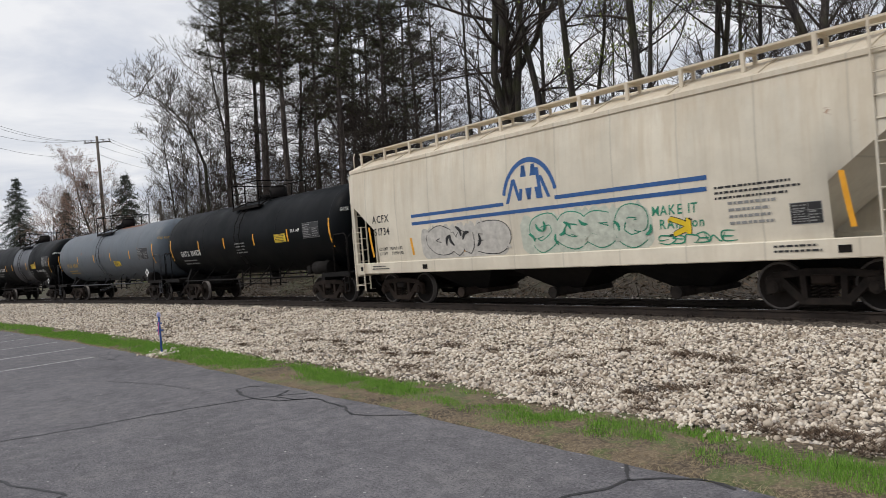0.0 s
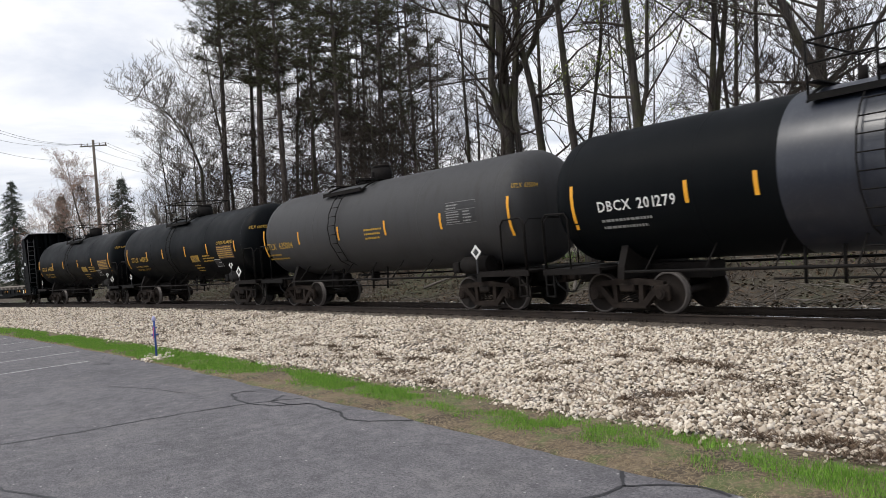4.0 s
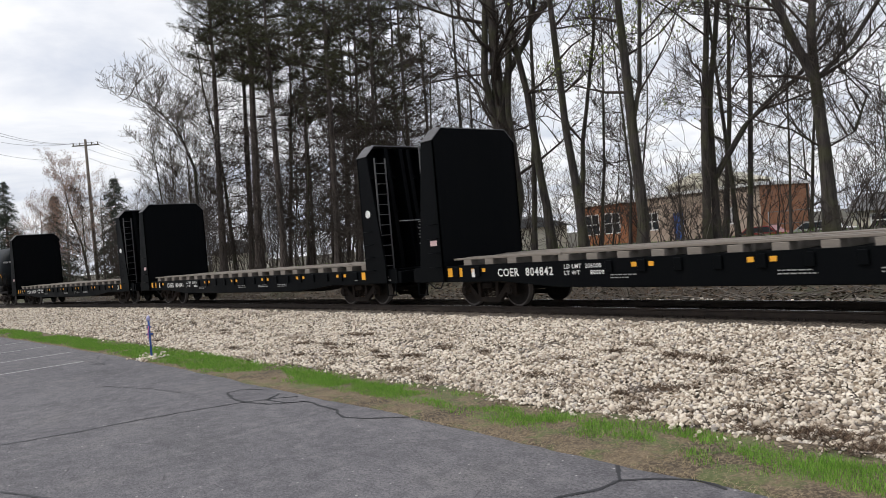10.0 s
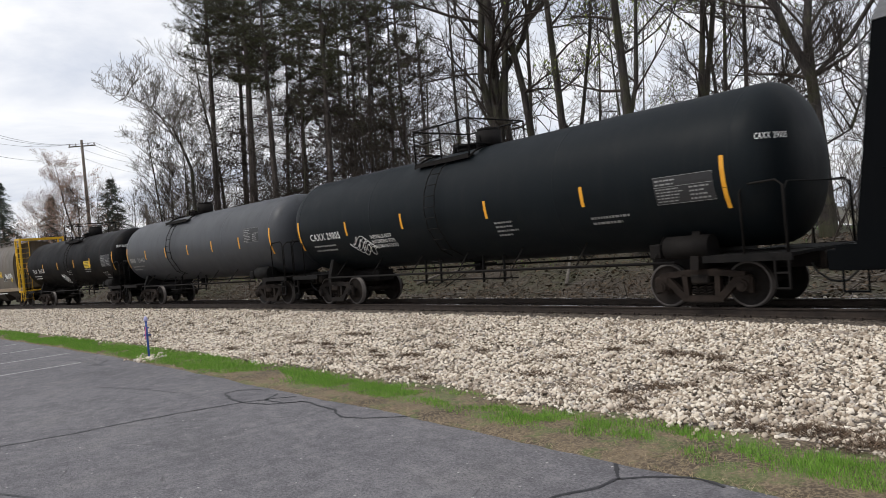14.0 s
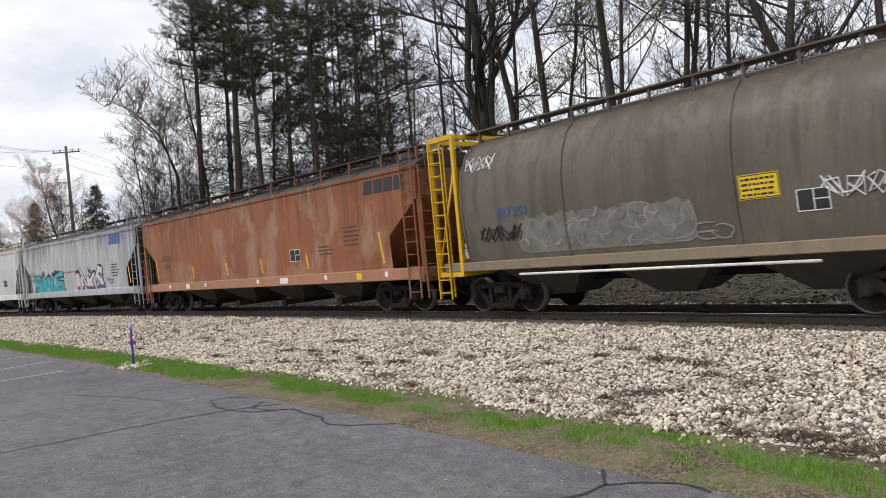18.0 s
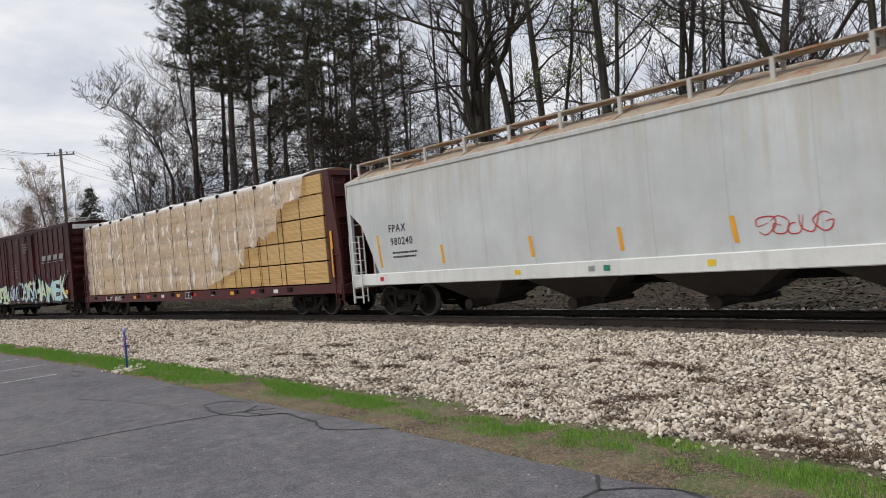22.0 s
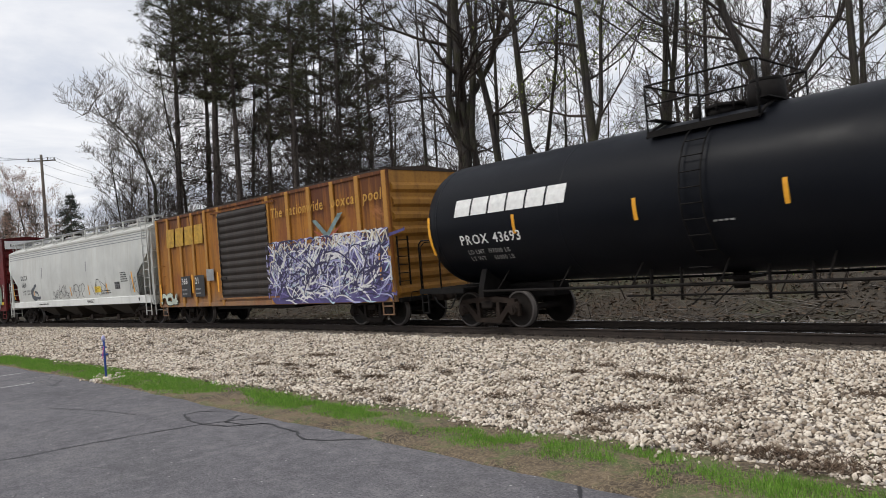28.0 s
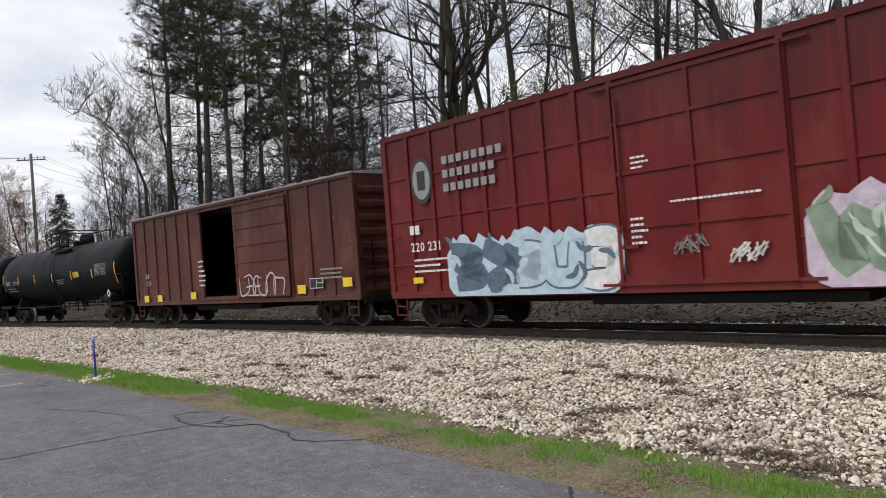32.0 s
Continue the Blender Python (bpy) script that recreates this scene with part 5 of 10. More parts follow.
# glyph outlines of the built-in font
GLYPH = {}
for ch in "ABCDEFGHIKLMNOPRSTUVWXYZabcdeghilnoprstwx0123456789-/.":
    cu = bpy.data.curves.new("glyph", "FONT")
    cu.body, cu.size, cu.resolution_u, cu.offset = ch, 1.0, 2, 0.014
    ob = bpy.data.objects.new("glyph", cu)
    me = bpy.data.meshes.new_from_object(ob)
    vs = [(v.co.x, v.co.y) for v in me.vertices]
    GLYPH[ch] = (vs, [tuple(p.vertices) for p in me.polygons], max(v[0] for v in vs) + 0.09)
    bpy.data.objects.remove(ob), bpy.data.curves.remove(cu), bpy.data.meshes.remove(me)


def lettering(parent, text, x, z, h, mat, surf, slant=0.0, bold=1.0, name="lettering", label="", off=0.006):
    """Raised letters; x, z is the lower left corner and h the letters' height."""
    sh, u, k = Shape(), 0.0, h / 0.72
    for ch in text:
        if ch == " ":
            u += 0.35 * k
            continue
        vs, fs, adv = GLYPH[ch]
        n = len(sh.v)
        sh.add([(x + u + a * k * bold + b * k * slant, surf(z + b * k) - off, z + b * k) for a, b in vs], fs)
        u += adv * k * bold
    return part(name, sh, mat, parent, label)


def marks(parent, count, x, z, h, w, mat, surf, gap=0.25, slant=0.0, name="company_mark", label="", off=0.006):
    """Plain leaning blocks of a letter's size in place of a company's name."""
    for k in range(count):
        a, b = x + k * w, x + k * w + w * (1 - gap)
        sh = Shape().add([(u + (v - z) * slant, surf(v) - off, v) for u, v in ((a, z), (b, z), (b, z + h * 0.5), (b, z + h), (a, z + h), (a, z + h * 0.5))], [(0, 1, 2, 5), (5, 2, 3, 4)])
        part(name, sh, mat, parent, label)


def panel(parent, name, x, z, w, h, mat, surf, label="", off=0.005, slant=0.0, skew=0.0):
    """A flat sheet on the side, lower left corner at x, z."""
    sh, n = Shape(), 4
    v = []
    for i in range(n + 1):
        zz = z + h * i / n
        for k in (0, 1):
            v.append((x + w * k + slant * h * i / n, surf(zz + skew * k) - off, zz + skew * k))
    sh.add(v, [(2 * i, 2 * i + 1, 2 * i + 3, 2 * i + 2) for i in range(n)])
    return part(name, sh, mat, parent, label)


def bars(parent, x, z, w, h, rows, mat, surf, seed=0, name="small_lettering", off=0.008, ragged=0.4):
    """Rows of small print that cannot be read, as plain bars."""
    r, sh = random.Random(seed), Shape()
    step = h / rows
    for k in range(rows):
        zz, u = z + h - (k + 1) * step + step * 0.25, x
        end = x + w * (1 - r.random() * ragged)
        while u < end:
            l = r.uniform(0.04, 0.13)
            l = min(l, end - u)
            q = zz + min(0.055, step * 0.42)
            sh.add([(u, surf(zz) - off, zz), (u + l, surf(zz) - off, zz), (u + l, surf(q) - off, q), (u, surf(q) - off, q)], [(0, 1, 2, 3)])
            u += l + 0.022
    return part(name, sh, mat, parent)


def caution(parent, x, z, w, h, mat, surf):
    """Yellow label with a dark border line and rows of small print."""
    p = panel(parent, "caution_label", x, z, w, h, mat, surf, "yellow caution label")
    sh, t = Shape(), 0.014
    for a, b, c, d in ((x + t, x + w - t, z + t, z + 2 * t), (x + t, x + w - t, z + h - 2 * t, z + h - t), (x + t, x + 2 * t, z + t, z + h - t), (x + w - 2 * t, x + w - t, z + t, z + h - t)):
        sh.add([(a, surf(c) - 0.009, c), (b, surf(c) - 0.009, c), (b, surf(d) - 0.009, d), (a, surf(d) - 0.009, d)], [(0, 1, 2, 3)])
    part("border", sh, M_INK, p)
    bars(p, x + 0.06, z + 0.04, w - 0.12, h - 0.08, 4, M_INK, surf, int(x * 10) + 7, off=0.010, ragged=0.15)


def data_panel(parent, x, z, w, h, surf, seed=1):
    """Black stencil panel ruled with thin white lines into columns of small print."""
    p = panel(parent, "data_panel", x, z, w, h, M_INK, surf, "black test-date stencil panel with white rules")
    sh, t, off = Shape(), 0.009, 0.009
    cuts = [(x, x + w, z, z + t), (x, x + w, z + h - t, z + h), (x, x + t, z, z + h), (x + w - t, x + w, z, z + h), (x + w * 0.56, x + w * 0.56 + t, z, z + h), (x, x + w, z + h * 0.62, z + h * 0.62 + t)]
    for a, b, c, d in cuts:
        sh.add([(a, surf(c) - off, c), (b, surf(c) - off, c), (b, surf(d) - off, d), (a, surf(d) - off, d)], [(0, 1, 2, 3)])
    part("ruled_frame", sh, M_PALE, p)
    bars(p, x + 0.04, z + 0.03, w * 0.48, h * 0.55, 5, M_PALE, surf, seed, off=0.009, ragged=0.3)
    bars(p, x + w * 0.6, z + 0.03, w * 0.34, h * 0.55, 4, M_PALE, surf, seed + 40, off=0.009, ragged=0.4)
    bars(p, x + 0.04, z + h * 0.66, w * 0.46, h * 0.28, 2, M_PALE, surf, seed + 80, off=0.009, ragged=0.4)


def consolidated(parent, x, z, surf, w=0.5, h=0.34):
    p = panel(parent, "stencil_box", x, z, w, h, M_INK, surf, "black stencil box with a white frame")
    sh = Shape()
    t = 0.018
    for (a, b, c, d) in ((x, x + w, z, z + t), (x, x + w, z + h - t, z + h), (x, x + t, z, z + h), (x + w - t, x + w, z, z + h), (x + w * 0.5, x + w * 0.5 + t, z, z + h), (x + w * 0.5, x + w, z + h * 0.5, z + h * 0.5 + t)):
        sh.add([(a, surf(c) - 0.009, c), (b, surf(c) - 0.009, c), (b, surf(d) - 0.009, d), (a, surf(d) - 0.009, d)], [(0, 1, 2, 3)])
    part("white_frame", sh, M_WHT, p)


def placard(parent, x, z, d, mat, y, name="hazard_placard", label="white diamond hazard placard"):
    sh = Shape()
    if y > -1.45:
        sh.slot = 1
        sh.box(x - 0.025, x + 0.025, y + 0.003, y + 0.03, 1.03, z + 0.06)
    for yy, k, s in ((y, d, 0), (y - 0.005, d * 0.55, 1)):
        sh.slot = s
        sh.add([(x - k, yy, z), (x, yy, z - k), (x + k, yy, z), (x, yy, z + k)], [(0, 1, 2, 3)])
    return part(name, sh, (mat, M_INK if mat is not M_REDL else M_WHT), parent, label)


def ribbon(sh, pts, w, surf, off, taper=0.0):
    """A flat painted stroke along pts (x, z) on the side, w wide, its ends drawn thin by taper."""
    fine = []
    for i in range(len(pts) - 1):
        p0, p1, p2, p3 = (Vector(pts[max(0, i - 1)]), Vector(pts[i]), Vector(pts[i + 1]), Vector(pts[min(len(pts) - 1, i + 2)]))
        for q in range(5):
            t = q / 5
            fine.append(0.5 * (2 * p1 + (p2 - p0) * t + (2 * p0 - 5 * p1 + 4 * p2 - p3) * t * t + (3 * p1 - p0 - 3 * p2 + p3) * t ** 3))
    fine.append(Vector(pts[-1]))
    v, n = [], len(fine)
    for i, p in enumerate(fine):
        d = (fine[min(i + 1, n - 1)] - fine[max(i - 1, 0)])
        d = d.normalized() if d.length > 1e-6 else Vector((1, 0))
        u = i / (n - 1)
        k = w * 0.5 * (1 - taper + taper * math.sin(math.pi * u) ** 0.7)
        k *= 0.75 + 0.25 * min(1.0, 8 * u, 8 * (1 - u))
        for sg in (-1, 1):
            a, b = p.x - d.y * k * sg, p.y + d.x * k * sg
            v.append((a, surf(b) - off, b))
    sh.add(v, [(2 * i, 2 * i + 1, 2 * i + 3, 2 * i + 2) for i in range(n - 1)])


LETTERFORMS = [
    [[(0.9, 0.85), (0.4, 1.0), (0.08, 0.75), (0.5, 0.5), (0.92, 0.27), (0.6, 0.0), (0.05, 0.1)]],
    [[(0.1, 0.0), (0.12, 0.75), (0.5, 1.0), (0.88, 0.75), (0.92, 0.0)]],
    [[(0.15, 1.0), (0.12, 0.5), (0.18, 0.0)], [(0.95, 1.0), (0.25, 0.5), (1.0, 0.0)]],
    [[(0.95, 0.95), (0.3, 0.95), (0.1, 0.5), (0.3, 0.05), (1.0, 0.08)], [(0.2, 0.5), (0.8, 0.55)]],
    [[(0.08, 1.0), (0.12, 0.2), (0.5, 0.0), (0.88, 0.2), (0.92, 1.0)]],
    [[(0.15, 0.0), (0.18, 0.95), (0.7, 1.0), (0.95, 0.7), (0.6, 0.45), (0.3, 0.45)]],
    [[(0.05, 0.0), (0.25, 0.95), (0.5, 0.25), (0.75, 0.95), (0.98, 0.0)]],
    [[(0.9, 0.8), (0.5, 1.0), (0.08, 0.6), (0.3, 0.05), (0.8, 0.1), (0.9, 0.5), (0.55, 0.45)]]]


def spray_piece(car, surf, x0, x1, z0, z1, n, mats, seed, fat=0.3, edge=0.05, back=None, gleam=None, label="sprayed bubble letter"):
    """Abstract fat letters, outlined, side by side. mats: outline, then fills."""
    r = random.Random(seed)
    w = (x1 - x0) / n
    if back:
        top = [(x0 - 0.2 + (x1 - x0 + 0.4) * k / 40, z1 + 0.12 * (z1 - z0) * r.uniform(-0.6, 1.2)) for k in range(41)]
        sh = Shape()
        v = []
        for k, (a, b) in enumerate(top):
            e = min(1.0, 0.3 + k / 2, 0.3 + (40 - k) / 2)
            zl, zh = z0 - 0.02 + (1 - e) * 0.25 * (z1 - z0), z0 + (b - z0) * (0.55 + 0.45 * e)
            for q in range(5):
                z = zl + (zh - zl) * q / 4
                v.append((a, surf(z) - 0.003, z))
        sh.add(v, [(5 * k + q, 5 * k + 5 + q, 5 * k + 6 + q, 5 * k + 1 + q) for k in range(40) for q in range(4)])
        part("sprayed_backing", sh, back, car, "sprayed background patch")
    for k in range(n):
        form = LETTERFORMS[r.randrange(len(LETTERFORMS))]
        fx, fz, tr = r.random() < 0.6, r.random() < 0.5, r.random() < 0.35
        form = [[((1 - p) if fx else p, (1 - q) if fz else q) for p, q in ln] for ln in form]
        form = [[(q, p) for p, q in ln] for ln in form] if tr else form
        a0, lw = x0 + w * k + r.uniform(-0.05, 0.05) * w, w * r.uniform(1.05, 1.4)
        b0, lh = z0 + fat * 0.5 + r.uniform(0, 0.08) * (z1 - z0), (z1 - z0 - fat) * r.uniform(0.85, 1.08)
        lean = r.uniform(-0.12, 0.15) * lw
        sh = Shape()
        lines = [[(a0 + fat * 0.4 + (lw - fat * 0.6) * (p + r.uniform(-0.06, 0.06)) + lean * q, b0 + lh * (q + r.uniform(-0.05, 0.05))) for p, q in ln] for ln in form]
        lift = 0.0012 * (k % 2)
        for j, ln in enumerate(lines):
            ribbon(sh, ln, fat + 2 * edge, surf, 0.006 + lift)
        sh.slot = 1 + r.randrange(len(mats) - 1)
        for j, ln in enumerate(lines):
            ribbon(sh, ln, fat, surf, 0.010 + lift)
        allm = list(mats)
        if gleam:
            sh.slot = len(mats)
            allm.append(gleam)
            for ln in lines:
                ribbon(sh, [(p - fat * 0.18, q + fat * 0.2) for p, q in ln[:3]], fat * 0.14, surf, 0.014 + lift, 0.8)
        # quick spikes and flicks round the letter
        for ln in lines:
            for p, q in ln[::2]:
                g = r.uniform(0, 6.283)
                sh.slot = 0 if r.random() < 0.6 else 1
                ribbon(sh, [(p, q), (p + fat * 0.6 * math.cos(g), q + fat * 0.5 * math.sin(g)), (p + fat * 1.1 * math.cos(g + 0.4), min(z1 + 0.15, max(z0, q + fat * math.sin(g + 0.4))))], fat * 0.3, surf, 0.016 + lift, 0.85)
        part("sprayed_letter", sh, allm, car, label)


FAT = {}
for ch in "AEHIKMNOSTYZ":
    FAT[ch] = []
    for grow in (0.075, 0.03, -0.015):
        cu = bpy.data.curves.new("glyph", "FONT")
        cu.body, cu.size, cu.resolution_u, cu.offset = ch, 1.0, 4, grow
        ob = bpy.data.objects.new("glyph", cu)
        me = bpy.data.meshes.new_from_object(ob)
        FAT[ch].append(([(v.co.x, v.co.y) for v in me.vertices], [tuple(q.vertices) for q in me.polygons]))
        bpy.data.objects.remove(ob), bpy.data.curves.remove(cu), bpy.data.meshes.remove(me)


def spray_word(car, surf, word, x0, x1, z0, z1, mats, seed, shadow=None, wob=0.10, label="fat sprayed letter with a dark outline"):
    """A word in fat leaning letters that overlap. mats: outline, fill, highlight."""
    r = random.Random(seed)
    w = (x1 - x0) / len(word)
    for k, ch in enumerate(word):
        vs = FAT[ch][0][0]
        ax0, ax1, az0, az1 = min(v[0] for v in vs), max(v[0] for v in vs), min(v[1] for v in vs), max(v[1] for v in vs)
        lift, tall = r.uniform(-0.04, 0.06) * (z1 - z0), (z1 - z0) * r.uniform(0.88, 1.08)
        wide, lean, base = w * r.uniform(1.1, 1.3), r.uniform(-0.12, 0.2), x0 + w * k - 0.08 * w
        if ch == "I":
            base, wide = base + 0.28 * wide, wide * 0.45
        sh = Shape()
        for q, slot, off, dx, dz in ((0, 3, 0.004, 0.03, -0.03), (0, 0, 0.006, 0, 0), (1, 1, 0.009, 0, 0), (2, 2, 0.012, -0.03, 0.04)):
            if slot == 3 and not shadow or slot == 2 and len(mats) < 3:
                continue
            pts, faces = FAT[ch][q]
            out = []
            for a, b in pts:
                u, v = (a - ax0) / (ax1 - ax0), (b - az0) / (az1 - az0)
                if q == 2:
                    # the highlight is a thin copy of the stroke, shrunk into the upper part
                    u, v = 0.5 + (u - 0.5) * 0.98, v
                u += wob * noise.noise((u * 2.3 + k * 3, v * 2.3, seed)) + 0.07 * noise.noise((u * 7, v * 7, seed + k))
                v += wob * noise.noise((u * 2.3, v * 2.3 + k * 5, seed + 9)) + 0.09 * (v > 0.8) * math.sin(u * 13 + k)
                z = max(z0 - 0.12, z0 + lift + v * tall + dz)
                out.append((base + u * wide + lean * v * wide * 0.5 + dx, surf(z) - off - 0.001 * (k % 2), z))
            sh.slot = slot
            sh.add(out, faces)
        allm = list(mats) + [mats[0]] * (3 - len(mats)) + [shadow or mats[0]]
        part("sprayed_letter", sh, allm, car, label)


def spray_wild(car, surf, x0, x1, z0, z1, count, mats, back, seed, wide=0.09):
    """A dense tangle of curling brush-like strokes on a coloured ground."""
    r = random.Random(seed)
    spray_piece(car, surf, x0, x1, z0, z1 * 0.985, 0 + 1, (back, back), seed, 0.1, 0.0, back)
    for j, mt in enumerate(mats):
        sh = Shape()
        for k in range(count):
            x, z = r.uniform(x0, x1), r.uniform(z0 + 0.05, z1 - 0.05)
            a, ln, cv = r.choice((0.9, 1.2, 1.6, 2.2, 0.4, 2.7, 0.1)) + r.uniform(-0.35, 0.35), r.uniform(0.5, 1.3), r.uniform(-1.7, 1.7)
            pts = []
            for q in range(5):
                pts.append((min(max(x, x0 - 0.25), x1 + 0.25), min(max(z, z0 - 0.02), z1 + 0.25)))
                x, z, a = x + math.cos(a) * ln / 4, z + math.sin(a) * ln / 4, a + cv / 4
            ribbon(sh, pts, wide * r.uniform(0.5, 1.4), surf, 0.012 + 0.002 * j, 0.9)
        part("sprayed_stroke", sh, mt, car, "tangle of sprayed strokes")


def scrawl(car, surf, x0, x1, z0, z1, n, mat, seed, w=0.022, label="thin sprayed scrawl"):
    """A quick single-line tag."""
    r, sh = random.Random(seed), Shape()
    step = (x1 - x0) / n
    for k in range(n):
        fx, fz = r.random() < 0.7, r.random() < 0.5
        for ln in LETTERFORMS[r.randrange(len(LETTERFORMS))]:
            ln = [((1 - p) if fx else p, (1 - q) if fz else q) for p, q in ln]
            pts = [(x0 + step * k + step * 1.5 * (p + r.uniform(-0.15, 0.15)), z0 + (z1 - z0) * (q * r.uniform(0.8, 1.1))) for p, q in ln]
            ribbon(sh, pts, w, surf, 0.008, 0.5)
    part("scrawl", sh, mat, car, label)


def ring(profile, x0):
    """Turn a profile of (y, r) about the axle."""
    sh = Shape().lathe_x(profile, 0, 0, 24)
    sh.v = [(z, x, y) for x, y, z in sh.v]
    return sh


def wheelset_mesh():
    sh, seg = Shape(), 24
    pr = [(-0.95, 0.0), (-0.95, 0.08), (-0.828, 0.085), (-0.828, 0.12), (-0.77, 0.2), (-0.785, 0.36), (-0.808, 0.4), (-0.818, 0.412), (-0.818, 0.447), (-0.812, 0.457), (-0.707, 0.462), (-0.70, 0.487), (-0.68, 0.482), (-0.677, 0.41), (-0.73, 0.36), (-0.72, 0.2), (-0.66, 0.12), (-0.66, 0.085)]
    pr = pr + [(-y, r) for y, r in pr[::-1]]
    q = ring(pr, 0)
    sh.add(q.v, q.f, True)
    sh.mi = [1 if (i // seg in (7, 8, 9) or len(pr) - 2 - i // seg in (7, 8, 9)) else 0 for i in range(len(sh.f))]
    return sh.mesh("wheelset", M_WHEEL, M_TREAD)


def side_frame_mesh(side):
    sh = Shape()
    y0, y1 = (side * 0.93, side * 1.05) if side > 0 else (side * 1.05, side * 0.93)
    def bar(pts, w0, w1):
        (xa, za), (xb, zb) = pts
        d = Vector((xb - xa, zb - za)).normalized()
        o = Vector((-d.y, d.x))
        poly = [(xa + o.x * w0, za + o.y * w0), (xb + o.x * w1, zb + o.y * w1), (xb - o.x * w1, zb - o.y * w1), (xa - o.x * w0, za - o.y * w0)]
        sh.prism([(p[0], p[1]) for p in poly], 1, y0, y1)
    W = 0.889
    bar([(-W - 0.05, 0.66), (-0.35, 0.72)], 0.06, 0.06), bar([(-0.36, 0.72), (0.36, 0.72)], 0.07, 0.07), bar([(0.35, 0.72), (W + 0.05, 0.66)], 0.06, 0.06)
    for sg in (-1, 1):
        bar([(sg * (W - 0.1), 0.6), (sg * 0.42, 0.24)], 0.075, 0.07)
        bar([(sg * 0.36, 0.7), (sg * 0.34, 0.22)], 0.055, 0.055)
        sh.box(sg * W - 0.16, sg * W + 0.16, y0 - 0.01, y1 + 0.01, 0.36, 0.66, 0.03)
        sh.box(sg * (W + 0.13) - 0.05, sg * (W + 0.13) + 0.05, y0, y1, 0.3, 0.62, 0.02)
        yo = side * 1.06
        sh.cyl((sg * W, side * 0.9, 0.457), (sg * W, side * 1.13, 0.457), 0.115, 16)
        sh.cyl((sg * W, side * 1.13, 0.457), (sg * W, side * 1.15, 0.457), 0.07, 12)
    bar([(-0.46, 0.2), (0.46, 0.2)], 0.06, 0.06)
    return sh.mesh("side_frame", M_TRUCK)


def spring_mesh(side):
    sh = Shape()
    for x in (0.0,):
        pts = []
        for k in range(25):
            a = k * 2 * math.pi / 6
            pts.append((x + 0.065 * math.cos(a), side * 0.98 + 0.065 * math.sin(a), 0.27 + 0.24 * k / 24))
        sh.tube(pts, 0.014, 4)
    return sh.mesh("spring", M_TRUCK)


def bolster_mesh():
    sh = Shape().box(-0.2, 0.2, -1.1, 1.1, 0.5, 0.68, 0.03).box(-0.28, 0.28, -0.35, 0.35, 0.6, 0.74, 0.03)
    for sg in (-1, 1):
        sh.box(sg * 0.4 - 0.04, sg * 0.4 + 0.04, -0.85, 0.85, 0.36, 0.46, 0.015)
        for y in (-0.76, 0.76):
            sh.box(sg * 0.43 - 0.03, sg * 0.43 + 0.02, y - 0.08, y + 0.08, 0.32, 0.6, 0.015)
    return sh.mesh("bolster", M_TRUCK)


WHEELSET, FRAMES = wheelset_mesh(), {s: side_frame_mesh(s) for s in (-1, 1)}
SPRINGS, BOLSTER = {s: spring_mesh(s) for s in (-1, 1)}, bolster_mesh()
WHEELS = []


def truck(parent, x):
    """Two-axle bogie."""
    t = part("truck", BOLSTER, M_TRUCK, parent, "cast steel two-axle truck", at=pose(x, 0, 0))
    for s in (-1, 1):
        part("side_frame", FRAMES[s], M_TRUCK, t)
        for dx in (-0.17, 0.0, 0.17):
            part("spring", SPRINGS[s], M_TRUCK, t, at=pose(dx, 0, 0))
    for dx in (-0.889, 0.889):
        w = part("wheelset", WHEELSET, (M_WHEEL, M_TREAD), t, "steel wheelset with worn rims", at=pose(dx, 0, 0.457))
        WHEELS.append((w, dx, parent))


def coupler(parent, x, sg, body_x):
    sh = Shape()
    sh.box(min(body_x, x - sg * 0.25), max(body_x, x - sg * 0.25), -0.2, 0.2, 0.66, 1.0, 0.02)
    sh.box(min(x - sg * 0.35, x - sg * 0.02), max(x - sg * 0.35, x - sg * 0.02), -0.12, 0.1, 0.72, 0.96, 0.04)
    sh.box(min(x - sg * 0.12, x + sg * 0.06), max(x - sg * 0.12, x + sg * 0.06), -0.2, -0.03, 0.7, 1.0, 0.04)
    c = part("coupler", sh, M_TRUCK, parent, "cast knuckle coupler")
    h = Shape().tube([(x - sg * 0.45, -0.35, 0.8), (x - sg * 0.35, -0.36, 0.62), (x - sg * 0.15, -0.3, 0.45), (x, -0.22, 0.42)], 0.022, 6)
    part("air_hose", h, M_HOSE, c)
    lv = Shape().tube([(x - sg * 0.35, -0.1, 1.02), (x - sg * 0.4, -1.25, 1.0), (x - sg * 0.4, -1.35, 0.75)], 0.014, 5)
    part("cut_lever", lv, M_UNDER, c)


def ladder(parent, x0, x1, y, z0, z1, n, mat, r=0.014, axis="x", name="ladder", label=""):
    """Two stiles and n rungs; across x (axis x) or across y, where x0 is the place and x1 the second y."""
    sh = Shape()
    a = (x0, y) if axis == "x" else (x0, y)
    b = (x1, y) if axis == "x" else (x0, x1)
    for p in (a, b):
        sh.box(p[0] - 0.018, p[0] + 0.018, p[1] - 0.018, p[1] + 0.018, z0, z1)
    for k in range(n):
        z = z0 + (z1 - z0) * (k + 0.5) / n
        sh.cyl((a[0], a[1], z), (b[0], b[1], z), r, 6)
    return part(name, sh, mat, parent, label)


def rail_loop(parent, pts, mat, r=0.018, name="handrail", label=""):
    return part(name, Shape().tube(pts, r, 6), mat, parent, label)


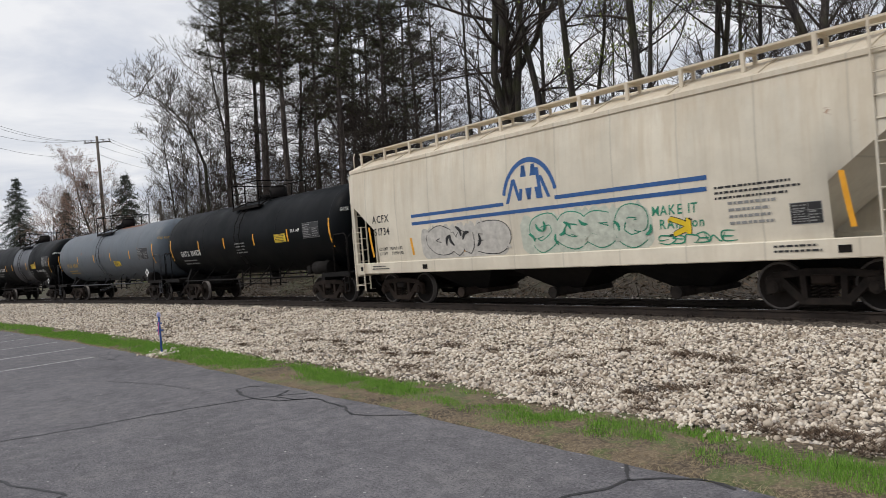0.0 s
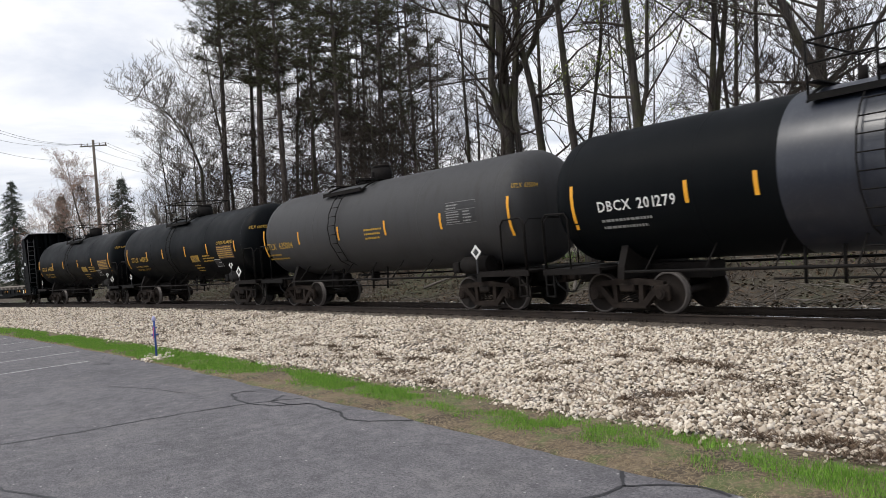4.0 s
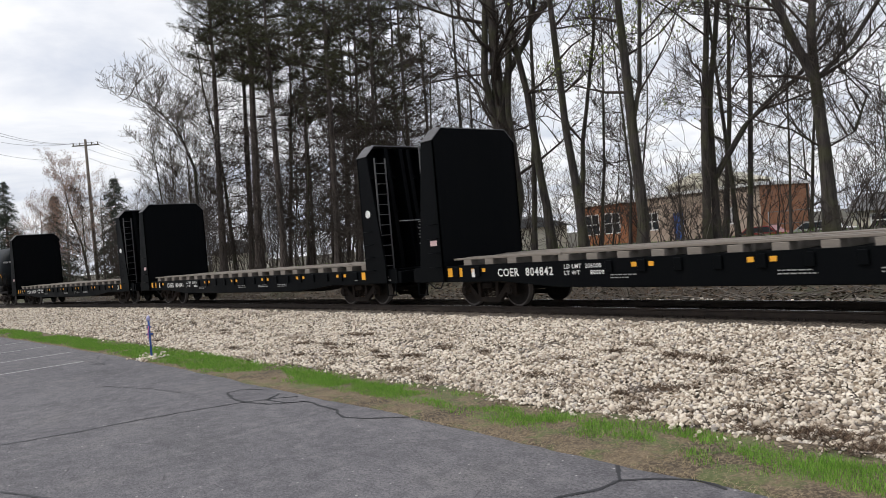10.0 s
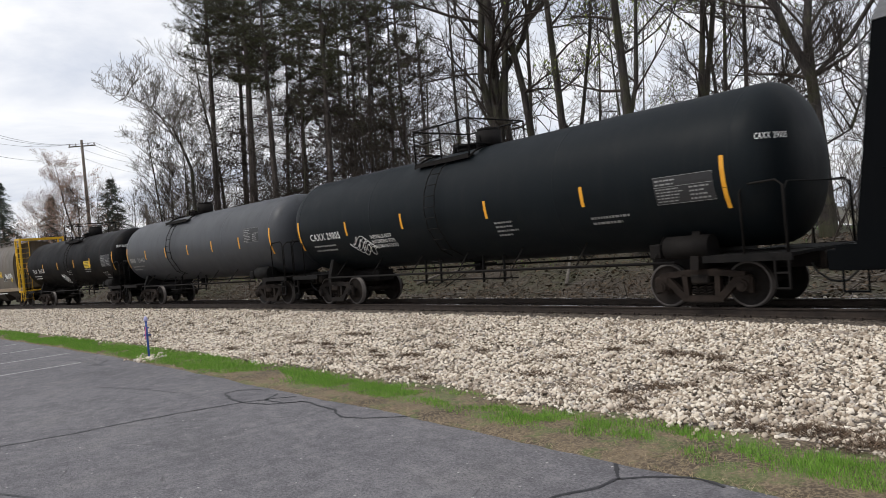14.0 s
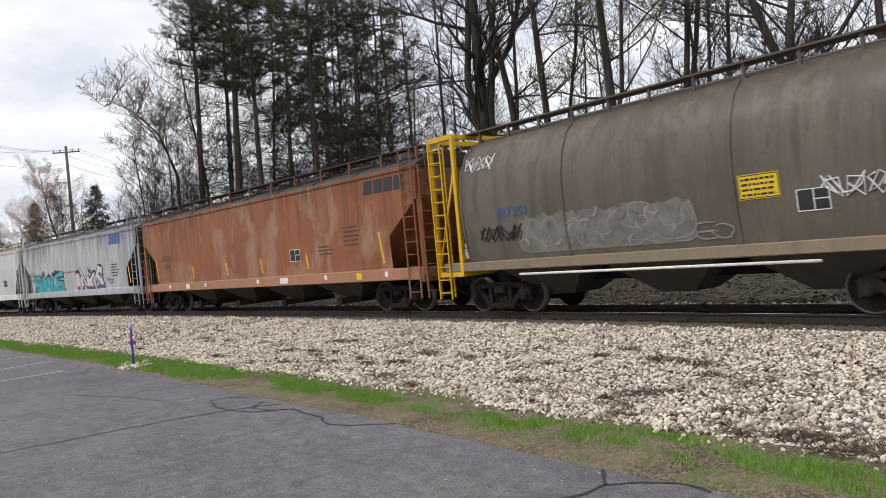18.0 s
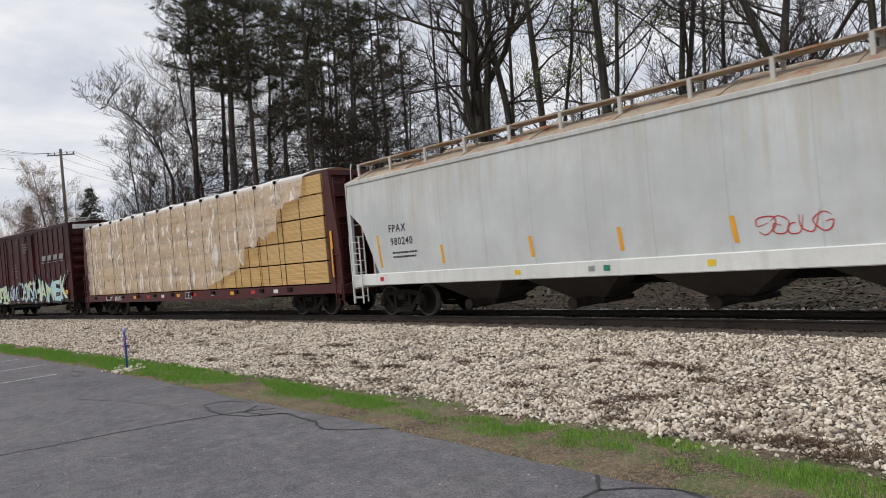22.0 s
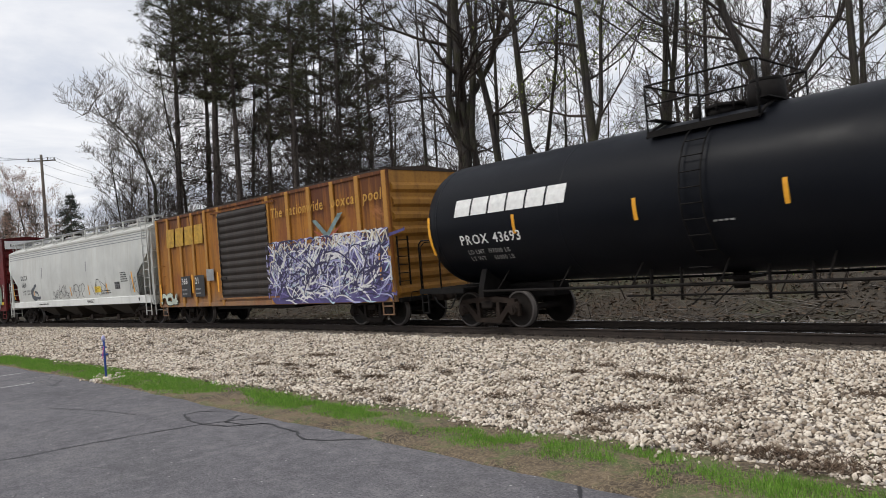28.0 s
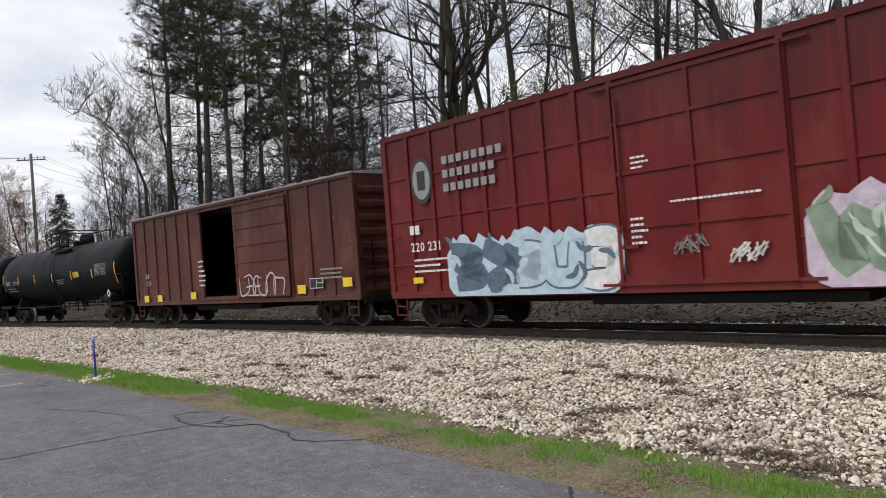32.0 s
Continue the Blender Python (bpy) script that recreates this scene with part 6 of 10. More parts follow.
def grab(parent, x0, x1, y, z, mat, out=-0.07):
    return part("grab_iron", Shape().tube([(x0, y, z), (x0, y + out, z), (x1, y + out, z), (x1, y, z)], 0.011, 5), mat, parent)


CONSIST = []


def freight_car(name, label, category, s_front, s_rear, group="freight cars in the train"):
    t = thing(name, label, category, group)
    CONSIST.append((t, (s_front + s_rear) / 2))
    return t, s_front - s_rear


# ---- tank cars ----
def tank_car(label, s_front, s_rear, mat, top=4.2, r=1.53, lid=0.0, strips=(), bands=(), cage=True, under=None, rail=None):
    car, L = freight_car("tank_car", label, "tank car", s_front, s_rear)
    cz, h = top - r, L / 2 - 0.42
    prof = [(-h + 0.0, 0.001)]
    dep = 0.78
    for k in range(1, 10):
        a = k / 9 * math.pi / 2
        prof.append((-h + dep * (1 - math.cos(a) ** 0.78), r * math.sin(a) ** 0.78))
    for k in range(1, 12):
        prof.append((-h + dep + (2 * h - 2 * dep) * k / 12, r))
    prof += [(-x, q) for x, q in prof[:10][::-1]]
    part("tank", Shape().lathe_x(prof, 0, cz, 48), mat, car)
    surf = lambda z: -math.sqrt(max(0.01, r * r - (z - cz) ** 2))
    for x in (-h + dep + 0.05, h - dep - 0.05, -h * 0.42, h * 0.42):
        part("weld_band", Shape().lathe_x([(x - 0.03, r), (x - 0.02, r + 0.003), (x + 0.02, r + 0.003), (x + 0.03, r)], 0, cz, 48), mat, car)
    dk = under or M_UNDER
    rl = rail or M_UNDER
    tx = L / 2 - 2.35
    for sg in (-1, 1):
        truck(car, sg * tx)
        # bolster saddle and stub sill
        sd = Shape().prism([(-1.25, 0.8), (1.25, 0.8), (1.22, 1.06), (0.66 * r, cz - r * 0.74), (-0.66 * r, cz - r * 0.74), (-1.22, 1.06)], 0, sg * tx - 0.09, sg * tx + 0.09)
        sd.box(min(sg * (tx - 1.6), sg * (L / 2 - 0.35)), max(sg * (tx - 1.6), sg * (L / 2 - 0.35)), -0.3, 0.3, 0.72, 1.08, 0.02)
        part("bolster_saddle", sd, dk, car)
        coupler(car, sg * (L / 2), sg, sg * (L / 2 - 0.5))
        x0, x1 = sorted((sg * (L / 2 - 0.28), sg * (tx + 0.35)))
        pf = Shape().box(x0, x1, -1.5, 1.5, 1.02, 1.07)
        pf.box(x0, x1, -1.52, -1.46, 0.94, 1.08)
        pf.box(x0, x1, 1.46, 1.52, 0.94, 1.08)
        part("end_platform", pf, dk, car)
        xe, xi = sg * (L / 2 - 0.35), sg * (tx + 1.2)
        for y in (-1.5, 1.5):
            rail_loop(car, [(xi, y, 1.05), (xi, y, 2.22), (xi + sg * 0.1, y, 2.36), (xe - sg * 0.12, y, 2.38), (xe, y, 2.28), (xe, y, 1.05)], rl, 0.022)
        rail_loop(car, [(xe, -1.45, 1.05), (xe, -1.45, 2.2), (xe, -1.3, 2.34), (xe, 1.3, 2.34), (xe, 1.45, 2.2), (xe, 1.45, 1.05)], rl, 0.016)
        st = Shape()
        for zz in (0.42, 0.7):
            st.box(xe - 0.25 if sg > 0 else xe, xe if sg > 0 else xe + 0.25, -1.52, -1.44, zz, zz + 0.03)
        for dx in (0.0, -sg * 0.25):
            st.box(xe + dx - 0.015, xe + dx + 0.015, -1.52, -1.47, 0.42, 1.02)
        part("sill_step", st, rl, car)
    # long pipe rail and hangers low on both sides
    for y in (-1.46, 1.46):
        sh = Shape().cyl((-tx + 0.3, y, 0.97), (tx - 0.3, y, 0.97), 0.03, 8)
        for k in range(7):
            x = -tx + 0.8 + (2 * tx - 1.6) * k / 6
            sh.cyl((x, y, 0.97), (x, y * 0.62, cz - r * 0.74), 0.018, 5)
        part("side_rail", sh, rl, car)
    # top platform, railing, manway and ladders
    w = 1.15
    pl = Shape()
    for y in (-1.02, 1.02):
        pl.box(lid - w, lid + w, y - 0.13, y + 0.13, top - 0.30, top - 0.275)
        pl.box(lid - w, lid + w, y + math.copysign(0.12, y) - 0.012, y + math.copysign(0.12, y) + 0.012, top - 0.36, top - 0.24)
    for x in (lid - w, lid + w):
        pl.box(x - 0.10, x + 0.10, -0.9, 0.9, top + 0.01, top + 0.035)
        pl.tube([(x, -1.15, top - 0.36), (x, -0.85, top - 0.16), (x, -0.4, top + 0.0), (x, 0.4, top + 0.0), (x, 0.85, top - 0.16), (x, 1.15, top - 0.36)], 0.03, 5)
    part("top_platform", pl, dk, car)
    if cage:
        zz = top + 0.70
        part("railing", Shape().tube([(lid - w, -1.1, zz), (lid + w, -1.1, zz), (lid + w, 1.1, zz), (lid - w, 1.1, zz), (lid - w, -1.1, zz)], 0.024, 5), dk, car)
        part("railing", Shape().tube([(lid - w, -1.1, zz - 0.4), (lid, -1.1, zz - 0.4)], 0.02, 5), dk, car)
        for x in (lid - w, lid, lid + w):
            for y in (-1.1, 1.1):
                part("railing_post", Shape().cyl((x, y, top - 0.36), (x, y, top + 0.70), 0.026, 5), dk, car)
    mw = Shape().cyl((lid, 0, top - 0.06), (lid, 0, top + 0.1), 0.36, 20).cyl((lid, 0, top + 0.1), (lid, 0, top + 0.17), 0.4, 20)
    for k in range(8):
        a = k * math.pi / 4
        mw.cyl((lid + 0.42 * math.cos(a), 0.42 * math.sin(a), top + 0.02), (lid + 0.42 * math.cos(a), 0.42 * math.sin(a), top + 0.22), 0.025, 6)
    mw.cyl((lid - 0.7, 0.1, top - 0.05), (lid - 0.7, 0.1, top + 0.28), 0.09, 12)
    mw.cyl((lid + 0.82, 0, top - 0.05), (lid + 0.82, 0, top + 0.42), 0.36, 14).cyl((lid + 0.82, 0, top + 0.42), (lid + 0.82, 0, top + 0.5), 0.31, 14)
    mw.box(lid + 0.78, lid + 0.86, -0.39, -0.35, top + 0.1, top + 0.3)
    part("manway", mw, dk, car, "bolted manway housing and valves")
    lad = Shape()
    for dx in (-0.22, 0.22):
        lad.tube([(lid + dx, -1.56, 0.6)] + [(lid + dx, surf(z) - 0.13, z) for z in (1.1, 1.6, 2.2, 2.7, 3.2, 3.6, 3.85)] + [(lid + dx, -1.0, top - 0.3)], 0.016, 5)
    for k in range(11):
        z = 0.7 + k * 0.3
        y = surf(z) - 0.13 if z > 1.4 else -1.56
        lad.cyl((lid - 0.22, y, z), (lid + 0.22, y, z), 0.013, 5)
    part("ladder", lad, rl, car)
    bt = Shape().cyl((lid, 0, cz - r + 0.05), (lid, 0, cz - r - 0.32), 0.16, 12).box(lid - 0.35, lid + 0.35, -0.35, 0.35, cz - r - 0.12, cz - r - 0.06)
    for dx in (-1.6, -0.9, 0.9, 1.7):
        bt.cyl((lid + dx, -0.7, cz - r + 0.2), (lid + dx, -0.75, 0.62), 0.035, 6)
    bt.cyl((lid - 2.2, -0.75, 0.72), (lid + 2.2, -0.75, 0.72), 0.022, 6)
    part("outlet_valve", bt, M_UNDER, car)
    br = Shape().cyl((h - 2.6, -1.05, 1.25), (h - 1.6, -1.05, 1.25), 0.24, 14)
    br.box(h - 2.9, h - 2.65, -1.3, -0.95, 1.05, 1.35, 0.02)
    part("brake_reservoir", br, dk, car)
    for x in strips:
        end = abs(x) > h - 1.3
        a, b = (1.95, 2.95) if end else (2.3, 2.75)
        panel(car, "reflective_strip", x - 0.045, a, 0.09, b - a, M_YEL, surf, "yellow reflective strip")
    for x0, x1, bm_ in bands:
        part("painted_band", Shape().lathe_x([(x0, r + 0.004), (x1, r + 0.004)], 0, cz, 48), bm_, car, "band of newer bluish-grey paint")
    return car, surf, h, L


def head_text(car, h, r, cz, rows, mat, dep=0.78):
    """Small print on the rounded head at the front end. rows: (text, z, letter height)."""
    sh = Shape()
    for text, z, size in rows:
        u, k = 0.0, size / 0.72
        for ch in text:
            if ch == " ":
                u += 0.45 * k
                continue
            vs, fs, adv = GLYPH[ch]
            out = []
            for a, b in vs:
                # walk round the head: angle grows from the straight side towards the axis
                g = (0.6 + u + a * k) / r
                zz = z + b * k - cz
                q = math.sqrt(max(0.01, 1 - (zz / r) ** 2))
                y = -r * math.cos(g) * q
                rho = min(0.999, math.hypot(y, zz) / r)
                out.append((h - dep + dep * (1 - rho ** 2.564) ** 0.39 + 0.012, y * 1.012, zz * 1.006 + cz))
            sh.add(out, fs)
            u += adv * k * 0.95
    return part("head_lettering", sh, mat, car, "small stencilled lettering on the tank head")


def tank_text(car, surf, h, num, x, z, size, mat, rows_mat, seed, prefix=4, code="", r=1.53, top=4.2, rows=()):
    if code:
        lettering(car, code, x, z, size, mat, surf, bold=0.95)
    else:
        marks(car, prefix, x, z, size, size * 0.78, mat, surf)
    lettering(car, num, x + prefix * size * 0.95 + size * 0.8, z, size, mat, surf, bold=0.92)
    for k, line in enumerate(rows):
        lettering(car, line, x + 0.3 + 0.06 * k, z - 0.28 - 0.17 * k, 0.085, rows_mat, surf)
    if not rows:
        bars(car, x + 0.05, z - 0.42, 1.6, 0.3, 2, rows_mat, surf, seed)
    if code:
        head_text(car, h, r, top - r, ((code + " " + num, 3.15, 0.12),), mat)


M_TBLUE = paint("tank_blue_grey_paint", (0.11, 0.13, 0.152), (0.065, 0.062, 0.06), 0.45, 0.5, rust=0.12, gloss=0.3)
M_TSLATE = paint("tank_slate_paint", (0.06, 0.063, 0.07), (0.03, 0.03, 0.03), 0.5, 0.5, gloss=0.25)
M_TDARK = paint("tank_faded_grey_paint", (0.05, 0.05, 0.052), (0.03, 0.027, 0.025), 0.5, 0.6, gloss=0.25)
M_TBAND = paint("tank_band_paint", (0.016, 0.020, 0.032), (0.05, 0.055, 0.065), 0.5, 0.36, gloss=0.6)
M_TCHAR = paint("tank_charcoal_paint", (0.0085, 0.0115, 0.0138), (0.022, 0.022, 0.022), 0.3, 0.5, gloss=0.09)
M_TBROWN = paint("tank_sooty_black_paint", (0.0035, 0.0036, 0.004), (0.020, 0.0125, 0.010), 0.6, 0.55, gloss=0.07)
M_TGLOSS = paint("tank_new_black_paint", (0.006, 0.007, 0.010), (0.02, 0.02, 0.02), 0.15, 0.42, streak=False, gloss=0.1)


def even(h, n=5):
    return [-h + 0.4 + (2 * h - 0.8) * k / n for k in range(n + 1)]


# black tank car
car, surf, h, L = tank_car("black tank car with white lettering and a top platform", 204.6, 187.9, M_BLACK, lid=0.3, strips=[-7.06, -3.8, -1.2, 1.5, 4.2, 7.06])
tank_text(car, surf, h, "204878", -6.0, 2.12, 0.25, M_WHT, M_PALE, 3, code="GATX")
caution(car, 3.2, 2.3, 0.85, 0.32, M_YEL2, surf)
data_panel(car, 5.3, 2.35, 1.1, 0.55, surf, 5)
bars(car, -0.2, 2.0, 1.0, 0.5, 4, M_PALE, surf, 4)
lettering(car, "FRA AIP", 4.45, 2.62, 0.13, M_WHT, surf, 0, 0.9)

# blue-grey tank car
car, surf, h, L = tank_car("blue-grey tank car with rust streaks along the top", 187.9, 171.0, M_TBLUE, lid=-0.2, strips=[-7.6, -4.0, -1.2, 1.45, 4.25, 7.3], under=M_UNDER, rail=M_TSLATE)
tank_text(car, surf, h, "41508", -6.2, 2.1, 0.25, M_GOLD, M_GOLD, 8, code="UTLX")
caution(car, 1.8, 1.95, 0.9, 0.3, M_YEL2, surf)
data_panel(car, 5.4, 2.2, 1.3, 0.6, surf, 9)
placard(car, 6.2, 1.5, 0.22, M_WHT, -1.42)
part("rust_stain", Shape().lathe_x([(1.0, 1.534), (2.3, 1.536), (4.2, 1.535)], 0, 2.67, 20, 1.0, math.radians(150), math.radians(205)), paint("top_rust", (0.2, 0.08, 0.035), rust=0.6, rough=0.85), car, "rust stain on the top")

# black tank car with a blue-grey band
car, surf, h, L = tank_car("black tank car with a blue-grey band round the middle", 171.0, 156.3, M_BLACK, lid=0.4, strips=[-6.0, -3.05, -1.6, 1.55, 3.45, 6.13], bands=((-1.2, 2.1, M_TBAND),))
tank_text(car, surf, h, "201279", -5.3, 2.3, 0.23, M_WHT, M_PALE, 11, code="DBCX")
caution(car, 2.6, 2.3, 0.75, 0.32, M_YEL2, surf)
data_panel(car, 4.75, 2.4, 1.2, 0.65, surf, 12)
lettering(car, "POLYMERIC MDI", 3.5, 2.05, 0.14, M_WHT, surf)
bars(car, 1.5, 1.75, 1.3, 0.45, 3, M_PALE, surf, 13)
consolidated(car, 4.6, 1.7, surf, 0.6, 0.34)
placard(car, 5.5, 1.4, 0.2, M_WHT, -1.42)

# faded grey tank car
car, surf, h, L = tank_car("faded grey tank car with yellow lettering", 156.3, 141.5, M_TDARK, lid=-1.5, strips=even(7.0, 5), cage=False)
tank_text(car, surf, h, "635004", -6.6, 2.2, 0.24, M_GOLD, M_GOLD, 15, code="UTLX")
data_panel(car, 4.2, 2.4, 1.2, 0.6, surf, 16)
bars(car, 0.2, 2.2, 1.2, 0.4, 3, M_GOLD, surf, 17)
placard(car, 5.2, 1.6, 0.2, M_WHT, -1.42)

# two black tank cars with yellow lettering and caged platforms
for sf, sr, num, seed in ((141.5, 126.0, "640925", 21), (126.0, 111.3, "649836", 31)):
    car, surf, h, L = tank_car("black tank car with yellow lettering and a caged platform", sf, sr, M_BLACK, lid=-0.6, strips=[-6.3, -3.6, -1.6, 1.0, 3.3, 5.9])
    tank_text(car, surf, h, num, -5.75, 2.25, 0.25, M_GOLD, M_GOLD, seed, code="UTLX", rows=("LD LMT 195900 LB 88850 KG", "LT WT   67100 LB 30450 KG"))
    caution(car, 1.5, 2.0, 0.8, 0.3, M_GOLD, surf)
    bars(car, 1.55, 1.55, 0.9, 0.35, 3, M_GOLD, surf, seed + 1)
    bars(car, 2.7, 1.95, 1.2, 0.35, 3, M_GOLD, surf, seed + 2)
    p = panel(car, "data_panel", 4.25, 2.05, 1.4, 0.55, M_FADE, surf, "stencil panel with yellow print")
    bars(p, 4.27, 2.07, 1.36, 0.51, 6, M_GOLD, surf, seed + 3, off=0.009, ragged=0.05)
    if num == "640925":
        lettering(car, "DIPHENYLAMINE", 4.3, 2.66, 0.14, M_GOLD, surf, bold=0.9)
    consolidated(car, 3.7, 1.72, surf, 0.6, 0.32)
    placard(car, 5.0, 1.75, 0.17, M_WHT, -1.28, "warning_diamond", "tilted white warning diamond")
    placard(car, 5.7, 1.45, 0.23, M_WHT, -1.3)
    placard(car, -6.3, 1.5, 0.18, M_WHT, -1.42)

# black tank car behind the flat cars
car, surf, h, L = tank_car("charcoal black tank car with small white scrawls", 21.9, 3.4, M_TCHAR, top=4.36, r=1.6, lid=-0.65, strips=[-8.1, -5.1, -2.15, 1.4, 4.5, 7.85], cage=True)
tank_text(car, surf, h, "29005", -7.4, 2.25, 0.23, M_WHT, M_PALE, 41, code="CAXX", r=1.6, top=4.36)
data_panel(car, 6.35, 2.15, 1.3, 0.55, surf, 42)
lettering(car, "INEDIBLE-NOT", -3.9, 2.12, 0.11, M_WHT, surf)
lettering(car, "INTENDED FOR", -3.9, 1.97, 0.11, M_WHT, surf)
lettering(car, "HUMAN FOOD", -3.8, 1.82, 0.11, M_WHT, surf)
sc = Shape()
rr = random.Random(5)
for k in range(5):
    z0 = 1.75 + 0.09 * k
    pts = [(-4.6 + 0.22 * math.cos(q * 0.45 + k) + q * 0.03 - 0.1 * k, 0, z0 + 0.13 * math.sin(q * 0.6 + k)) for q in range(26)]
    sc.tube([(x, surf(z) - 0.012, z) for x, _, z in pts], 0.009, 4)
part("scrawl", sc, M_WHT, car, "white painted scrawl")
bars(car, 1.6, 1.8, 0.75, 0.42, 4, M_PALE, surf, 44)
bars(car, 4.6, 1.85, 1.15, 0.24, 2, M_PALE, surf, 45)

# slate-grey tank car
car, surf, h, L = tank_car("slate-grey tank car with dull stripes", 3.4, -13.5, M_TSLATE, lid=-1.8, strips=even(7.7, 6), cage=False)
tank_text(car, surf, h, "210463", -7.0, 2.2, 0.22, M_PALE, M_PALE, 51)
data_panel(car, 5.3, 2.5, 1.2, 0.55, surf, 52)

# sooty black tank car
car, surf, h, L = tank_car("sooty black tank car with a brown top and white numbers", -13.5, -30.1, M_TBROWN, lid=0.4, strips=[-7.4, -4.16, -1.45, 1.36, 3.95, 7.2], cage=True)
tank_text(car, surf, h, "261350", -6.3, 2.2, 0.26, M_WHT, M_WHT, 61, code="TILX")
caution(car, 3.0, 2.2, 0.9, 0.42, M_YEL2, surf)
data_panel(car, 5.55, 2.2, 1.3, 0.62, surf, 62)
consolidated(car, 5.3, 1.55, surf, 0.7, 0.34)
bars(car, 0.0, 1.9, 1.0, 0.3, 3, M_PALE, surf, 63)
bars(car, 2.9, 1.95, 1.2, 0.25, 2, M_PALE, surf, 64)
sc = Shape()
for k in range(4):
    pts = [(-1.2 + 0.22 * math.cos(q * 0.5 + k * 2) + 0.025 * q, 0, 1.55 + 0.1 * k + 0.13 * math.sin(q * 0.65 + k)) for q in range(24)]
    sc.tube([(x, surf(z) - 0.012, z) for x, _, z in pts], 0.009, 4)
part("scrawl", sc, M_WHT, car, "white painted scrawl")

# glossy black tank car with large white letter shapes
car, surf, h, L = tank_car("glossy black tank car with a large white name panel", -165.9, -183.6, M_TGLOSS, top=4.3, r=1.6, lid=-0.3, strips=[-7.9, -4.9, -1.6, 1.4, 4.65, 7.7], cage=True)
marks(car, 6, -6.9, 2.86, 0.42, 0.6, M_WHT, surf, 0.1, 0.12, label="large white letter shapes")
lettering(car, "PROX", -6.8, 2.15, 0.24, M_WHT, surf)
lettering(car, "43693", -5.65, 2.15, 0.24, M_WHT, surf)
lettering(car, "LD LMT  197000 LB", -6.65, 1.9, 0.11, M_PALE, surf)
lettering(car, "LT WT     66000 LB", -6.65, 1.73, 0.11, M_PALE, surf)
data_panel(car, 5.7, 2.3, 1.35, 0.62, surf, 72)
consolidated(car, 5.3, 1.75, surf, 0.6, 0.3)
placard(car, 6.95, 1.45, 0.24, M_REDL, -1.32, label="red diamond hazard placard")
bars(car, 0.0, 2.1, 0.5, 0.08, 1, M_PALE, surf, 73)

# last black tank cars
for sf, sr, seed in ((-258.2, -275.4, 81), (-275.4, -292.0, 85)):
    car, surf, h, L = tank_car("black tank car with yellow strips and faint lettering", sf, sr, M_BLACK, lid=0.3, strips=even(8.0, 6))
    tank_text(car, surf, h, "205113", -7.2, 2.3, 0.24, M_PALE, M_PALE, seed)
    data_panel(car, 5.4, 2.4, 1.3, 0.55, surf, seed + 1)
    caution(car, 2.8, 2.4, 0.7, 0.28, M_YEL2, surf)
    bars(car, 0.6, 2.1, 1.2, 0.3, 3, M_PALE, surf, seed + 2)
    placard(car, 6.6, 1.5, 0.2, M_WHT, -1.42)


